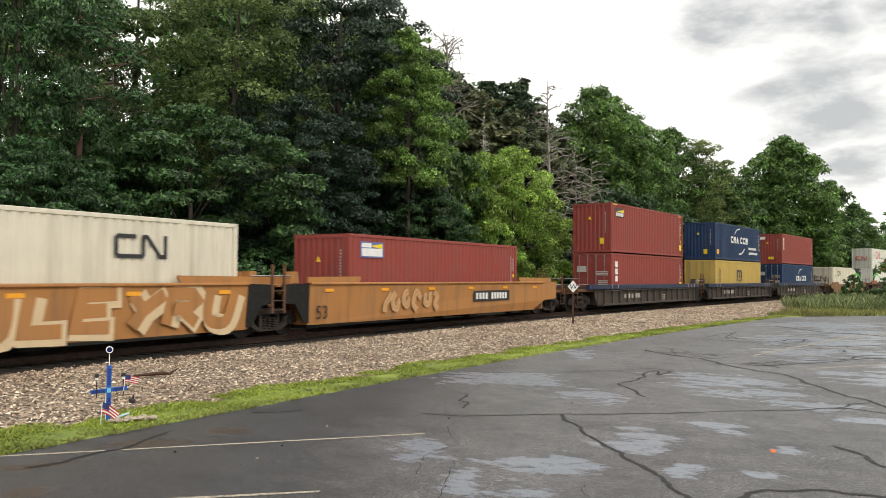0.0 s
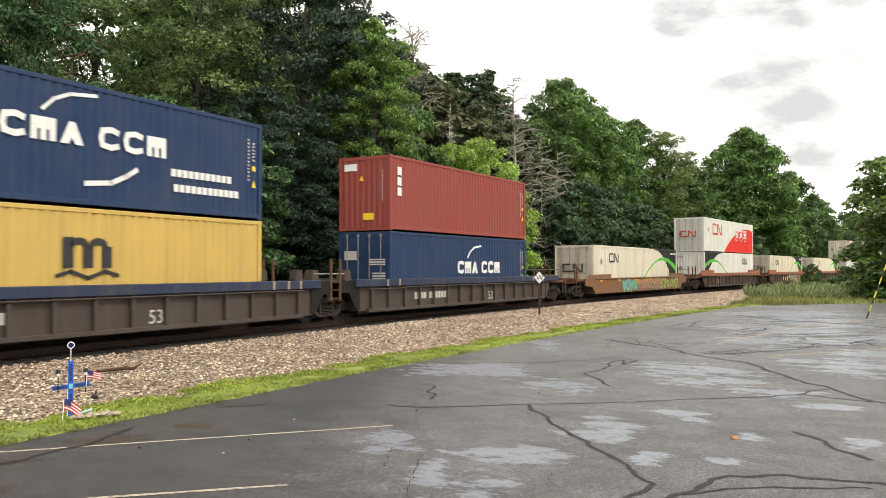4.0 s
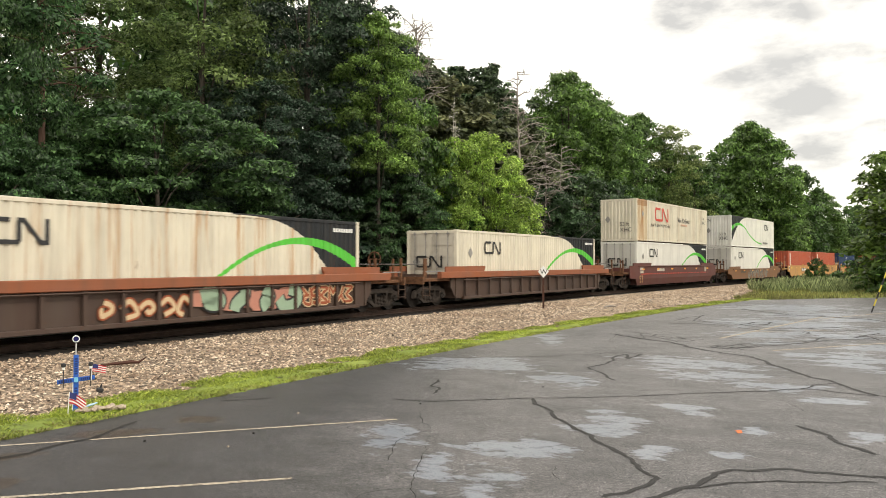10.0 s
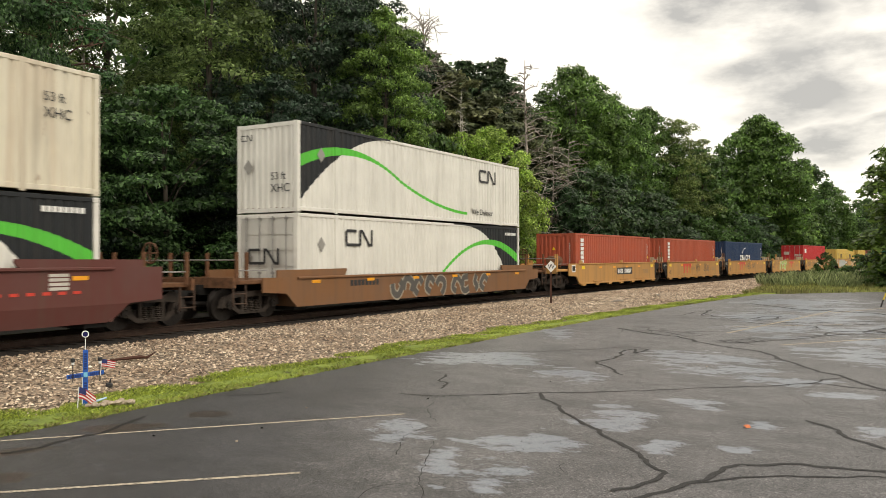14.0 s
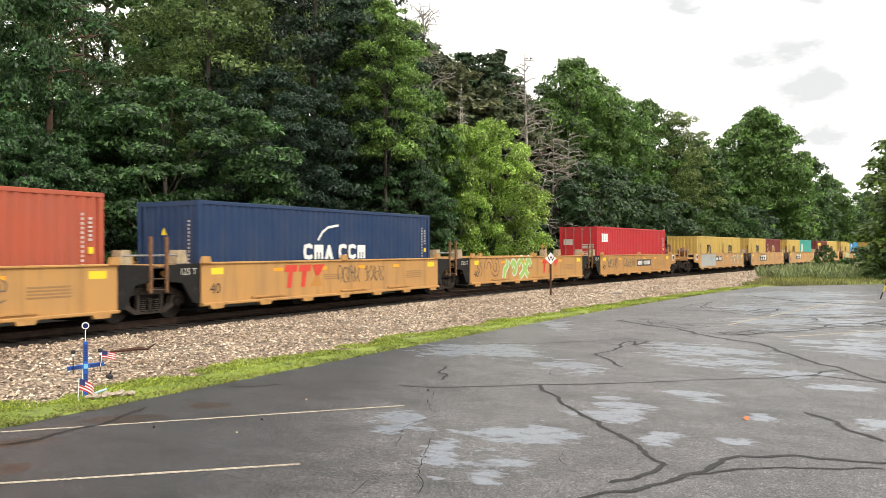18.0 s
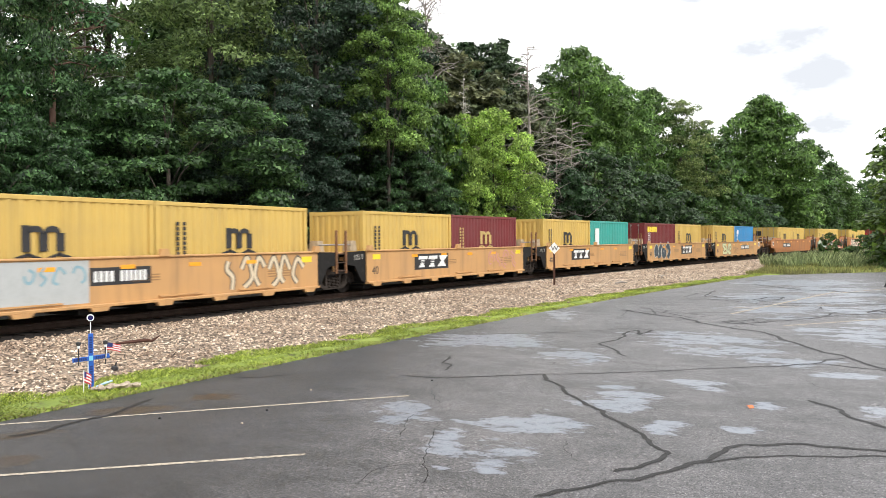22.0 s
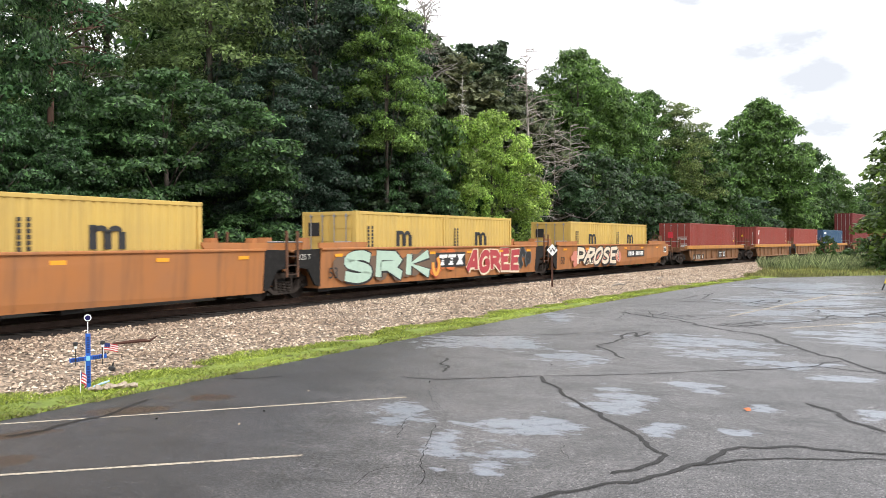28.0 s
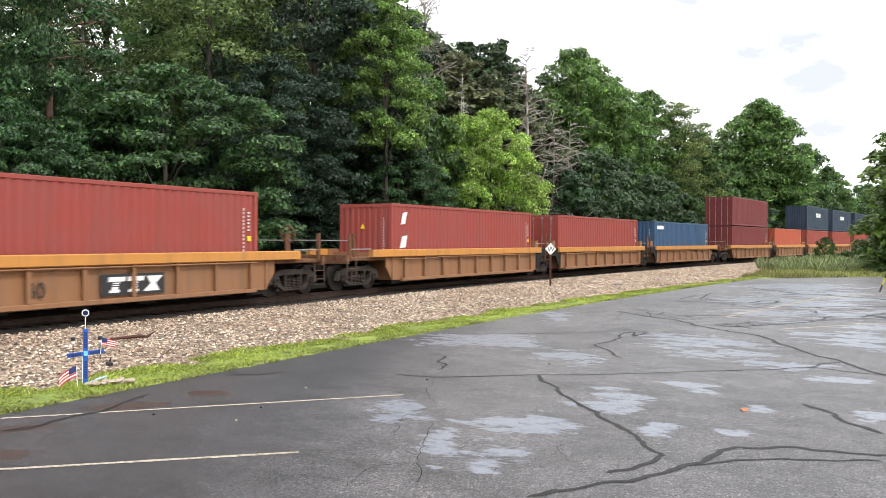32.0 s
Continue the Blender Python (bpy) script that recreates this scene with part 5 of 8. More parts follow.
def graffiti(car, x0, x1, z0, z1, y, n, fill, edge, seed, fat=0.3, hard=False, shift=(0.0, 0.0), back=None):
    """Sprayed shapes: n swollen loops or broken bands of one colour over a wider outline; no words."""
    r = random.Random(seed)
    w = (x1 - x0) / n
    h = z1 - z0
    if back:
        cloud(car, x0 - 0.2, x1 + 0.2, z0 - 0.02, z1 + 0.02, y, back, seed)
        y -= 0.0022
    last = -1
    for i in range(n):
        a = x0 + i * w
        m = min(w, h)
        if hard:
            kind = r.choice([k for k in range(len(HARD)) if k != last])
            last = kind
            lean = r.uniform(-0.1, 0.15) * w
            across = r.random() < 0.5
            lines = [[(a + w * (-0.1 + 1.2 * (1 - u if across else u)) + lean * q + r.uniform(-0.03, 0.03) * w, z0 + h * (0.9 - 0.8 * q)) for u, q in ln] for ln in HARD[kind]]
            lines = [smoothed(ln, 3) for ln in lines]
        else:
            kind = r.randrange(4)
            cx, cz, rw, rh = a + w * (0.5 + r.uniform(-0.1, 0.1)), z0 + h * (0.5 + r.uniform(-0.06, 0.06)), w * 0.42, h * 0.38
            a0, way = r.uniform(0, 6.28), r.choice((-1, 1))
            if kind == 0:      # crescent
                pts = [(cx + rw * math.cos(a0 + way * k * 0.85), cz + rh * math.sin(a0 + way * k * 0.85)) for k in range(6)]
            elif kind == 1:    # curl
                pts = [(cx + rw * (1 - 0.13 * k) * math.cos(a0 + way * k * 0.95), cz + rh * (1 - 0.13 * k) * math.sin(a0 + way * k * 0.95)) for k in range(7)]
            elif kind == 2:    # slanting wave
                q = r.uniform(-0.5, 0.5) * w
                pts = [(cx - q, z0 + h * 0.1), (cx - q * 0.2 + 0.3 * rw * way, cz - 0.3 * rh), (cx + q * 0.2 - 0.3 * rw * way, cz + 0.3 * rh), (cx + q, z1 - h * 0.1)]
            else:              # drop
                pts = [(cx - 0.2 * rw, z0 + h * 0.12), (cx + rw * way, cz - 0.2 * rh), (cx + 0.2 * rw * way, z1 - h * 0.1), (cx - 0.8 * rw * way, cz + 0.3 * rh)]
            lines = [smoothed([(px + r.uniform(-0.06, 0.06) * w, pz + r.uniform(-0.05, 0.05) * h) for px, pz in pts])]
        for j, pts in enumerate(lines):
            if edge is not fill:
                band(car, [(px + shift[0], pz + shift[1]) for px, pz in pts], m * (fat + 0.16), edge, y - 0.0004 * (i % 5) - 0.0002 * j, "sprayed_outline", "sprayed graffiti outline", d=0.002)
            band(car, pts, m * fat, fill, y - 0.004 - 0.0004 * (i % 5) - 0.0002 * j, "sprayed_shape", "sprayed graffiti shape", d=0.002)



STROKES = {
    "A": (((0, 0), (0.42, 1), (0.6, 1), (1, 0)), ((0.2, 0.33), (0.82, 0.33))),
    "G": (((0.95, 0.8), (0.6, 1), (0.2, 0.9), (0, 0.5), (0.2, 0.08), (0.6, 0), (0.95, 0.12), (0.95, 0.46), (0.55, 0.46)),),
    "R": (((0, 0), (0, 1), (0.7, 0.95), (0.92, 0.74), (0.7, 0.5), (0.05, 0.48)), ((0.4, 0.48), (1.05, 0))),
    "E": (((0.95, 1), (0, 0.97), (0, 0.03), (0.95, 0)), ((0, 0.5), (0.75, 0.52))),
    "S": (((0.95, 0.85), (0.6, 1), (0.15, 0.9), (0.1, 0.65), (0.85, 0.38), (0.9, 0.12), (0.5, 0), (0, 0.12)),),
    "K": (((0, 0), (0.05, 1)), ((1, 1), (0.12, 0.52), (1.05, 0))),
    "P": (((0, 0), (0, 1), (0.75, 0.95), (0.95, 0.72), (0.75, 0.46), (0, 0.42)),),
    "O": (((0.5, 1), (0.1, 0.8), (0, 0.4), (0.3, 0), (0.75, 0.05), (1, 0.5), (0.85, 0.9), (0.48, 1)),),
    "U": (((0, 1), (0.03, 0.25), (0.35, 0), (0.8, 0.08), (0.95, 1)),),
    "L": (((0.05, 1), (0, 0.02), (0.95, 0)),),
    "Y": (((0, 1), (0.5, 0.5), (1, 1)), ((0.5, 0.55), (0.35, 0))),
}


def sprayed_word(car, text, x0, x1, z0, z1, y, fill, edge, fat=0.26, rim=0.12, shift=(0.0, 0.0), lean=0.12, seed=1):
    """Fat sprayed letters over a wider outline that may fall to one side."""
    r = random.Random(seed)
    w, h = (x1 - x0) / len(text), z1 - z0
    for i, ch in enumerate(text):
        a, up, tall = x0 + (i + 0.14) * w, z0 + h * (0.18 + 0.02 * r.uniform(-1, 1)), h * (0.64 + 0.03 * r.uniform(-1, 1))
        tilt = lean * r.uniform(-0.6, 1.2)
        for j, ln in enumerate(STROKES[ch]):
            pts = [(a + 0.74 * w * u + tilt * h * (q - 0.5), up + tall * q) for u, q in ln]
            if ch in "GSOU":
                pts = smoothed(pts, 4)
            t = fat * min(w, h)
            band(car, [(px + shift[0], pz + shift[1]) for px, pz in pts], t + 2 * rim * min(w, h), edge, y - 0.0003 * (i % 4) - 0.0001 * j, "sprayed_outline", "sprayed graffiti outline", d=0.002)
            band(car, pts, t, fill, y - 0.004 - 0.0003 * (i % 4) - 0.0001 * j, "sprayed_shape", "sprayed graffiti shape", d=0.002)


# ---- the wagons and their loads, from the head of what is seen to its tail ----
F53, F40, F20, HC, STD = 16.154, 12.192, 6.058, 2.896, 2.591
W53 = 2.591
H53, H40 = 8.3, 6.25
J53, J40, E53, E40 = 9.66, 7.62, 11.72, 9.79
YS = -1.5          # near face of smooth sides


def carrier_box(label, side, door, u, z, black=True, logo="l", end_emblem=True, frame_paint="cream", red=False):
    c = container(label, frame_paint, F53, HC, door, side, W53, end_paint=("doors" if frame_paint == "cream" else "pale_doors") if door == "l" else None, domestic=True)
    y = -W53 / 2 - 0.004
    ink = RED if red else INK
    x = -5.6 if logo == "l" else 4.03
    if red:
        band(c, *emblem_worm(-4.45 if side == "rusty" else -5.68, 1.5, 2.8, 0.98), ink, y, "emblem", "red carrier emblem")
    elif logo:
        band(c, *emblem_worm(x, 1.86, 1.56, 0.58), ink, y, "emblem", "black carrier emblem")
    if end_emblem:
        pts, w = emblem_worm(-0.75, 1.25, 1.35, 0.52) if door == "l" else emblem_worm(-1.05, 2.35, 0.5, 0.2)
        band(c, [(-p[0], p[1]) for p in pts], w, ink, -F53 / 2 - 0.075, axis="x")
    gr = GREYMARK
    mark(c, [[(-6.9 + 0.2, 1.9), (-6.9 + 0.0, 2.15), (-6.9 - 0.2, 1.9), (-6.9, 1.65)]], gr, y, "hazard_placard")
    b = Build().prism([(0.75, 1.25), (0.95, 1.5), (0.75, 1.75), (0.55, 1.5)], -F53 / 2 - 0.06, -F53 / 2 - 0.05, "x")
    part("hazard_placard", b, gr, c)
    if side and "wave_right" in side:
        mark(c, bars(6.55, 2.5, 1.15, 0.13, 8), WHITE, y)
    return load(c, u, z)


GREYMARK = plain("dull_grey_placard", (0.28, 0.27, 0.25))

# a three-unit ochre set, of which the rear two units are seen
car = couple(well_car("ochre smooth-sided well car with large pale graffiti", "smooth", C_OCHRE, H53, (J53, "rest"), (J53, "joint")), 9.05)
cream = spray("cream", (0.62, 0.47, 0.29))
sprayed_word(car, "YRULEYR", -8.5, -2.4, 0.36, 1.56, YS, spray("faded_wine", (0.30, 0.07, 0.04)), cream, 0.26, 0.10, (0.10, -0.04), 0.3, 2)
sprayed_word(car, "YRULEYRU", -2.3, 7.9, 0.36, 1.56, YS, C_OCHRE, cream, 0.27, 0.10, (0.13, -0.04), 0.3, 3)
c = carrier_box("cream 53-foot container with a black carrier emblem", None, "l", 9.05, 0.35, logo="r")
car = couple(well_car("ochre smooth-sided well car with faded tags", "smooth", C_OCHRE, H53, (J53, "rest"), (E53, "end"), deep_cut=True), 28.38)
plate(car, 1.69, 0.8, 3.14, 0.44, YS)
words(car, "53", -8.05, 0.47, 0.6, INK, YS)
graffiti(car, -4.6, -0.9, 0.5, 1.35, YS, 6, spray("faint_ochre", (0.5, 0.27, 0.11)), spray("pale_tag", (0.56, 0.36, 0.2)), 5, 0.2)
c = load(container("brick-red 40-foot container with a small sign", "brick", F40, HC, "r"), 28.38, 0.35)
number_block(c, 6.096, 1.219, HC)
mark(c, [rect(-5.5, -4.17, 2.1, 2.65)], spray("sign_blue", (0.12, 0.14, 0.35)), -1.222, "sign")
mark(c, [rect(-5.42, -4.25, 2.15, 2.42), rect(-5.42, -4.9, 2.45, 2.6)], WHITE, -1.226)
mark(c, [[(-5.0, 2.5), (-4.25, 2.42), (-4.25, 2.6)]], YELLOWM, -1.226)


def blue_unit(u, l, r):
    car = couple(well_car("ribbed well car with a dark blue sill and dirt-grey sides", "ribbed", C_BLUE, H53, l, r, C_BLUE, C_GREY, posts=False, guards=False), u)
    words(car, "53", 1.65, 0.42, 0.5, CHALK, -1.385)
    mark(car, bars(-4.6, 0.62, 0.9, 0.26, 4) + bars(-3.5, 0.62, 1.4, 0.26, 6), CHALK, -1.385)
    mark(car, [rect(-0.6, -0.25, 1.24, 1.36), rect(-0.49, -0.36, 1.17, 1.42)], YELLOWM, -1.543)
    mark(car, [rect(0.2, 2.6, 1.3, 1.36), rect(-5.6, -4.9, 1.26, 1.38), rect(5.2, 5.9, 1.26, 1.38)], CHALK, -1.543)
    for x in (-6.7, -5.9, 6.3, 7.0, 7.6):
        part("tie_bracket", lambda: Build().box(-0.04, 0.04, -0.02, 0.0, 1.17, 1.42), BEIGE, car, at=(x, -1.545, 0), key=0)
    for sg in (-1, 1):
        mark(car, [rect(sg * 8.9 - 0.22, sg * 8.9 + 0.22, 1.2, 1.4)], ORANGE, -1.543, "reflector") if (l if sg < 0 else r)[1] == "end" else None
    return car


def door_print(c, hl, h, name=True):
    """Small print on the doors that face the head of the train."""
    b = Build()
    for q in column(-1.0, h - 1.3, 0.75, 0.28, 3, 0.4) + column(-1.0, 0.75, 0.6, 0.6, 6, 0.4) + ([rect(0.35, 0.95, h - 1.1, h - 0.75)] if name else []):
        b.prism(q, -hl - 0.012, -hl - 0.004, "x")
    return tagged(part("marking", b, PRINT, c), kind="stuff")


CHALK = plain("chalky_lettering", (0.55, 0.53, 0.48))
blue_unit(51.95, (E53, "end"), (J53, "joint"))
blue_unit(71.35, (J53, "rest"), (J53, "joint"))
blue_unit(90.72, (J53, "rest"), (E53, "end"))
c = load(container("brick-red 40-foot container stacked above another", "brick", F40, HC, "r"), 51.95, 3.28)
number_block(c, 6.096, 1.219, HC)
mark(c, [rect(-5.52, -4.22, 2.1, 2.62)], INK, -1.222, "sign")
mark(c, [[(-5.4, 2.42), (-4.3, 2.36), (-4.3, 2.56)]], YELLOWM, -1.226)
mark(c, bars(-5.42, 2.15, 1.1, 0.2, 5), WHITE, -1.226)
mark(c, [rect(5.36, 5.83, 0.44, 0.83), rect(5.2, 5.7, 2.75, 2.79), rect(-5.9, -5.3, 2.79, 2.83)], YELLOWM, -1.222, "warning_notice")
part("warning_notice", Build().prism([(-0.75, 0.5), (-0.5, 0.5), (-0.5, 0.85), (-0.75, 0.85)], -6.1, -6.092, "x"), YELLOWM, c)
c = load(container("brick-red 40-foot container with white upright letters", "brick", F40, HC, "l"), 51.95, 0.35)
number_block(c, 6.096, 1.219, HC, end=False)
door_print(c, 6.096, HC)
mark(c, column(-5.57, 1.25, 0.38, 1.25, 3, 0.2), WHITE, -1.222)
mark(c, [rect(5.36, 5.83, 0.95, 1.2)], YELLOWM, -1.222, "warning_notice")


def swoosh(c, x, z, w, h):
    mark(c, stroke([(x, z), (x + w * 0.2, z + h * 0.5), (x + w * 0.5, z + h * 0.85), (x + w, z + h)], h * 0.16), WHITE, -1.222, "emblem", "white crescent emblem")


def wordmark(c, x, z, w, h):
    """The owner's mark as six stout white shapes in two groups: open rings, combs and a wedge."""
    t, e = h * 0.26, w * 0.135
    ring = [(0.95, 0.78), (0.6, 0.9), (0.2, 0.82), (0.12, 0.5), (0.2, 0.18), (0.6, 0.1), (0.95, 0.22)]
    for k in range(6):
        a = x + k * w * 0.157 + (w * 0.065 if k > 2 else 0)
        if k in (0, 3, 4):
            band(c, [(a + e * u, z + h * q) for u, q in ring], t, WHITE, -1.222, "emblem", "white shape of the owner's mark")
        elif k == 2:
            mark(c, [[(a, z), (a + e * 0.36, z), (a + e * 0.5, z + h * 0.3), (a + e * 0.64, z), (a + e, z), (a + e * 0.62, z + h * 0.95), (a + e * 0.38, z + h * 0.95)]], WHITE, -1.222, "emblem", "white shape of the owner's mark")
        else:
            mark(c, [[(a, z), (a + e * 0.26, z), (a + e * 0.26, z + h * 0.45), (a + e * 0.38, z + h * 0.45), (a + e * 0.38, z), (a + e * 0.62, z), (a + e * 0.62, z + h * 0.45), (a + e * 0.74, z + h * 0.45), (a + e * 0.74, z), (a + e, z), (a + e, z + h * 0.95), (a, z + h * 0.95)]], WHITE, -1.222, "emblem", "white shape of the owner's mark")


def navy_box(label, u, z, door, x, zz, w, h):
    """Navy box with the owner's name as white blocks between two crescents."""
    c = load(container(label, "navy", F40, HC, door), u, z)
    number_block(c, 6.096, 1.219, HC, end=door == "r")
    wordmark(c, x, zz, w, h)
    swoosh(c, x + w * 0.22, zz + h * 1.3, w * 0.3, h * 0.95)
    return c


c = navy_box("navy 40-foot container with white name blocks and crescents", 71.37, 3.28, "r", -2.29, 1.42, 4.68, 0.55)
mark(c, stroke([(-0.1, 0.55), (0.6, 0.62), (1.05, 0.82), (1.35, 1.0)], 0.12), WHITE, -1.222)
mark(c, bars(2.5, 0.98, 2.3, 0.2, 11, 0.2) + bars(2.6, 0.58, 2.5, 0.2, 12, 0.2), WHITE, -1.222)
mark(c, [rect(-5.75, -5.25, 0.42, 0.8)], ORANGE, -1.222, "warning_notice")
part("warning_notice", Build().prism([(-0.6, 0.42), (-0.3, 0.42), (-0.3, 0.8), (-0.6, 0.8)], -6.1, -6.092, "x"), YELLOWM, c)
c = load(container("mustard 40-foot container with a black comb emblem", "yellow", F40, HC, "l"), 71.37, 0.35)
mark(c, emblem_comb(-0.7, 1.2, 1.35, 1.0), INK, -1.222, "emblem", "black comb emblem")
mark(c, column(-5.3, 1.2, 0.12, 1.1, 8) + column(-5.0, 1.2, 0.12, 1.0, 8), INK, -1.222)
c = load(container("brick-red 40-foot container stacked on a navy one", "brick", F40, HC, "r"), 90.75, 3.28)
number_block(c, 6.096, 1.219, HC)
mark(c, column(-5.6, 1.35, 0.28, 1.2, 3, 0.2), WHITE, -1.222)
part("marking", Build().prism([(0.35, 2.35), (0.95, 2.35), (0.95, 2.62), (0.35, 2.62)], -6.1, -6.092, "x"), WHITE, c)
part("warning_notice", Build().prism([(-0.45, 0.42), (0.05, 0.42), (0.05, 0.68), (-0.45, 0.68)], -6.1, -6.092, "x"), YELLOWM, c)
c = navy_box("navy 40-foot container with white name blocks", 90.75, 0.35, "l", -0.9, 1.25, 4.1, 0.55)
door_print(c, 6.096, HC)

# six single well cars with white containers
car = couple(well_car("brown well car with worn sill and mixed graffiti", "low", C_DULL, H53, (E53, "end"), (E53, "end")), 114.23)
graffiti(car, -3.9, -1.2, 0.35, 1.15, YS, 4, spray("aqua", (0.12, 0.35, 0.33)), spray("moss", (0.2, 0.24, 0.05)), 11, 0.34, True, (0, 0), spray("umber", (0.16, 0.08, 0.05)))
olive, coral = spray("olive", (0.30, 0.30, 0.07)), spray("coral", (0.42, 0.13, 0.08))
cloud(car, -1.3, 3.7, 0.34, 0.8, YS, spray("dull_moss", (0.12, 0.13, 0.05)), 12)
cloud(car, -1.2, 3.8, 0.7, 1.2, YS - 0.001, olive, 14)
graffiti(car, -0.9, 3.4, 0.36, 1.18, YS - 0.003, 7, coral, coral, 12, 0.22, True)
graffiti(car, -0.4, 3.0, 0.4, 1.1, YS - 0.002, 5, spray("aqua", (0.12, 0.35, 0.33)), spray("aqua", (0.12, 0.35, 0.33)), 15, 0.16)
graffiti(car, 3.5, 7.6, 0.35, 1.17, YS, 6, olive, INK, 13, 0.3, True, (0, 0), spray("umber", (0.16, 0.08, 0.05)))
carrier_box("cream 53-foot container, black rear corner with a green arc", "wave_right", "l", 114.23, 0.35)
for u, lab, sd in ((137.68, "", None), (160.95, "", None), (184.27, "", None)):
    car = couple(well_car("ribbed brown well car with an orange-brown sill", "ribbed", C_RUSTY, H53, (E53, "end"), (E53, "end"), C_RUSTY, C_BROWN), u)
    if u > 180:
        words(car, "53", 3.5, 0.45, 0.55, INK, -1.385)
    if 150 < u < 170:
        graffiti(car, -3.0, 0.2, 0.38, 0.95, -1.44, 5, spray("cream", (0.72, 0.6, 0.42)), spray("rust_red", (0.33, 0.08, 0.03)), 21, 0.2)
        graffiti(car, 0.3, 4.6, 0.38, 1.15, -1.44, 4, spray("mint", (0.30, 0.42, 0.30)), INK, 22, 0.5, False, (0, 0), spray("salmon", (0.50, 0.22, 0.16)))
        graffiti(car, 4.7, 7.5, 0.38, 1.12, -1.44, 6, spray("rust_red", (0.33, 0.08, 0.03)), spray("cream", (0.55, 0.45, 0.3)), 23, 0.2, True)
    if u < 140:
        mark(car, [rect(-4.4, -3.9, 0.5, 0.85)], ORANGE, -1.385, "reflector")
carrier_box("cream 53-foot container with green and black leading corner", "wave_left", "r", 137.68, 0.35, logo="r", frame_paint="pale")
c = carrier_box("white 53-foot container with red swoop and round symbols", "red_swoop", "l", 137.68, 3.28, frame_paint="pale", red=True)
for x in (1.97, 3.51, 5.06):
    def ring():
        b = Build()
        for s in stroke([(0.66 * math.cos(a * math.pi / 14), 0.66 * math.sin(a * math.pi / 14)) for a in range(29)], 0.05):
            b.prism(s, -0.004, 0.0)
        return b
    em = part("emblem", ring, WHITE, c, "round white-on-red transport symbol", at=(x, -1.3, 1.8), key="ring")
    part("symbol", lambda: Build().prism([(-0.27, -0.36), (0.27, -0.36), (0.33, 0.0), (0.24, 0.4), (-0.24, 0.4), (-0.33, 0.0)], -0.004, 0.0), WHITE, em, key="symbol")
    part("symbol", lambda: Build().box(-0.2, 0.2, -0.008, -0.004, 0.08, 0.26).box(-0.18, -0.06, -0.008, -0.004, -0.24, -0.1).box(0.06, 0.18, -0.008, -0.004, -0.24, -0.1), RED, em, key="symbol_detail")
carrier_box("cream 53-foot container streaked with rust, green arc", "rust_wave_right", "l", 160.95, 0.35)
carrier_box("cream 53-foot container, black rear corner with a green arc", "wave_right", "l", 184.27, 0.35)
car = couple(well_car("dark maroon smooth-sided well car with reflective dashes", "smooth", C_MAROON, H53, (E53, "end"), (E53, "end")), 207.76)
words(car, "53", -8.15, 0.46, 0.7, spray("tan_letters", (0.5, 0.3, 0.13)), YS)
mark(car, bars(-4.7, 1.22, 1.6, 0.2, 8), CHALK, YS)
mark(car, bars(-7.8, 1.0, 15.4, 0.07, 40, 0.5), RED, YS)
mark(car, column(-8.0, 1.1, 0.6, 0.4, 4) + column(6.6, 1.1, 0.5, 0.4, 4), CHALK, YS)
carrier_box("white 53-foot container with black rear corner and green arc", "white_wave_right", "l", 207.76, 0.35, frame_paint="pale")
c = carrier_box("rust-stained cream 53-foot container with a large red emblem", "rusty", "r", 207.76, 3.28, end_emblem=False, red=True)
words(c, "INTERMODAL", -5.3, 1.1, 0.36, INK, -1.3, spread=1.5).scale = (1.35, 1, 0.85)
words(c, "We Deliver.", 0.47, 1.6, 0.5, INK, -1.3).scale = (1.2, 1, 1)
mark(c, bars(1.2, 1.35, 1.6, 0.14, 6), spray("faded_pink", (0.6, 0.36, 0.25)), -1.3)
words(c, "53 ft", 6.6, 2.05, 0.3, INK, -1.3)
words(c, "XHC", 6.6, 1.68, 0.34, INK, -1.3)


def end_words(c, text, y, z, size):
    me = lettering(text, size, INK)
    ob = new("lettering", me)
    ob.parent = c
    ob.matrix_basis = pose(-F53 / 2 - 0.03, y, z, 0, 0, -90)
    return ob


end_words(c, "53 ft", -0.1, 1.05, 0.36)
end_words(c, "XHC", -0.1, 0.65, 0.4)
car = couple(well_car("dull ochre well car with black and grey graffiti", "low", C_DULL, H53, (E53, "end"), (E53, "end")), 231.24)
graffiti(car, -3.15, 0.75, 0.33, 1.12, YS, 5, spray("smoke", (0.08, 0.075, 0.07)), spray("ash", (0.33, 0.3, 0.24)), 31)
graffiti(car, 1.2, 4.5, 0.33, 1.1, YS, 4, spray("smoke", (0.08, 0.075, 0.07)), spray("ash", (0.33, 0.3, 0.24)), 32)
mark(car, bars(-5.6, 0.86, 1.7, 0.2, 8), INK, YS)
carrier_box("white 53-foot container with black rear corner and green arc", "white_wave_right", "l", 231.24, 0.35, frame_paint="pale")
c = carrier_box("white 53-foot container, black leading corner with green arc", "wave_left", "r", 231.24, 3.28, logo="r", frame_paint="pale")
words(c, "We Deliver", 3.31, 0.42, 0.36, INK, -1.3).scale = (1.15, 1, 1)
end_words(c, "53 ft", -0.2, 1.05, 0.34)
end_words(c, "XHC", -0.2, 0.65, 0.38)


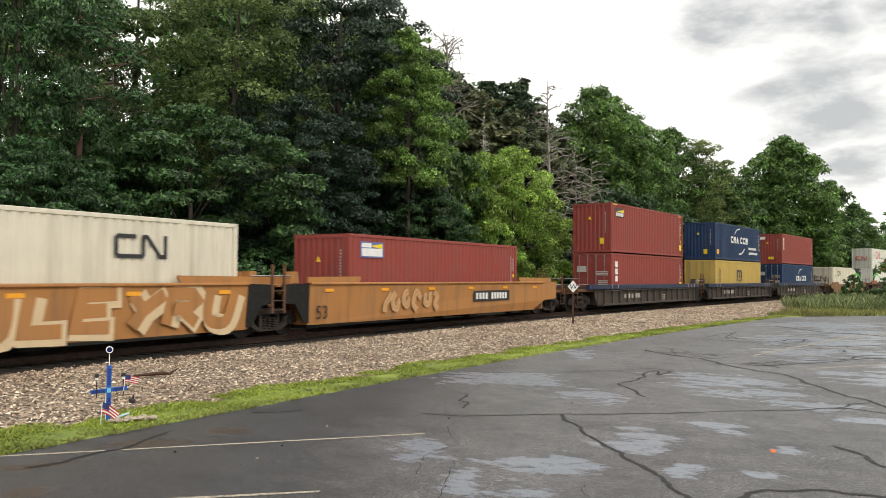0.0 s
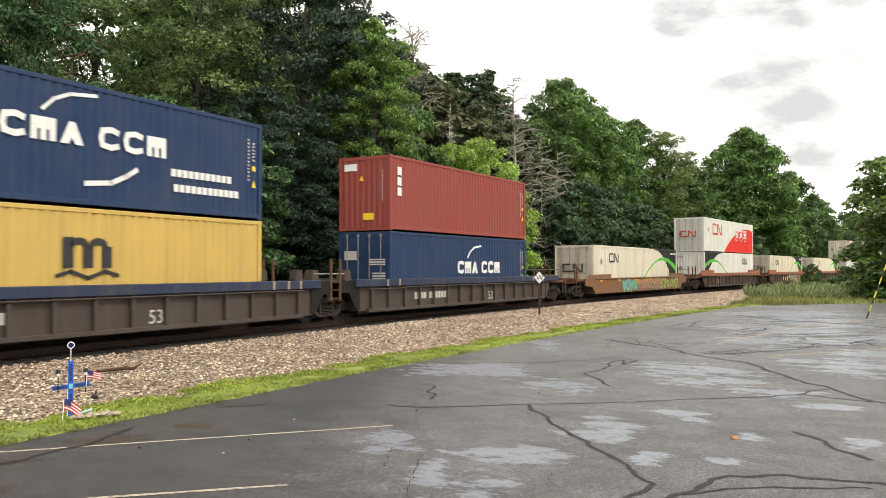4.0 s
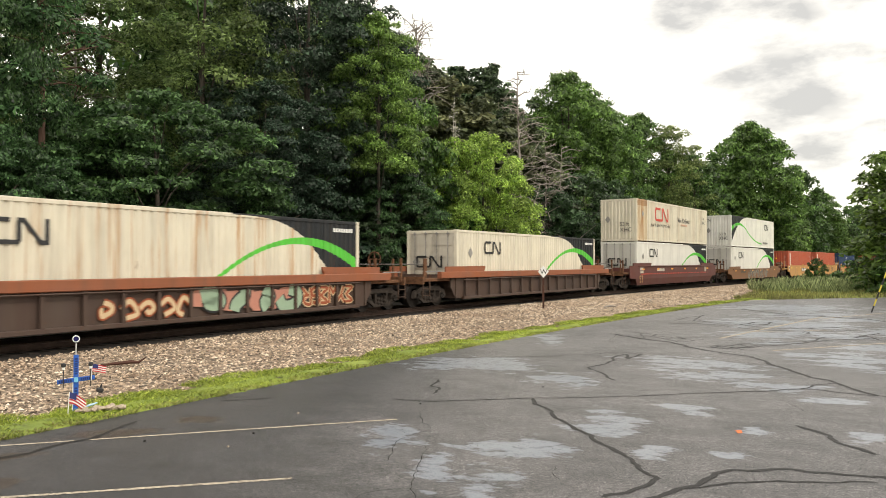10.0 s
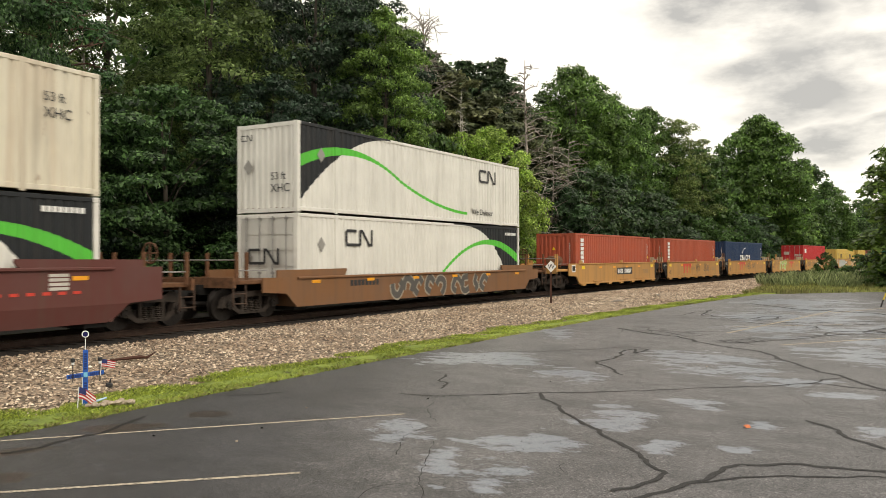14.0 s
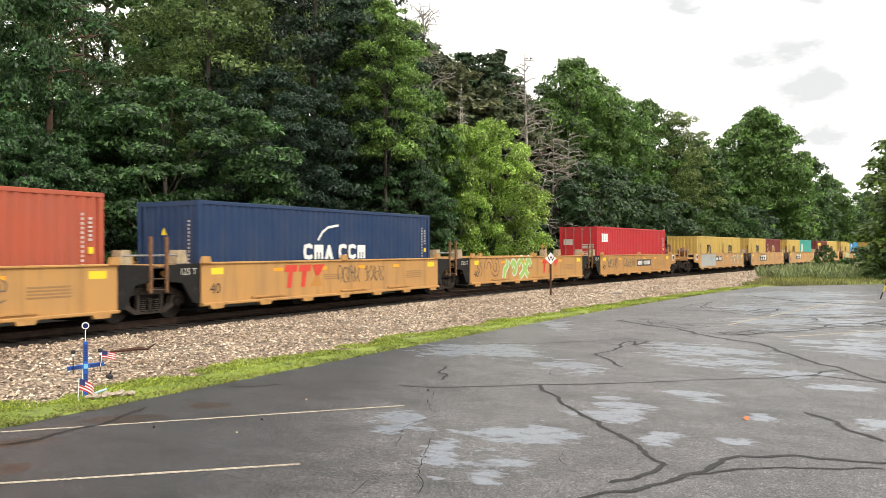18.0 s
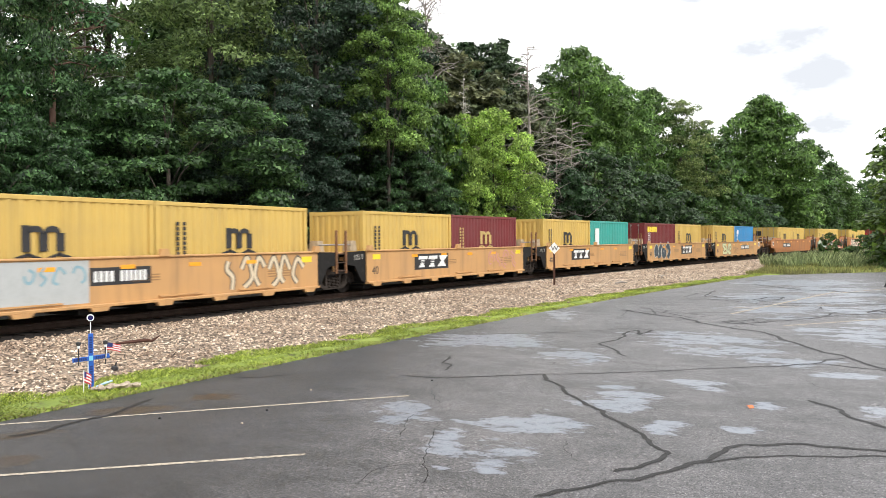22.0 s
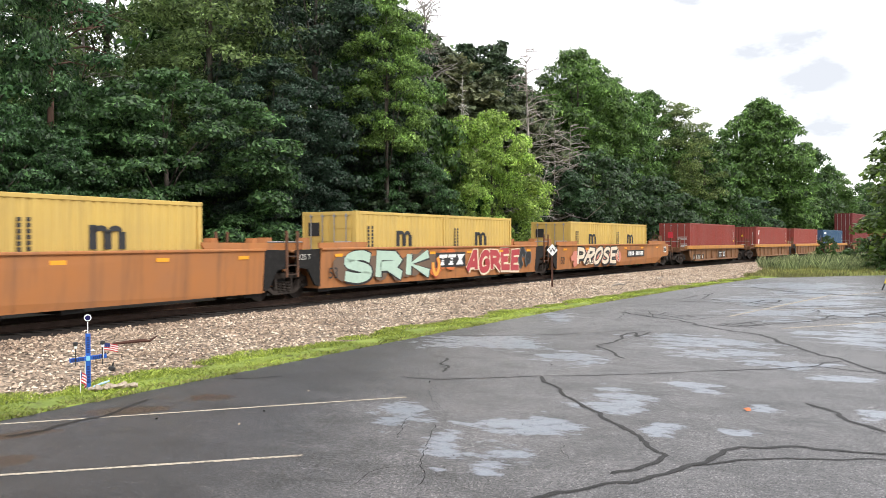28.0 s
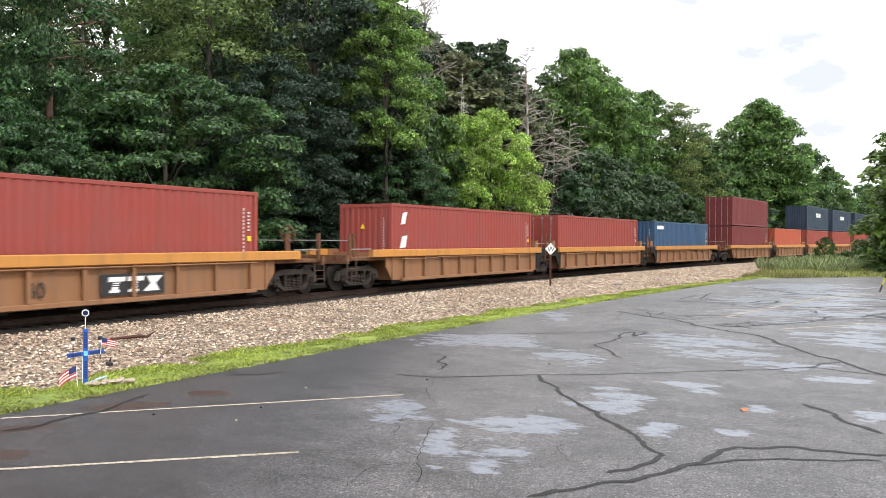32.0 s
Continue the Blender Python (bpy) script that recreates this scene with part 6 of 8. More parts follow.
# two five-unit sets of yellow 40-foot well cars
def yellow_unit(u, l, r, label, paint_m=C_YELLOW):
    car = couple(well_car(label, "tall", paint_m, H40, l, r, floor=0.26), u)
    mark(car, [rect(-5.9, -5.45, 1.14, 1.32), rect(5.45, 5.95, 1.14, 1.32)], YELLOWM, YS, "reflector")
    mark(car, column(3.9, 0.75, 1.1, 0.3, 4, 0.45) + column(-1.0, 0.85, 0.9, 0.2, 3, 0.45), spray("faint_print", (0.30, 0.165, 0.065)), YS)
    if l[1] != "end":
        words(car, "125 T", -6.95, 1.16, 0.24, CHALK, -1.455)
        words(car, "40", -5.95, 0.62, 0.4, INK, YS)
    return car


PACK = ((E40, "end"), (J40, "joint")), ((J40, "rest"), (J40, "joint")), ((J40, "rest"), (J40, "joint")), ((J40, "rest"), (J40, "joint")), ((J40, "rest"), (E40, "end"))
d_units = [yellow_unit(u, *PACK[i], "tall-sided yellow well car unit with graffiti tags") for i, u in enumerate((252.5, 267.75, 283.0, 298.25, 313.5))]
plate(d_units[0], -0.6, 0.75, 2.6, 0.42, YS)
maker_board(d_units[1], -3.0, 0.62, 1.95, 0.7, YS, False)
maker_board(d_units[2], -3.01, 0.65, 1.91, 0.69, YS, False)
maker_board(d_units[3], 0.9, 0.62, 1.95, 0.68, YS, False)
plate(d_units[4], -0.3, 0.72, 2.6, 0.42, YS)
dark_tag = spray("grey_tag", (0.10, 0.085, 0.07))
for cr, a, b2, sd in ((d_units[1], 0.0, 1.0, 41), (d_units[1], 2.0, 3.3, 42), (d_units[2], -0.3, 0.8, 43), (d_units[2], 1.2, 2.3, 44), (d_units[4], -5.3, -3.6, 45), (d_units[4], -2.6, -0.8, 46)):
    graffiti(cr, a, b2, 0.66, 1.34, YS, 4, dark_tag, dark_tag, sd, 0.11)
    graffiti(cr, a + 0.1, b2 + 0.15, 0.62, 1.3, YS - 0.001, 4, dark_tag, dark_tag, sd + 100, 0.08, True)
graffiti(d_units[3], -5.7, -3.6, 0.65, 1.4, YS, 3, C_YELLOW, spray("umber", (0.16, 0.08, 0.05)), 47, 0.22)
graffiti(d_units[3], -3.3, -0.2, 0.42, 1.44, YS, 4, spray("lime", (0.30, 0.50, 0.12)), spray("white_spray", (0.62, 0.68, 0.6)), 48, 0.3)
for u, key, lab, door in ((252.5, "tan_red", "orange-red 40-foot container with white upright letters", "r"), (267.75, "tan_red", "orange-red 40-foot container with white column of letters", "r")):
    c = load(container(lab, key, F40, HC, door), u, 0.28)
    number_block(c, 6.096, 1.219, HC, end=True)
    mark(c, column(-5.42, 1.2, 0.42, 1.45, 6, 0.2), WHITE, -1.222)
navy_box("navy 40-foot container with white name blocks and crescent", 283.0, 0.28, "r", -1.7, 1.22, 3.4, 0.5)
c = load(container("bright red 40-foot container with white letter blocks", "signal", F40, HC, "l"), 313.5, 0.28)
number_block(c, 6.096, 1.219, HC, end=False)
door_print(c, 6.096, HC)
mark(c, bars(-5.42, 1.98, 0.97, 0.5, 3, 0.14), WHITE, -1.222)
e_units = [yellow_unit(u, *PACK[i], "faded yellow tall-sided well car unit with graffiti", C_PALE) for i, u in enumerate((333.08, 348.32, 363.56, 378.76, 394.0))]
plate(e_units[0], -2.13, 0.8, 1.75, 0.42, YS)
maker_board(e_units[1], -3.22, 0.68, 2.48, 0.6, YS)
maker_board(e_units[2], -3.22, 0.68, 2.48, 0.6, YS)
maker_board(e_units[3], 0.52, 0.66, 2.4, 0.62, YS)
plate(e_units[4], 1.0, 0.78, 2.7, 0.42, YS)
mark(e_units[0], [rect(-5.9, -2.15, 0.42, 1.4)], spray("silver", (0.42, 0.44, 0.44)), YS, "painted_patch", "silver overpainted patch")
graffiti(e_units[0], -3.9, -2.2, 0.8, 1.3, YS - 0.004, 4, spray("blue_tag", (0.22, 0.36, 0.42)), spray("silver", (0.42, 0.44, 0.44)), 51, 0.15)
graffiti(e_units[0], 2.1, 5.6, 0.4, 1.4, YS, 6, spray("bone", (0.62, 0.52, 0.36)), dark_tag, 52, 0.2)
graffiti(e_units[1], 2.6, 5.6, 0.5, 1.3, YS, 4, C_PALE, spray("pink", (0.5, 0.22, 0.22)), 53, 0.14)
graffiti(e_units[3], -5.1, -2.1, 0.34, 1.44, YS, 4, spray("night_blue", (0.03, 0.05, 0.07)), spray("ice_grey", (0.45, 0.50, 0.48)), 54, 0.5)
graffiti(e_units[4], -4.4, -2.0, 0.35, 1.42, YS, 4, spray("celery", (0.55, 0.60, 0.36)), dark_tag, 55, 0.3, True)
graffiti(e_units[4], -1.3, 0.3, 0.5, 1.0, YS, 3, C_PALE, spray("umber", (0.16, 0.08, 0.05)), 56, 0.12)


def small_box(label, key, u, dx, emblem=None, door="r", z=0.27):
    c = load(container(label, key, F20, STD, door), u, z, dx)
    if emblem:
        mark(c, emblem_comb(-0.55, 1.12, 1.05, 0.8), emblem, -1.222, "emblem", "comb-shaped emblem")
    if door == "l":
        door_print(c, F20 / 2, STD, False)
        if emblem:
            part("emblem", Build().prism(rect(0.42, 0.92, 1.72, 2.2), -F20 / 2 - 0.022, -F20 / 2 - 0.012, "x"), emblem, c, "dark square emblem on the door")
    mark(c, column(-2.35, 1.05, 0.1, 1.05, 8) + column(-2.12, 1.2, 0.1, 0.9, 7), emblem or WHITE, -1.222)
    return c


M20 = "mustard 20-foot container with a black comb emblem"
pale_ink = spray("dull_gold", (0.5, 0.36, 0.13))
small_box(M20, "yellow", 333.08, -3.05, INK), small_box(M20, "yellow", 333.08, 3.05, INK)
small_box(M20, "yellow", 348.32, -3.05, INK), small_box("maroon 20-foot container with a dull gold emblem", "maroon", 348.32, 3.05, pale_ink)
small_box(M20, "yellow", 363.56, -3.05, INK)
c = small_box("teal 20-foot container with a white notice", "teal", 363.56, 3.05)
mark(c, [rect(-2.3, -1.75, 0.9, 2.15)], WHITE, -1.226, "sign")
c = small_box("maroon 20-foot container with yellow letter blocks", "maroon", 378.76, -3.05, door="l")
mark(c, bars(-2.5, 1.98, 1.8, 0.36, 5, 0.15), YELLOWM, -1.226)
small_box(M20, "yellow", 378.76, 3.05, INK), small_box(M20, "yellow", 394.0, -3.05, INK)
c = small_box("bright blue 20-foot container with a small white notice", "sky", 394.0, 3.05)
mark(c, [rect(-2.3, -1.8, 1.85, 2.25)], WHITE, -1.226, "sign")

# a three-unit orange-brown 53-foot set with mustard boxes
f_units = [couple(well_car(lab, "smooth", C_ORANGE, H53, l, r, deep_cut=True), u) for u, l, r, lab in (
    (415.46, (E53, "end"), (J53, "joint"), "orange-brown smooth-sided well car with a number board"),
    (434.78, (J53, "rest"), (J53, "joint"), "orange-brown well car covered in mint and red graffiti"),
    (454.04, (J53, "rest"), (E53, "end"), "orange-brown well car with white and black graffiti"))]
plate(f_units[0], -4.98, 0.8, 3.2, 0.42, YS)
plate(f_units[2], 1.78, 0.8, 3.1, 0.42, YS)
maker_board(f_units[1], -1.26, 0.76, 2.4, 0.6, YS)
for cr in f_units[1:]:
    words(cr, "53", -7.95, 0.6, 0.52, INK, YS)
    words(cr, "125 T", -9.35, 1.25, 0.24, CHALK, -1.455)
cloud(f_units[1], -7.5, -1.4, 0.36, 1.54, YS, spray("smoky_brown", (0.14, 0.09, 0.06)), 61)
sprayed_word(f_units[1], "SRK", -7.3, -1.6, 0.34, 1.56, YS - 0.003, spray("mint_grey", (0.42, 0.56, 0.46)), INK, 0.28, 0.045, (0.05, -0.02), 0.1, 61)
cloud(f_units[1], -1.6, 0.2, 0.4, 1.52, YS, spray("fiery_orange", (0.60, 0.16, 0.04)), 66)
graffiti(f_units[1], -1.5, -0.9, 0.45, 1.4, YS - 0.003, 1, spray("flame", (0.72, 0.36, 0.06)), spray("crimson_spray", (0.4, 0.04, 0.02)), 67, 0.3)
sprayed_word(f_units[1], "AGREE", 1.3, 6.5, 0.36, 1.52, YS, spray("berry", (0.42, 0.05, 0.06)), spray("shell", (0.76, 0.66, 0.48)), 0.27, 0.065, (0.03, -0.02), 0.2, 62)
graffiti(f_units[1], 6.4, 7.8, 0.5, 1.5, YS, 2, INK, spray("slate_spray", (0.12, 0.14, 0.15)), 63, 0.4)
cloud(f_units[2], -6.3, 0.5, 0.5, 1.4, YS, spray("rose", (0.6, 0.22, 0.16)), 64)
sprayed_word(f_units[2], "PROSE", -5.9, 0.1, 0.34, 1.58, YS - 0.003, spray("shell_white", (0.74, 0.64, 0.5)), INK, 0.17, 0.085, (0.06, -0.03), 0.6, 64)
graffiti(f_units[2], -5.6, 0.2, 0.42, 1.5, YS - 0.0015, 8, INK, spray("shell_white", (0.74, 0.64, 0.5)), 68, 0.09, True)
graffiti(f_units[2], -6.8, -5.6, 0.4, 1.1, YS, 1, spray("rose", (0.6, 0.22, 0.16)), spray("rose", (0.6, 0.22, 0.16)), 65, 0.4)
for u in (415.46, 434.78, 454.04):
    small_box(M20, "yellow", u, -3.05, INK, "l", 0.30), small_box(M20, "yellow", u, 3.05, INK, "r", 0.30)

# ribbed tan 40-foot wagons with red boxes
car = couple(well_car("ribbed tan well car with a yellow-orange sill", "ribbed", C_TAN, H40, (E40, "end"), (E40, "end"), C_SILL, C_TAN, floor=0.28), 475.53)
maker_board(car, 0.46, 0.42, 1.9, 0.52, -1.44)
plate(car, -5.9, 0.32, 2.6, 0.42, -1.385, C_GREY, CHALK)
words(car, "40", -1.45, 0.48, 0.5, INK, -1.44)
c = load(container("brick-red 40-foot container with bright door plates", "brick", F40, HC, "l"), 475.53, 0.28)
number_block(c, 6.096, 1.219, HC, end=False)
door_print(c, 6.096, HC, False)
part("sign", Build().prism([(0.1, 1.75), (0.5, 1.75), (0.5, 2.2), (0.1, 2.2)], -6.17, -6.16, "x"), spray("crimson", (0.6, 0.03, 0.05)), c)
g_u = (494.93, 510.45, 526.0, 545.3, 560.5)
for i, u in enumerate(g_u):
    couple(well_car("ribbed tan well car unit with a yellow-orange sill", "ribbed", C_TAN, H40, *PACK[(0, 1, 4, 0, 1)[i]], C_SILL, C_TAN, floor=0.28), u)
for u, key, lab, door in ((494.93, "brick", "brick-red 40-foot container with white panels", "r"), (510.45, "brick", "brick-red 40-foot container with doors facing forward", "l"), (526.0, "steel_blue", "dull blue 40-foot container with a small white sign", "r"), (545.3, "maroon", "dark red 40-foot container under another", "l"), (560.5, "tan_red", "orange-red 40-foot container in a well car", "r")):
    c = load(container(lab, key, F40, HC, door), u, 0.26)
    number_block(c, 6.096, 1.219, HC, end=door == "r")
    if u < 500:
        mark(c, [[(-5.5, 2.1), (-5.2, 2.15), (-5.05, 2.6), (-5.35, 2.55)], [(-5.55, 1.2), (-5.15, 1.25), (-5.05, 1.7), (-5.4, 1.65)]], WHITE, -1.222)
    if u == 526.0:
        mark(c, [rect(-5.6, -4.3, 2.35, 2.6)], WHITE, -1.222, "sign")
load(container("dark red 40-foot container stacked on another", "maroon", F40, STD, "l"), 545.3, 3.19)
for i, u in enumerate((575.7, 590.7, 606.0)):
    couple(well_car("ribbed tan well car unit far down the train", "ribbed", C_TAN, H40, *PACK[3 if i < 2 else 4], C_SILL, C_TAN, floor=0.28), u)
    load(container("brick-red 40-foot container under a dark one", "brick", F40, HC, "r"), u, 0.26)
    c = load(container("dark blue-grey 40-foot container stacked on a red one", "slate", F40, HC, "r"), u, 3.19)
    mark(c, bars(-1.2, 1.6, 2.6, 0.5, 6), WHITE, -1.222)


# ---- woods ----
LEAVES = {
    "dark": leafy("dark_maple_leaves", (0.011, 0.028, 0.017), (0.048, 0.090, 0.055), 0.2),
    # a darker species, with shade low in the wood put into its colour
    "shade": leafy("leaves_with_painted_shade", (0.017, 0.046, 0.019), (0.074, 0.14, 0.058), 0.28),
    "mid": leafy("maple_leaves", (0.026, 0.068, 0.018), (0.115, 0.215, 0.06), 0.38),
    "low": leafy("layered_maple_leaves", (0.018, 0.055, 0.022), (0.102, 0.205, 0.074), 0.36),
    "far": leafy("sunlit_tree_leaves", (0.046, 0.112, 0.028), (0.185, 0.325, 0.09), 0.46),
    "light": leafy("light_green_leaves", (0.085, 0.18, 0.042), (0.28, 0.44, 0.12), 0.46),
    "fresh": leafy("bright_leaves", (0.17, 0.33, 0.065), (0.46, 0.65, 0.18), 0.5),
    "side": leafy("yellow_green_leaves", (0.07, 0.13, 0.028), (0.20, 0.30, 0.07), 0.4),
    "olive": leafy("olive_leaves", (0.075, 0.135, 0.045), (0.26, 0.35, 0.13), 0.5),
    "pine": leafy("pine_needles", (0.036, 0.070, 0.034), (0.115, 0.175, 0.085), 0.25),
    "brown": leafy("browned_needles", (0.075, 0.10, 0.052), (0.23, 0.255, 0.14), 0.3),
}
BARK = bark("grey_brown_bark", (0.10, 0.08, 0.065))
PINEBARK = bark("reddish_pine_bark", (0.15, 0.085, 0.06))
DEAD = bark("bleached_dead_wood", (0.45, 0.42, 0.38))
DEADDARK = bark("grey_dead_wood", (0.34, 0.30, 0.27))


def leaf_mesh(name, mat, centres, radii, count, size, rng, flat=0.75, long=1.0):
    """Leaves as small pointed slips over the shells of clumps."""
    centres, radii = np.array(centres), np.array(radii)
    weight = radii ** 2
    pick = rng.choice(len(centres), count, p=weight / weight.sum())
    d = rng.normal(size=(count, 3))
    d /= np.linalg.norm(d, axis=1)[:, None]
    d[:, 2] = np.where(d[:, 2] < -0.2, -d[:, 2], d[:, 2])
    r = radii[pick] * (1 - 0.45 * rng.random(count) ** 2.2) * (1 + 0.12 * rng.normal(size=count))
    p = centres[pick] + d * r[:, None] * np.array([1, 1, flat])
    nrm = d * 0.8 + np.array([0, 0, 0.42]) + rng.normal(size=(count, 3)) * 0.5
    nrm /= np.linalg.norm(nrm, axis=1)[:, None]
    a = np.cross(nrm, rng.normal(size=(count, 3)))
    a /= np.linalg.norm(a, axis=1)[:, None]
    b = np.cross(nrm, a)
    s = (size * (0.55 + 0.9 * rng.random(count)))[:, None]
    k = rng.normal(size=(count, 3, 3)) * s[:, None] * 0.14
    v = (np.stack([p - a * s * 0.6 * long + b * s * 0.42, p - a * s * 0.5 * long - b * s * 0.42, p + a * s * 0.75 * long], 1) + k).reshape(-1, 3)
    f = np.arange(count * 3).reshape(-1, 3)
    me = bpy.data.meshes.new(name)
    me.vertices.add(len(v))
    me.vertices.foreach_set("co", v.ravel())
    me.loops.add(f.size)
    me.loops.foreach_set("vertex_index", f.ravel().astype(np.int32))
    me.polygons.add(len(f))
    me.polygons.foreach_set("loop_start", np.arange(0, f.size, 3, dtype=np.int32))
    me.update(calc_edges=True)
    me.materials.append(mat)
    return me


def crown_points(rng, R, z0, z1, n, wide=0.45, clump=1.0, rag=0.0):
    """Clump middles over an uneven, full crown: widest at the given part of its height."""
    c, r = [], []
    for i in range(n):
        h = (i + rng.random()) / n
        w = max(0.12, 1 - abs((h - wide) / (1 - wide if h > wide else wide + 0.35)) ** 2.3) ** 0.6
        a = i * 2.399 + rng.random() * 0.9
        k = R * clump * (0.13 + 0.15 * rng.random()) * (0.55 + 0.45 * w)
        q = max(0.0, R * w * (0.92 + 0.3 * rng.random() - 0.4 * (i % 3 == 2) - rag * rng.random()) - 0.75 * k)
        z = z0 + (z1 - z0) * h - 0.55 * k + rag * rng.normal() * 0.5
        c.append((q * math.cos(a), q * math.sin(a), min(z1 - 0.5 * k, max(z0 + 0.4 * k, z))))
        r.append(k)
    return c, r


TREES = {}


def tree_kind(key, leaf, H, R, z0, clumps, count, size, seed, barkm=BARK, trunk_r=0.25, wide=0.45, flat=0.7, clump=1.0, rag=0.0, limbs=9, label="", long=1.0):
    """One tree at the origin, out of sight until it is planted: trunk, limbs, crown of single leaves."""
    rng = np.random.default_rng(seed)
    t = thing("tree", label, "tree", group="trees of the wood")
    c, r = crown_points(rng, R, z0, H, clumps, wide, clump, rag)
    b = Build()
    lean = Vector((rng.normal() * 0.3, rng.normal() * 0.3, 0))
    path = [Vector((0, 0, -0.5)) + lean * 0] + [Vector((lean.x * q * q + 0.12 * math.sin(5 * q + seed), lean.y * q * q, H * 0.93 * q)) for q in (0.1, 0.25, 0.45, 0.65, 0.85, 1.0)]
    b.tube(path, [trunk_r * 1.25, trunk_r, trunk_r * 0.85, trunk_r * 0.68, trunk_r * 0.48, trunk_r * 0.26, trunk_r * 0.06], 8)
    part("trunk", b, barkm, t, smooth=True)
    for i in rng.choice(len(c), min(len(c), limbs), replace=False):
        tip = Vector(c[i])
        q = max(0.12, min(0.8, (tip.z / H) * 0.62)) if rag < 0.5 else max(0.1, min(0.97, tip.z / H - 0.04))
        base = Vector((lean.x * q * q + 0.12 * math.sin(5 * q + seed), lean.y * q * q, H * 0.93 * q))
        mid = base.lerp(tip, 0.5) + Vector((0, 0, 0.25 * (tip - base).length * 0.4))
        part("limb", Build().tube([base, base.lerp(mid, 0.5) + Vector((0.08, -0.06, 0.1)), mid, tip], [trunk_r * k for k in ((0.3, 0.22, 0.16, 0.04) if rag < 0.5 else (0.16, 0.13, 0.1, 0.04))], 5), barkm, t, smooth=True)
    cr = new("crown", leaf_mesh("crown", leaf, c, r, count, size, rng, flat, long))
    cr.parent = t
    TREES[key] = [t, H, False]


def dead_tree(label, x, y, H, seed, mat, spread=2.4, first=0.25, n=46, droop=-0.25, r=0.16):
    """A bare tree: tapered trunk with many broken branches and twigs."""
    rng = np.random.default_rng(seed)
    t = thing("dead_tree", label, "tree", at=(x, y, -0.4), group="dead trees of the wood")
    bend = [Vector((0.15 * math.sin(q * 6 + seed), 0.15 * math.cos(q * 5 + seed), H * q)) for q in [k / 8 for k in range(9)]]
    part("trunk", Build().tube(bend, [r * (1 - 0.9 * q) for q in np.linspace(0, 1, 9)], 7), mat, t, smooth=True)
    for i in range(n):
        b = Build()
        q = float(first + (0.98 - first) * (i + rng.random()) / n)
        a = rng.random() * 6.283
        ln = float(spread * (1.08 - q) ** 0.6 * (0.45 + 0.75 * rng.random()))
        o = Vector((0.15 * math.sin(q * 6 + seed), 0.15 * math.cos(q * 5 + seed), H * q))
        d = Vector((math.cos(a), math.sin(a), droop + 0.35 * rng.random())).normalized()
        m1 = o + d * ln * 0.5 + Vector((0, 0, 0.08 * ln))
        tip = o + d * ln + Vector((0, 0, -0.1 * ln * rng.random()))
        b.tube([o, m1, tip], [0.05, 0.034, 0.012], 4)
        for _ in range(4):
            k = m1.lerp(tip, rng.random())
            b.tube([k, k + Vector((rng.normal(), rng.normal(), rng.normal() * 0.6)) * 0.3 * ln], [0.028, 0.012], 3)
        part("branch", b, mat, t)
    return t


tree_kind("maple_dark", LEAVES["dark"], 17, 5.4, 0.8, 280, 112000, 0.122, 1, trunk_r=0.3, wide=0.56, flat=0.6, clump=0.78, label="broad dark green maple in full leaf")
tree_kind("maple_mid", LEAVES["low"], 16, 5.0, 1.0, 200, 62000, 0.125, 2, flat=0.6, clump=0.85, label="leafy green maple at the edge of the wood")
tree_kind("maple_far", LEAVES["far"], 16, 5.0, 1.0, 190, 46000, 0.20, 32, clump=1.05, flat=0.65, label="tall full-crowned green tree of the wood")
tree_kind("maple_low", LEAVES["low"], 8, 4.2, 0.2, 150, 60000, 0.108, 3, trunk_r=0.13, flat=0.5, clump=0.85, label="low spreading maple with layered green leaves")
tree_kind("low_far", LEAVES["mid"], 8, 4.2, 0.0, 100, 16000, 0.22, 33, trunk_r=0.13, clump=1.2, label="low bushy tree beside the track")
tree_kind("low_dark", LEAVES["shade"], 8, 3.5, 0.0, 110, 19000, 0.175, 34, trunk_r=0.13, clump=1.0, flat=0.6, label="low dark green tree, its leaves darkened further as the wood's shade")
tree_kind("fresh", LEAVES["fresh"], 9, 3.3, 0.3, 150, 54000, 0.105, 4, trunk_r=0.1, wide=0.42, flat=0.9, clump=0.8, label="bright yellow-green young tree")
tree_kind("maple_top", LEAVES["light"], 18, 3.4, 8.0, 130, 40000, 0.118, 41, trunk_r=0.16, wide=0.45, flat=0.75, clump=0.9, rag=0.25, label="tall light green tree with a high crown")
tree_kind("olive", LEAVES["olive"], 19, 4.2, 2.5, 170, 46000, 0.125, 5, trunk_r=0.2, wide=0.55, flat=0.85, clump=0.9, rag=0.3, label="tall slender tree with olive-green leaves")
tree_kind("pine", LEAVES["pine"], 18, 4.0, 9.0, 230, 22000, 0.16, 6, PINEBARK, 0.17, 0.6, 0.75, 0.48, 0.9, 16, "tall pine with a dark ragged crown on a bare trunk", long=1.8)
tree_kind("brown", LEAVES["brown"], 15, 3.6, 1.5, 210, 19000, 0.19, 7, PINEBARK, 0.16, 0.4, 0.8, 0.75, 0.8, 14, "thinning conifer with browned needles", long=2.0)
tree_kind("round", LEAVES["far"], 18.5, 6.8, 0.2, 240, 76000, 0.27, 8, trunk_r=0.35, wide=0.34, clump=1.2, label="large round-crowned green tree beside the track")
tree_kind("shrub", LEAVES["mid"], 3.6, 2.2, 0.0, 60, 5000, 0.165, 9, trunk_r=0.05, wide=0.4, label="dense green shrub at the foot of the wood")
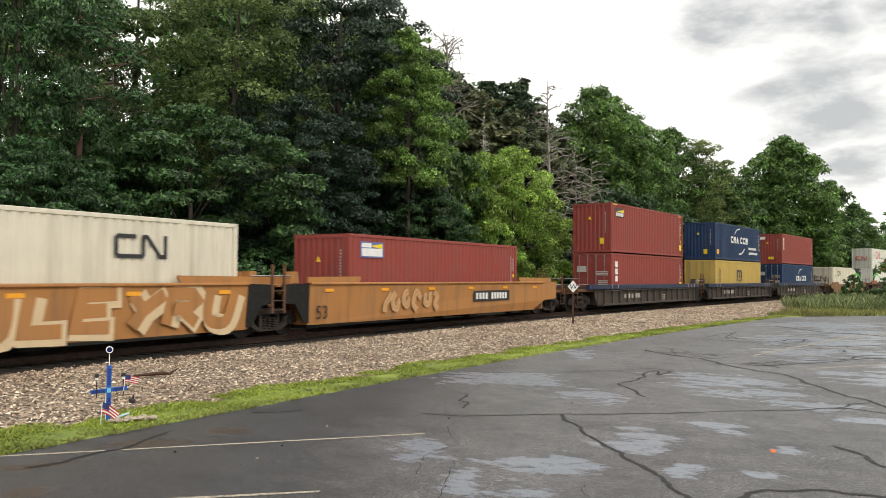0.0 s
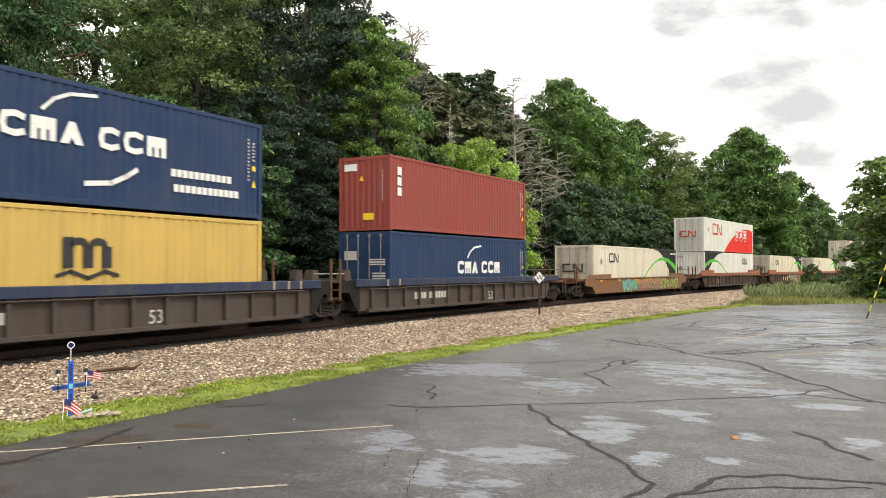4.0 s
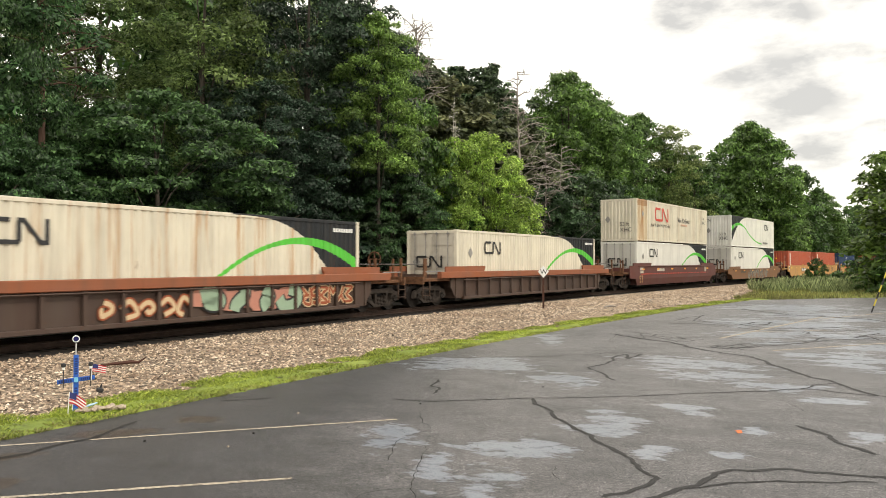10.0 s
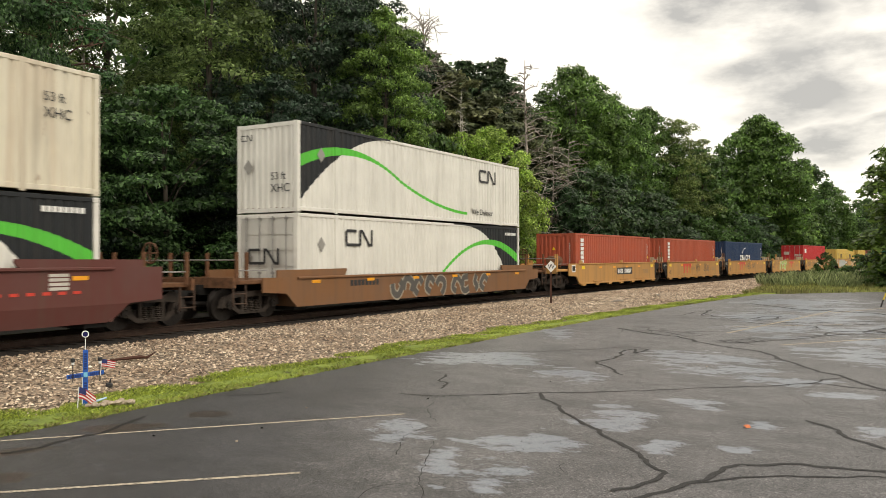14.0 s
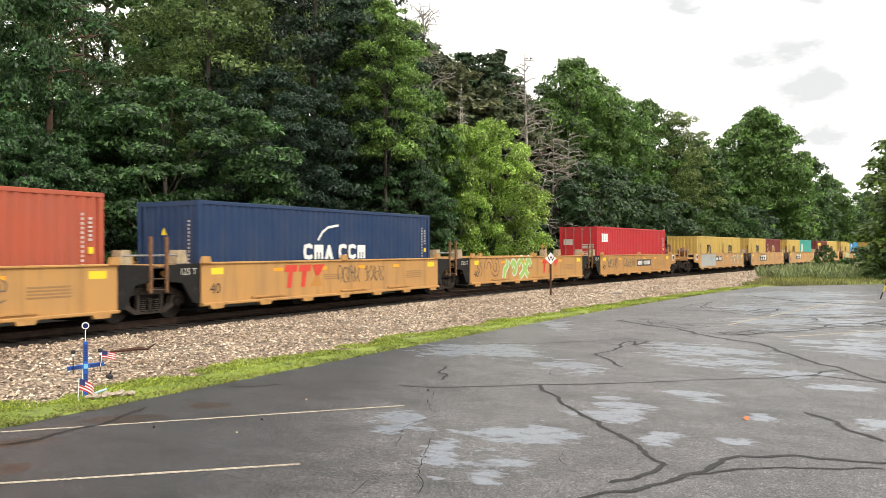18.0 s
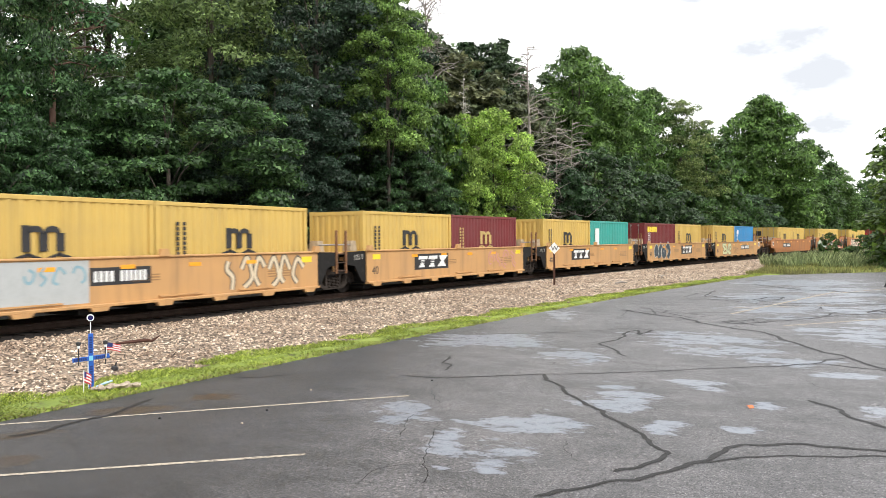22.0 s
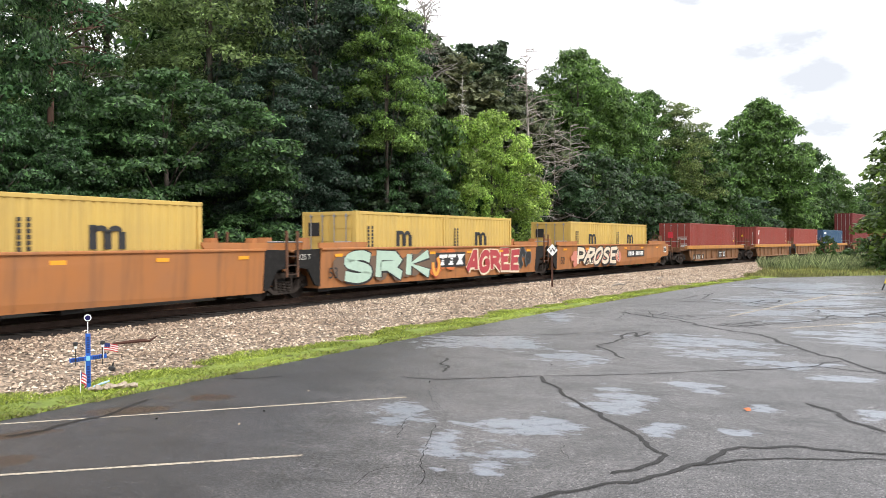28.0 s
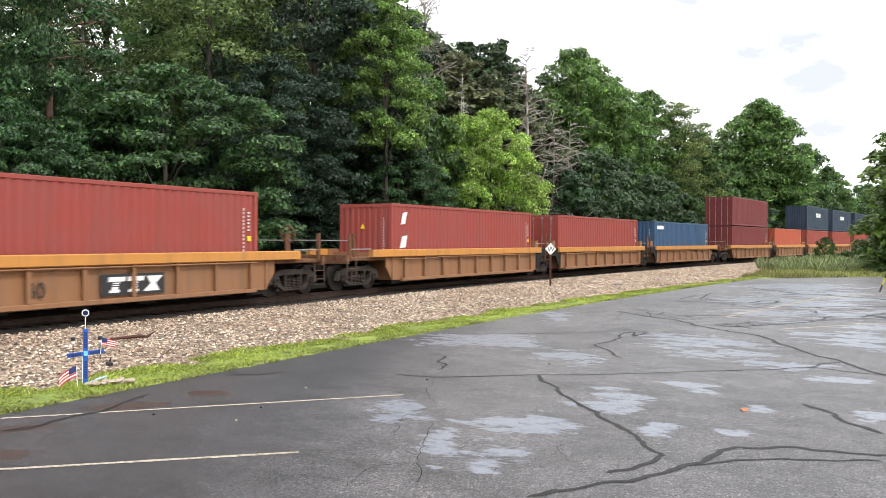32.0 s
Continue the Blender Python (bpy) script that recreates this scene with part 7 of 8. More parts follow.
tree_kind("shrub_dark", LEAVES["dark"], 4.5, 2.6, 0.0, 60, 4500, 0.19, 10, trunk_r=0.06, wide=0.4, label="dark green shrub at the foot of the wood")
tree_kind("maple_right", LEAVES["side"], 10, 3.8, 0.0, 170, 36000, 0.195, 14, trunk_r=0.15, wide=0.45, clump=1.1, label="leafy yellow-green tree beyond the car park")
tree_kind("spruce", LEAVES["pine"], 7.5, 2.2, 0.4, 90, 14000, 0.15, 12, PINEBARK, 0.12, 0.25, 0.5, 1.0, 0.4, 6, "small dark conifer below the maples", long=1.7)
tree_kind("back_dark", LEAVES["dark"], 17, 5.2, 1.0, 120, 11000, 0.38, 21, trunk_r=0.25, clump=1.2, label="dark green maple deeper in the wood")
tree_kind("back_mid", LEAVES["mid"], 16, 4.8, 1.0, 120, 12500, 0.36, 22, trunk_r=0.22, clump=1.2, label="green maple deeper in the wood")
tree_kind("back_olive", LEAVES["olive"], 19, 4.2, 2.5, 90, 6000, 0.33, 25, trunk_r=0.2, wide=0.55, clump=1.2, label="tall olive-green tree deeper in the wood")
rng_plant = random.Random(7)


def plant(key, az, dist, H, wide=1.0, z=-0.45):
    """Sets a tree down in a direction (degrees from the far side, to the east) and distance from the car park."""
    src, h0, used = TREES[key]
    m = Matrix.Translation((dist * math.sin(radians(az)), dist * math.cos(radians(az)), z)) @ Matrix.Rotation(rng_plant.uniform(0, 6.28), 4, "Z")
    t = src if not used else copy_thing(src, m)
    TREES[key][2] = True
    s = H / h0
    t.matrix_basis = m @ Matrix.Diagonal((s * wide, s * wide, s, 1))
    return t


def plant_by_track(key, s, side, H, wide=1.0, z=-0.6):
    p = on_track(s, side)
    return plant(key, math.degrees(math.atan2(p.x, p.y)), math.hypot(p.x, p.y), H, wide, z)


# the front of the wood, from the west
plant("maple_mid", 32.2, 36, 17, 0.9)
plant("maple_mid", 33.4, 33.5, 16, 0.55)
plant("maple_low", 34.0, 31, 7.0, 0.9)
plant("maple_low", 39.0, 38, 9.0, 0.9)
plant("maple_low", 44.0, 36, 9.5, 1.1)
plant("olive", 47.0, 43, 20, 1.1)
plant("maple_dark", 53.8, 47, 20.2, 0.9)
plant("maple_low", 59.8, 45, 7.5, 0.8)
plant("maple_dark", 51.0, 40, 11.0, 1.0)
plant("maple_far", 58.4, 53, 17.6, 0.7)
plant("maple_top", 58.9, 43.5, 15.6, 0.92)
plant("spruce", 61.5, 46, 6.5, 1.2)
plant("low_far", 60.9, 50, 11.0, 0.6)
plant("low_far", 62.6, 53, 9.0, 0.7)
plant("spruce", 58.5, 44, 5.5, 1.2)
plant("maple_low", 61.8, 54, 8.0, 0.8)
plant("fresh", 66.3, 51.5, 10.5, 0.88)
plant("fresh", 64.2, 51, 10.1, 0.72)
plant("brown", 62.4, 64, 17.6, 1.35)
plant("brown", 62.9, 62, 14.4, 1.0)
plant("brown", 66.2, 63, 15.0, 1.2)
plant("brown", 63.6, 62, 16.2, 1.3)
plant("brown", 60.9, 66, 16.5, 1.2)
plant("brown", 69.6, 68, 14.0, 1.2)
plant("brown", 58.6, 62, 16.0, 1.0)
plant("brown", 64.0, 66, 15.0, 1.2)
plant("brown", 68.2, 64, 13.8, 1.3)
plant("pine", 64.6, 72, 19.6, 1.05)
plant("pine", 66.6, 73, 19.7, 1.1)
plant("brown", 65.4, 77, 19.0, 1.2)
plant("brown", 67.6, 74, 17.4, 1.2)
plant("pine", 57.2, 56, 18, 0.8)
plant("olive", 40.5, 50, 21, 1.3)
plant("olive", 33.0, 48, 21, 1.3)
plant("maple_far", 72.2, 76, 20.0, 0.85)
plant("maple_far", 74.3, 82, 18.6, 0.85)
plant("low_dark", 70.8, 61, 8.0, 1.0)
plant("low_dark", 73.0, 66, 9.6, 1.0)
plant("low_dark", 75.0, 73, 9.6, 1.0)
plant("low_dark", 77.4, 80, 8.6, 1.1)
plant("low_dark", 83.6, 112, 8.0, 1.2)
plant("brown", 71.0, 66, 11.0, 1.2)
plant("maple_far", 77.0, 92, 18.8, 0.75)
plant("olive", 79.0, 92, 17.4, 1.15)
plant("low_far", 79.8, 88, 6.8, 1.1)
plant("back_mid", 80.6, 98, 15.0, 0.9)
plant("round", 84.2, 128, 22.9, 0.9)
plant("low_far", 82.4, 101, 7.4, 1.0)
plant("low_far", 86.6, 142, 11.4, 0.85)
plant("back_mid", 86.9, 142, 18.0, 0.85)
plant("maple_far", 88.3, 165, 15.8, 1.0)
plant("low_far", 90.4, 200, 15.0, 0.85)
plant("low_far", 89.4, 175, 11.0, 0.95)
plant("low_far", 91.6, 230, 14.5, 0.9)
plant("back_mid", 95.5, 170, 12.0, 1.3)
# trees on the car park's side of the bend
plant("maple_right", 96.4, 62, 11.8, 1.35)
plant("low_far", 95.4, 74, 6.5, 1.2)
plant("maple_right", 95.0, 63, 5.6, 1.3)
plant("maple_right", 93.9, 74, 4.6, 1.2)
plant("shrub", 91.6, 72, 1.9, 1.3)
plant("shrub", 92.6, 60, 2.3, 1.4)
plant("shrub", 93.0, 68, 3.6, 1.4)
plant("shrub", 91.0, 82, 2.8, 1.5)
plant("shrub", 94.2, 58, 3.4, 1.4)
plant("shrub", 88.2, 84, 2.7, 0.62)
plant("shrub", 92.6, 96, 3.6, 1.0)



def skyline(az):
    """How high the wood stands against the sky, in degrees, by direction."""
    return float(np.interp(az, [20, 52, 57, 59.5, 62, 64, 66, 68, 70, 72, 74, 76, 79, 81, 84, 87, 89, 92], [20, 21, 18.5, 14.5, 12.5, 11.5, 12.5, 11, 11, 12.5, 12, 9.8, 8.8, 7.5, 8.8, 7.2, 4.5, 4]))


# second and third rows, filling the depth of the wood
for row, (n, step, side, wide, names) in enumerate(((16, 7.6, 25, 1.0, ("back_olive", "back_mid", "back_dark")), (11, 12.5, 37, 1.25, ("back_dark", "back_olive", "back_mid")))):
    for i in range(n):
        s = 10 + i * step
        o = side + 6 * rng_plant.random()
        q = on_track(s, o)
        az, d = math.degrees(math.atan2(q.x, q.y)), math.hypot(q.x, q.y)
        if az < (47 if row == 1 else 41):
            continue
        plant(("back_olive" if az < 40 else names[i % 3]), az, d, max(6.0, d * math.tan(radians(skyline(az) * (0.97 if az > 57 else 1.0 if az > 44 else 0.82))) * (0.85 + 0.15 * rng_plant.random()) + 1.8), wide * (0.8 if az > 57 else 0.95), -0.6)
for i in range(30):
    s = 9 + i * 4.4
    plant_by_track(("shrub_dark", "shrub", "shrub_dark")[i % 3], s, 7.6 + 3.5 * rng_plant.random(), 3.0 + 1.8 * rng_plant.random(), 1.1)

def by(az, dist):
    return dist * math.sin(radians(az)), dist * math.cos(radians(az))


dead_tree("dead conifer with bare grey branches", *by(68.8, 55), 15.6, 1, DEADDARK, 2.9, 0.2, 58, 0.1, 0.18)
dead_tree("leaning bleached dead tree", *by(68.3, 54), 8.2, 2, DEAD, 2.4, 0.3, 22, 0.1, 0.1).matrix_basis @= pose(0, 0, 0, 0, 20, -22)
dead_tree("slender bleached dead tree", *by(64.2, 50.5), 12.6, 3, DEAD, 1.2, 0.5, 22, 0.4, 0.1)
dead_tree("slender bleached dead tree", *by(64.4, 50.7), 11.2, 8, DEAD, 0.9, 0.6, 12, 0.4, 0.09)
dead_tree("tall dead tree with bare upswept twigs", *by(61.5, 57), 19.0, 4, DEADDARK, 5.0, 0.66, 64, 0.75, 0.2)
dead_tree("dead conifer with bare grey branches", *by(70.6, 60), 10.8, 5, DEADDARK, 4.0, 0.2, 34, 0.0, 0.1)
dead_tree("dead conifer with bare grey branches", *by(71.8, 63), 11.4, 9, DEADDARK, 4.0, 0.25, 30, 0.1, 0.1)
dead_tree("tall pine with a reddish trunk and bare limbs", *by(36.9, 35.5), 19.0, 12, PINEBARK, 3.4, 0.48, 30, 0.1, 0.2)
dead_tree("bare dark dead tree deep in the wood", *by(39.0, 46), 17.0, 6, DEADDARK, 3.2, 0.35, 40, 0.2)
dead_tree("bare dark dead tree deep in the wood", *by(49.8, 46), 17.0, 7, DEADDARK, 3.0, 0.35, 40, -0.1)


# far woods that close the view
def far_wood(seed, a0, a1, dist, top):
    rng = np.random.default_rng(seed)
    c, r = [], []
    for _ in range(420):
        az = radians(a0 + (a1 - a0) * rng.random())
        d = dist * (1 + 0.12 * rng.random())
        c.append((d * math.sin(az), d * math.cos(az), rng.random() * top))
        r.append(2.2 + 2 * rng.random())
    return tagged(new("far_woods", leaf_mesh("far_woods", LEAVES["dark"], c, r, 26000 if a0 < 110 else 9000, 0.8 if a0 < 110 else 1.6, rng)), "dark leafy woods behind the railway", "woods", kind="stuff")


far_wood(1, 15, 46, 72, 6)
far_wood(6, 44, 62, 74, 12)
far_wood(2, 60, 84, 142, 15)
far_wood(3, 84, 120, 200, 10)
far_wood(4, 120, 240, 120, 9)
far_wood(5, 240, 375, 110, 9)


# low dark growth along the far foot of the ballast
def undergrowth(seed, s0, s1):
    rng = np.random.default_rng(seed)
    c, r = [], []
    for _ in range(int((s1 - s0) * 5)):
        p = on_track(s0 + (s1 - s0) * rng.random(), 4.9 + 3.5 * rng.random())
        k = 0.3 + 0.4 * rng.random()
        c.append((p.x, p.y, -0.8 + 0.7 * rng.random() ** 2))
        r.append(k)
    return tagged(new("undergrowth", leaf_mesh("undergrowth", LEAVES["dark"], c, r, int((s1 - s0) * 230), 0.15, rng)), "dark leafy undergrowth along the far side of the track", "undergrowth", kind="stuff")


undergrowth(31, 2, 60)
undergrowth(32, 60, 130)


# ---- small things beside the track ----
BLUE = plain("bright_blue_paint", (0.015, 0.11, 0.48), 0.4, 0.3)
POSTRUST = grime("rusty_post", (0.075, 0.035, 0.025), 0.4, 0.85)
SOLARW = plain("white_plastic", (0.8, 0.8, 0.8), 0.35, 0.05)
SOLARB = plain("dark_blue_glass", (0.012, 0.012, 0.09), 0.15, 0.0)
FLAGRED = plain("flag_red_cloth", (0.5, 0.05, 0.06), 0.9, 0.05)
FLAGWHITE = plain("flag_white_cloth", (0.75, 0.72, 0.7), 0.9, 0.05)
FLAGBLUE = plain("flag_blue_cloth", (0.03, 0.04, 0.15), 0.9, 0.05)
STONE = grime("pale_field_stone", (0.44, 0.36, 0.28), 0.35, 0.9, scale=9)

CROSS = Matrix.Translation((7.41, 9.11, -0.19)) @ Matrix.Rotation(radians(-36), 4, "Z") @ Matrix.Diagonal((0.8, 0.8, 0.8, 1))
cross = thing("memorial_cross", "blue painted wooden memorial cross with a round reflector", "memorial", CROSS)
part("upright", Build().box(-0.038, 0.038, -0.02, 0.02, -0.1, 0.98, 0.006), BLUE, cross)
TILT = pose(0, 0, 0.575, 0, -5, 0) @ Matrix.Translation((0, 0, -0.575))
part("crossbar", Build().box(-0.285, 0.285, -0.042, -0.021, 0.54, 0.61, 0.006), BLUE, cross, at=TILT)
part("edge", Build().box(-0.052, -0.039, -0.018, 0.018, 0.02, 0.62), WHITE, cross, "pale unpainted edge")
mark(cross, [rect(-0.03, 0.03, 0.535, 0.615)], spray("aqua_mark", (0.2, 0.55, 0.75)), -0.0425, "centre_mark")
mark(cross, column(-0.022, 0.66, 0.044, 0.28, 7) + column(-0.022, 0.16, 0.044, 0.3, 7), spray("deep_blue", (0.01, 0.03, 0.16)), -0.0205)
mark(cross, bars(-0.26, 0.553, 0.2, 0.045, 6) + bars(0.07, 0.553, 0.18, 0.045, 6), spray("deep_blue", (0.01, 0.03, 0.16)), -0.0425).matrix_basis = TILT
stake = part("reflector_stake", Build().tube([(0, 0.03, 0.85), (0, 0.03, 1.17)], 0.008, 6), SOLARW, cross)
part("reflector_ring", Build().disc_y(0, 1.24, 0.058, 0.015, 0.035, 20), SOLARW, stake, "white ring")
part("reflector_disc", Build().disc_y(0, 1.24, 0.042, 0.010, 0.014, 20), SOLARB, stake, "dark blue round disc")
for x in (-0.19, 0.22):
    lampq = thing("garden_light", "small black solar garden light on the cross", "garden light", CROSS @ Matrix.Translation((x, -0.055, 0.46)), "garden lights")
    part("stake", Build().tube([(0, 0, 0.0), (0, 0, 0.33)], 0.009, 6), INK, lampq)
    part("cap", Build().tube([(0, 0, 0.33), (0, 0, 0.345), (0, 0, 0.39), (0, 0, 0.40)], [0.02, 0.04, 0.036, 0.01], 10), INK, lampq)
    part("lens", Build().tube([(0, 0, 0.29), (0, 0, 0.33)], 0.024, 10), SOLARW, lampq)


def flag(label, m, w, h, pole, drop=0.3):
    fl = thing("small_flag", label, "flag", m, "small flags")
    part("pole", Build().tube([(0, 0, 0), (0, 0, pole)], 0.006, 6), SOLARW, fl)
    n = 7
    for i in range(n):
        z0, z1 = pole - h + h * i / n, pole - h + h * (i + 1) / n
        v = []
        for k in range(9):
            q = k / 8
            y = 0.03 * math.sin(q * 6.5) * (0.3 + q)
            dz = -drop * w * q * (0.4 + 0.6 * q)
            v += [(w * q, y, z0 + dz), (w * q, y, z1 + dz), (w * q, y + 0.003, z0 + dz), (w * q, y + 0.003, z1 + dz)]
        f = []
        for k in range(8):
            a, b = 4 * k, 4 * k + 4
            f += [(a, b, b + 1, a + 1), (a + 2, a + 3, b + 3, b + 2), (a, a + 2, b + 2, b), (a + 1, b + 1, b + 3, a + 3)]
        part("stripe", Build().add(v, f), FLAGRED if i % 2 == 0 else FLAGWHITE, fl)
    v = []
    for k in range(5):
        q = 0.42 * k / 4
        y = 0.03 * math.sin(q * 6.5) * (0.3 + q)
        dz = -drop * w * q * (0.4 + 0.6 * q)
        for yy in (y - 0.004, y + 0.007):
            v += [(w * q, yy, pole - h * 0.55 + dz), (w * q, yy, pole + 0.001 + dz)]
    f = []
    for k in range(4):
        a, b = 4 * k, 4 * k + 4
        f += [(a, b, b + 1, a + 1), (a + 2, a + 3, b + 3, b + 2)]
    part("canton", Build().add(v, f), FLAGBLUE, fl)
    return fl


grass_flag = flag("small striped flag on a white stick in the grass", Matrix.Translation((7.16, 8.95, -0.17)) @ pose(0, 0, 0, 0, 3, -40), 0.21, 0.14, 0.32, 0.6)
flag("small faded striped flag fixed to the cross", CROSS @ pose(0.225, -0.06, 0.55, 0, 4, 0), 0.22, 0.12, 0.27, 0.15)
solid("solar_spot", Build().tube([(0, 0, 0), (0, 0, 0.02), (0, 0, 0.06), (0, 0, 0.075), (0, 0, 0.13)], [0.03, 0.055, 0.05, 0.015, 0.012], 10), INK, "small black garden lamp fallen on the ballast", "garden light", at=Matrix.Translation((8.75, 10.24, -0.17)) @ pose(0, 0, 0, 12, 8, 0))
solid("painted_stick", Build().tube([(0, 0, 0), (0.1, 0, 0.035), (0.2, 0.02, 0.06)], [0.014, 0.016, 0.012], 6), spray("pale_blue_paint", (0.4, 0.6, 0.75)), "short pale blue stick on the stones by the cross", "stick", at=Matrix.Translation((7.34, 8.93, -0.09)) @ pose(0, 0, 0, 0, 0, -35))
rs = random.Random(5)
for i in range(30):
    a, d = rs.uniform(0, 6.28), 0.08 + 0.26 * rs.random()
    k = 0.025 + 0.032 * rs.random()
    b = Build()
    pts = [Vector((rs.gauss(0, 1), rs.gauss(0, 1), rs.gauss(0, 1))).normalized() for _ in range(14)]
    bmr = bmesh.new()
    for p in pts:
        bmr.verts.new((p.x * k * 1.2, p.y * k, p.z * k * 0.75))
    bmesh.ops.convex_hull(bmr, input=bmr.verts)
    me = bpy.data.meshes.new("stone")
    bmr.to_mesh(me)
    bmr.free()
    me.materials.append(STONE)
    st_ob = new("stone", me)
    st_ob.matrix_basis = Matrix.Translation((7.44 + 0.8 * d * (0.9 * math.cos(a) + 0.3 * math.sin(a)), 8.68 + 0.8 * d * (-0.6 * math.cos(a) + 0.3 * math.sin(a)), -0.105 + k * 0.5)) @ Matrix.Rotation(a, 4, "Z")
    tagged(st_ob, "pale rounded field stone at the foot of the cross", "stone", "stones round the cross")

# whistle post
wp = thing("whistle_post", "rusty whistle post with a white diamond board", "sign post", Matrix.Translation((33.3, 11.8, -0.2)) @ Matrix.Rotation(radians(-62), 4, "Z"))
part("post", Build().box(-0.04, 0.04, -0.03, 0.03, -0.2, 1.5), POSTRUST, wp)
bd = part("board", Build().prism([(0, 1.36), (0.24, 1.62), (0, 1.88), (-0.24, 1.62)], -0.045, -0.032), WHITE, wp, "white diamond board with a black letter")
words(bd, "W", -0.145, 1.515, 0.30, INK, -0.046)

# guy wire guard and stay at the edge of the car park
GUARD = plain("yellow_plastic", (0.62, 0.5, 0.06), 0.5, 0.3)
gw = thing("guy_wire", "slanting guy wire with a yellow and black guard", "guy wire", (34.9, -0.74, -0.2))
gd = Vector((0.1, -0.34, 1.0))
part("wire", Build().tube([(0, 0, 0), gd * 9], 0.012, 5), STEEL, gw)
for i in range(8):
    part("guard_band", Build().tube([gd * (0.1 + 0.26 * i), gd * (0.1 + 0.26 * (i + 1))], 0.028, 8), GUARD if i % 2 else INK, gw)
up = thing("utility_pole", "weathered timber utility pole beside the car park", "utility pole", (35.8, -3.9, -0.25))
part("pole", Build().tube([(0, 0, 0), (0, 0, 5), (0, 0, 9.4)], [0.17, 0.15, 0.12], 12), BARK, up)

# a fallen orange leaf, a twig, litter
LEAFO = plain("orange_dead_leaf", (0.55, 0.16, 0.06), 0.7, 0.2)
solid("fallen_leaf", Build().add([(-0.09, 0, 0.0), (-0.03, 0.05, 0.03), (0.02, 0.09, 0.01), (0.05, 0.03, 0.03), (0.1, 0.0, 0.01), (0.03, -0.04, 0.04), (-0.02, -0.07, 0.0), (0, 0, 0.045)], [(0, 7, 1), (1, 7, 2), (2, 7, 3), (3, 7, 4), (4, 7, 5), (5, 7, 6), (6, 7, 0)]), LEAFO, "curled orange leaf lying on the asphalt", "leaf", at=Matrix.Translation((9.86, 1.14, LOT_Z + 0.004)) @ Matrix.Diagonal((0.65, 0.65, 0.65, 1)))
solid("iron_bar", Build().tube([(0, 0, 0), (0.25, -0.13, 0.01), (0.5, -0.25, 0.02), (0.62, -0.3, 0.0), (0.78, -0.33, 0.08)], [0.02, 0.034, 0.04, 0.028, 0.01], 6), POSTRUST, "thin rusty iron bar lying on the ballast", "scrap", at=(10.82, 12.62, -0.12))
solid("branch", Build().tube([(0, 0, 0), (0.4, 0.2, 0.06), (1.0, 0.3, 0.02), (1.5, 0.2, 0.05)], [0.02, 0.03, 0.03, 0.01], 5), DEADDARK, "dead stick lying on the ballast", "stick", at=(40.6, 8.75, -0.12))
solid("branch", Build().tube([(0, 0, 0), (0.2, -0.2, 0.05), (0.5, -0.4, 0.02)], [0.03, 0.05, 0.02], 5), DEADDARK, "dark piece of wood lying on the ballast", "stick", at=(35.0, 9.6, -0.14))
for i, (x, y) in enumerate(((7.35, 6.1), (6.7, 5.9), (12.1, 4.3), (15.0, 2.4), (9.9, 5.3), (8.6, 6.4), (6.5, 6.9))):
    solid("pebble", Build().prism([(0.015 * math.cos(a * 1.05 + i), 0.012 * math.sin(a * 1.05 + i)) for a in range(6)], 0, 0.013, "z"), STONE if i % 2 else BLACK, "small loose stone on the asphalt", "stone", group="loose stones", at=(x, y, LOT_Z))

# ---- loose cover: ballast stones, grass, weeds ----
rng = np.random.default_rng(11)


def scatter(name, label, category, mat, base, size, rng, squash=0.7):
    """Many small angular stones joined in one mesh."""
    n = len(base)
    shape = np.array([(1, 0, 0), (-1, 0, 0), (0, 1, 0), (0, -1, 0), (0, 0, 1)], float)
    tri = np.array([(0, 2, 4), (2, 1, 4), (1, 3, 4), (3, 0, 4)])
    k = shape[None] * (0.6 + 0.8 * rng.random((n, 5, 1))) + 0.25 * rng.normal(size=(n, 5, 3))
    a = rng.random(n) * 6.283
    ca, sa = np.cos(a)[:, None], np.sin(a)[:, None]
    k = np.stack([k[..., 0] * ca - k[..., 1] * sa, k[..., 0] * sa + k[..., 1] * ca, k[..., 2] * squash], -1) * size[:, None, None]
    v = (k + base[:, None]).reshape(-1, 3)
    f = (tri[None] + 5 * np.arange(n)[:, None, None]).reshape(-1, 3)
    me = bpy.data.meshes.new(name)
    me.vertices.add(len(v))
    me.vertices.foreach_set("co", v.ravel())
    me.loops.add(f.size)
    me.loops.foreach_set("vertex_index", f.ravel().astype(np.int32))
    me.polygons.add(len(f))
    me.polygons.foreach_set("loop_start", np.arange(0, f.size, 3, dtype=np.int32))
    me.update(calc_edges=True)
    me.materials.append(mat)
    return tagged(new(name, me), label, category, kind="stuff")


m_stones, nt, bs = nodes_of("ballast_stones")
geo = nt.nodes.new("ShaderNodeNewGeometry")
c1 = ramp(nt, geo.outputs["Random Per Island"], [(0.0, (0.048, 0.036, 0.027)), (0.25, (0.225, 0.166, 0.122)), (0.6, (0.455, 0.355, 0.265)), (0.85, (0.62, 0.505, 0.39)), (1.0, (0.84, 0.75, 0.63))])
c2 = ramp(nt, noise_node(nt, 0.45, 4), [(0.35, (0.72, 0.64, 0.58)), (0.65, (1.1, 1.08, 1.05))])
nt.links.new(mix(nt, 1.0, c1, c2, "MULTIPLY"), bs.inputs["Base Color"])
bs.inputs["Roughness"].default_value = 0.85
m_grit, nt, bs = nodes_of("asphalt_grit")
geo = nt.nodes.new("ShaderNodeNewGeometry")
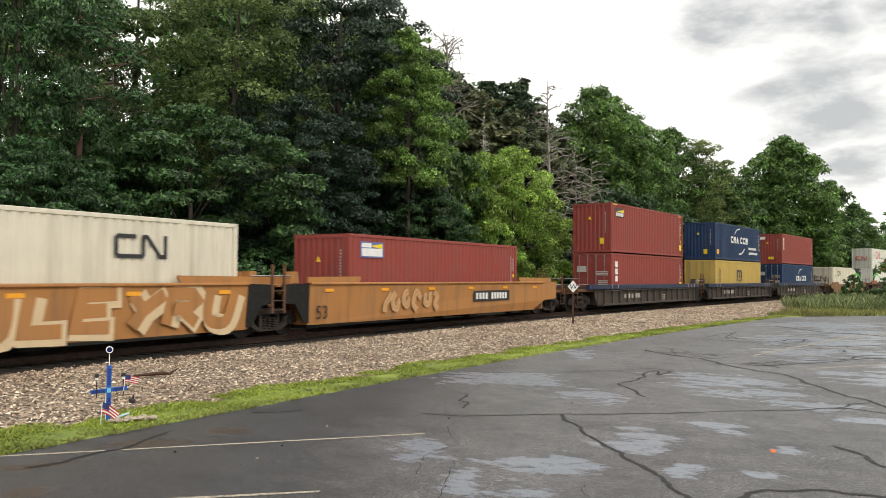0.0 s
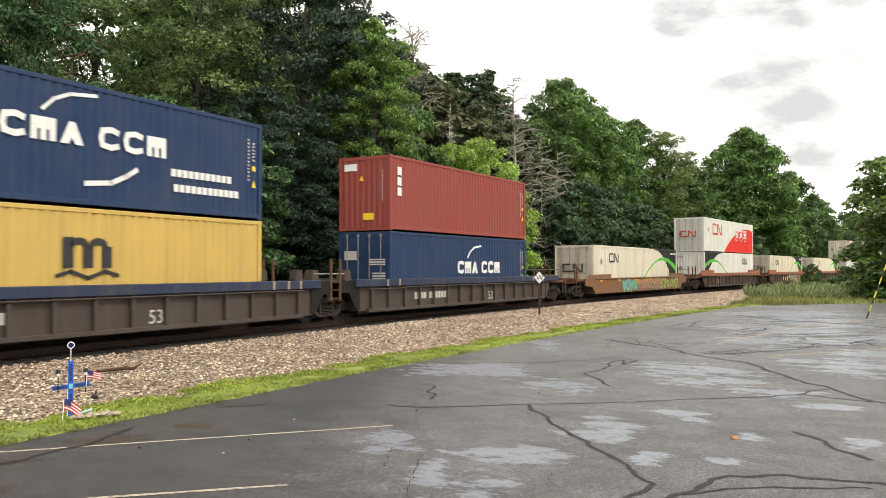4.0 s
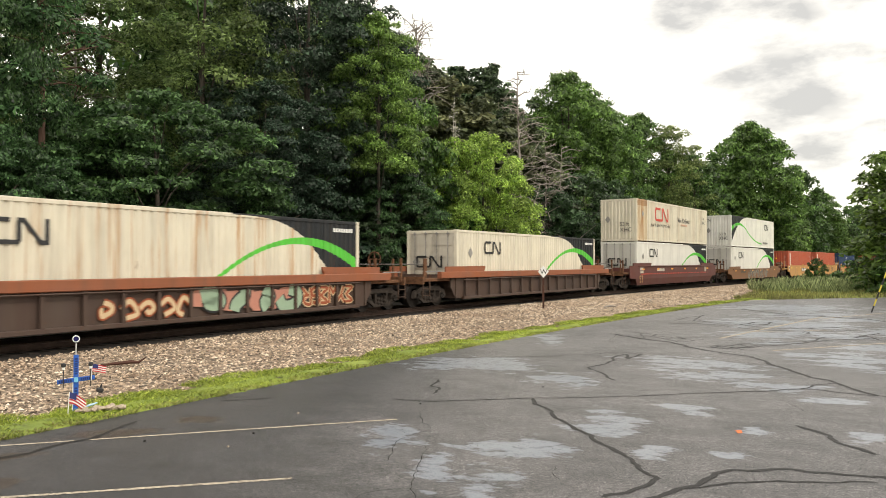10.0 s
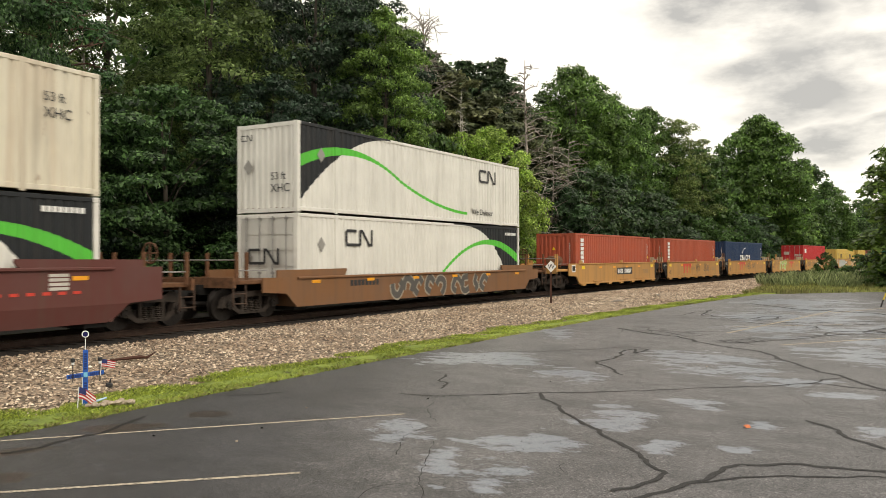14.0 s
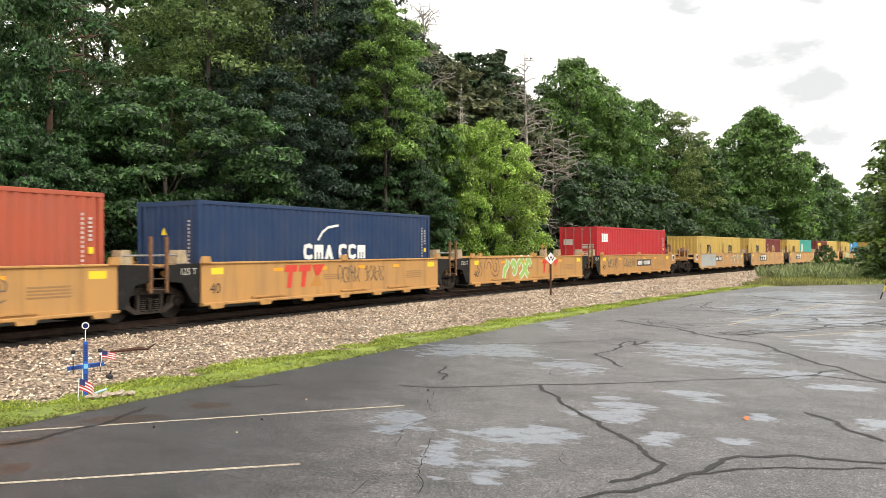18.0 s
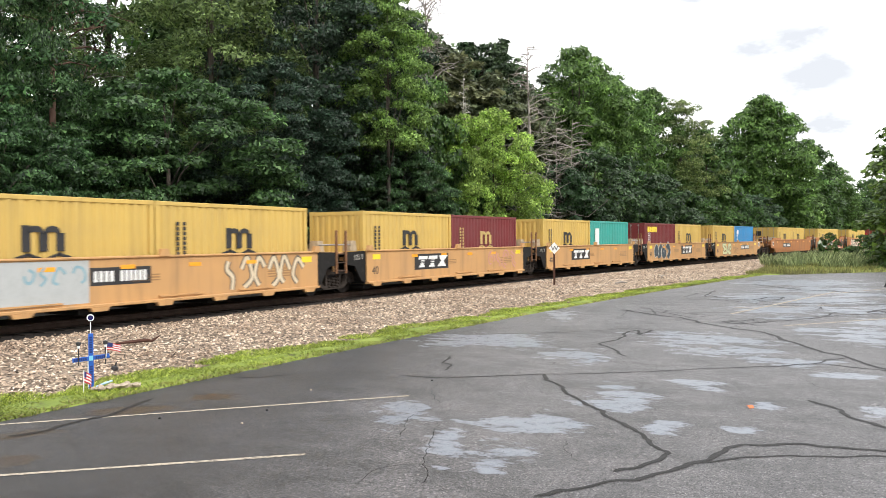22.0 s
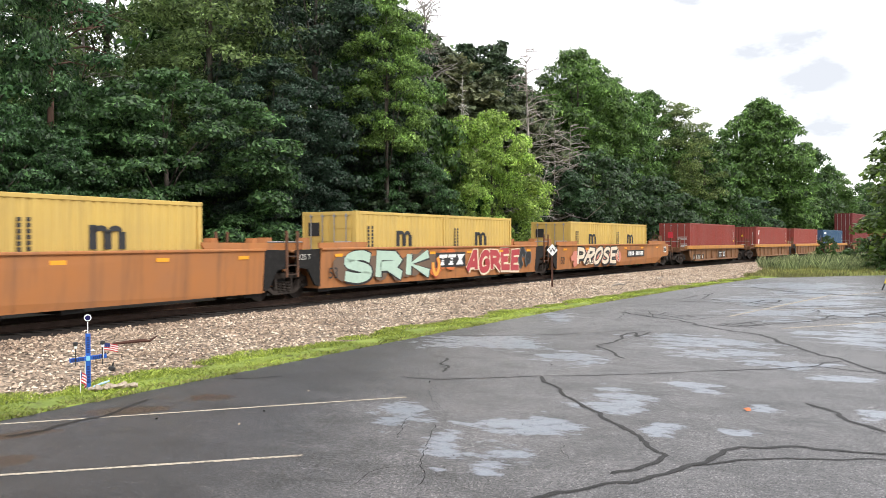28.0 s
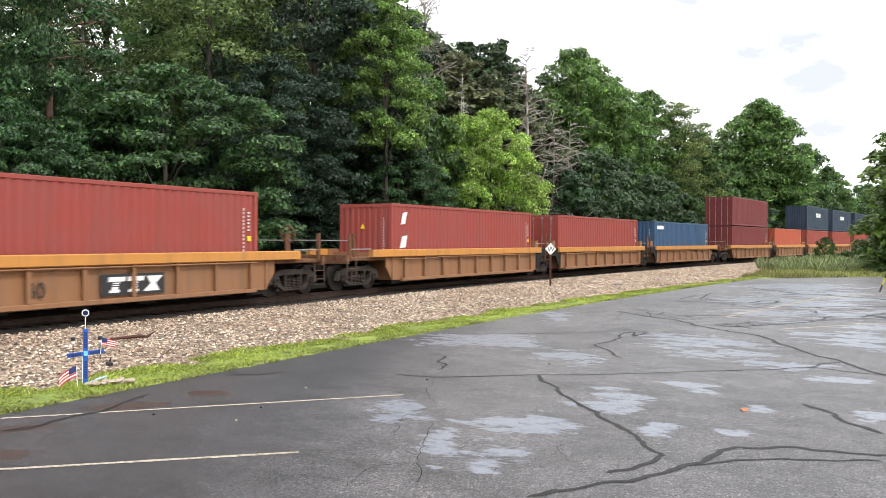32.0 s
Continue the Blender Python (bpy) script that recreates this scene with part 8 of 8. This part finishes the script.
nt.links.new(ramp(nt, geo.outputs["Random Per Island"], [(0.0, (0.015, 0.015, 0.015)), (0.6, (0.07, 0.068, 0.065)), (0.93, (0.13, 0.12, 0.11)), (1.0, (0.40, 0.37, 0.33))]), bs.inputs["Base Color"])
n_st = 76000
s_st = 4 + 110 * rng.random(n_st) ** 1.7
o_st = -9.0 + 7.05 * rng.random(n_st)
pts = np.array([on_track(s, o, bed_height(o)) for s, o in zip(s_st, o_st)])
keep = pts[:, 1] > np.array([lot_edge(x) + 1.15 - 0.01 * x + 0.3 * math.sin(x * 1.9) * math.sin(x * 0.7) for x in pts[:, 0]])
pts, s_k = pts[keep], s_st[keep]
scatter("ballast_stones", "loose crushed ballast stones in tan and grey", "ballast", m_stones, pts + rng.normal(size=pts.shape) * np.array([0, 0, 0.012]), 0.017 + 0.018 * rng.random(len(pts)) + 0.0003 * s_k, rng)


def blades(name, label, mat, base, height, width, rng, lean=0.5):
    """Grass blades as bent slips of two triangles."""
    n = len(base)
    a = rng.random(n) * 6.283
    d = np.stack([np.cos(a), np.sin(a), np.zeros(n)], 1)
    e = np.stack([-np.sin(a), np.cos(a), np.zeros(n)], 1)
    h, w = height[:, None], width[:, None]
    up = np.array([0, 0, 1.0])
    k = lean * rng.random((n, 1))
    v = np.stack([base - e * w, base + e * w, base + up * h * 0.6 + d * h * k * 0.35 + e * w * 0.7, base + up * h + d * h * k], 1).reshape(-1, 3)
    i = np.arange(n) * 4
    f = np.stack([i, i + 1, i + 2, i, i + 2, i + 3], 1).reshape(-1, 3)
    me = bpy.data.meshes.new(name)
    me.vertices.add(len(v))
    me.vertices.foreach_set("co", v.ravel())
    me.loops.add(f.size)
    me.loops.foreach_set("vertex_index", f.ravel().astype(np.int32))
    me.polygons.add(len(f))
    me.polygons.foreach_set("loop_start", np.arange(0, f.size, 3, dtype=np.int32))
    me.update(calc_edges=True)
    me.materials.append(mat)
    return tagged(new(name, me), label, "grass", kind="stuff")


GRASS = leafy("verge_grass", (0.14, 0.225, 0.036), (0.43, 0.515, 0.10), 0.4)
WEEDS = leafy("tall_grey_green_weeds", (0.2, 0.27, 0.12), (0.46, 0.5, 0.28), 0.5)
DRY = leafy("dry_grass", (0.15, 0.165, 0.05), (0.36, 0.34, 0.14), 0.3)

# the verge under the blades
m_verge, nt, bs = nodes_of("verge_turf")
c1 = ramp(nt, noise_node(nt, 2.0, 6), [(0.3, (0.07, 0.055, 0.03)), (0.40, (0.16, 0.22, 0.035)), (0.7, (0.28, 0.34, 0.06))])
nt.links.new(c1, bs.inputs["Base Color"])
bs.inputs["Roughness"].default_value = 0.95
bump(nt, bs, noise_node(nt, 40, 5), 0.9, 0.03)


def verge_outer(x):
    return lot_edge(x) + 1.3 - 0.012 * x + 0.25 * math.sin(x * 1.9) * math.sin(x * 0.7)


xs_v = np.arange(-30, 53, 0.5)
v = []
for x in xs_v:
    a, b = lot_edge(x) - 0.06, verge_outer(x)
    v += [(x, a, -0.165), (x, a + 0.1, -0.13), (x, (a + b) / 2, -0.125), (x, b, -0.21)]
sheet("verge", v, [(4 * i + j, 4 * i + 4 + j, 4 * i + 5 + j, 4 * i + 1 + j) for i in range(len(xs_v) - 1) for j in range(3)], m_verge, "strip of bright green grass between asphalt and ballast", "grass")
n_b = 84000
x_b = 3.5 + 48 * rng.random(n_b) ** 1.9
q_b = rng.random(n_b)
y_b = np.array([lot_edge(x) - 0.02 + 0.09 * noise.noise((x * 3.1, 1, 2)) + (verge_outer(x) + 0.1 - lot_edge(x)) * q * (1 + 0.12 * noise.noise((x * 2.3, q * 3, 5))) for x, q in zip(x_b, q_b)])
patch = np.array([noise.noise((x * 1.1, y * 1.1, 2)) for x, y in zip(x_b, y_b)])
keep = (patch > -0.22 - 0.25 * (1 - q_b))
base = np.stack([x_b, y_b, np.full(n_b, -0.15)], 1)[keep]
blades("verge_grass", "short bright green grass blades on the verge", GRASS, base, (0.022 + 0.036 * rng.random(len(base))) * (1 + 0.5 * patch[keep]), 0.004 + 0.0002 * base[:, 0], rng, 1.6)
fringe = base[(q_b[keep] < 0.16) | ((q_b[keep] > 0.82) & (patch[keep] < 0.1))][::2] + np.array([0.0, -0.03, 0.0])
blades("dry_fringe", "dry straw-coloured grass along the edge of the verge", DRY, fringe, 0.02 + 0.04 * rng.random(len(fringe)), 0.004 + 0.0002 * fringe[:, 0], rng, 1.8)

# the rough grass and weeds past the end of the car park
def end_of_weeds(x, yt):
    edge = yt - (7.2 if x < 60 else max(3.2, 7.2 - (x - 60) * 0.25))
    k = min(1, max(0, (x - 44) / 18))
    return (verge_outer(x) if x < 52 else verge_outer(52) - (x - 52) * 0.2) * (1 - k) + edge * k


v = []
xs_w = np.arange(44, 150, 1.0)
for x in xs_w:
    yt = float(np.interp(x, X_TABLE, Y_TABLE))
    y0, y1 = (max(-34, 4.4 - (x - 45) * 0.95) if x > 45 else 4.4), end_of_weeds(x, yt)
    v += [(x, y0 + (y1 - y0) * q, z) for q, z in ((0, -0.2), (0.3, -0.12), (0.7, -0.12), (1, -0.21))]
sheet("rough_verge", v, [(4 * i + j, 4 * i + 4 + j, 4 * i + 5 + j, 4 * i + 1 + j) for i in range(len(xs_w) - 1) for j in range(3)], m_verge, "rough grass beyond the end of the car park", "grass")


def field(n, x0, x1, f0, f1, rng):
    out = []
    while len(out) < n:
        x = x0 + (x1 - x0) * rng.random()
        yt = float(np.interp(x, X_TABLE, Y_TABLE))
        a, b = max(-34, 4.4 - (x - 45) * 0.95), end_of_weeds(x, yt)
        q = f0 + (f1 - f0) * rng.random()
        out.append((x, a + (b - a) * q, -0.15))
    return np.array(out)


p = field(14000, 46, 75, 0.0, 1.0, rng)
blades("rough_grass", "dry yellowish grass beyond the car park", DRY, p, 0.1 + 0.15 * rng.random(len(p)), np.full(len(p), 0.012), rng)
p = field(15000, 57, 100, 0.55, 1.0, rng)
p = p[np.array([noise.noise((x * 0.35, y * 0.5, 4)) > -0.12 for x, y, z in p])]
blades("tall_weeds", "tall grey-green weeds beside the track", WEEDS, p, (0.2 + 0.65 * rng.random(len(p))) * np.array([0.75 + 0.8 * abs(noise.noise((x * 0.3, y * 0.3, 8))) for x, y, z in p]), np.full(len(p), 0.012), rng, 0.6)


# grit and crumbs of stone on the asphalt
n_g2 = 14000
x_g = 4 + 16 * rng.random(n_g2) ** 1.5
y_g = -3 + 10.5 * rng.random(n_g2)
ok = np.array([y < lot_edge(x) - 0.1 and abs(math.atan2(y, x)) < 1.2 for x, y in zip(x_g, y_g)])
gp = np.stack([x_g, y_g, np.full(n_g2, LOT_Z + 0.002)], 1)[ok]
scatter("grit", "loose grit and stone crumbs on the asphalt", "grit", m_grit, gp, 0.0025 + 0.005 * rng.random(len(gp)) ** 2, rng)


# ---- what moves: the train runs west at a steady pace, its wheels turning ----
def motions():
    seconds = [float(t) for t in range(33)]
    for row in TRAIN:
        ob, u, half, z = row[:4]
        dx = row[4] if len(row) > 4 else 0.0
        walk(ob, [(t, track_pose(u - SPEED * t, half) @ Matrix.Translation((dx, 0, z))) for t in seconds])
    # the flag hangs to one side, then swings round its stick
    walk(grass_flag, [(t, Matrix.Translation((7.16, 8.95, -0.17)) @ pose(0, 0, 0, 0, 3, a)) for t, a in ((0, -40), (3, -36), (6, -42), (10, -38), (14, -44), (17, -38), (19, 15), (23, 28), (28, 36), (30, 48), (31, 78), (31.5, 112), (32, 142))])
    turn = math.degrees(SPEED / FPS / 0.457)
    lead = {}
    for k, w in WHEELS:
        if k not in lead:
            q = w.matrix_basis.translation.copy()
            walk(w, [(i / FPS, Matrix.Translation(q) @ Matrix.Rotation(radians(-turn * i), 4, "Y")) for i in range(961)])
            lead[k] = w.animation_data
        else:
            w.rotation_mode = "QUATERNION"
            w.animation_data_create()
            w.animation_data.action = lead[k].action
            w.animation_data.action_slot = lead[k].action_slot


motions()
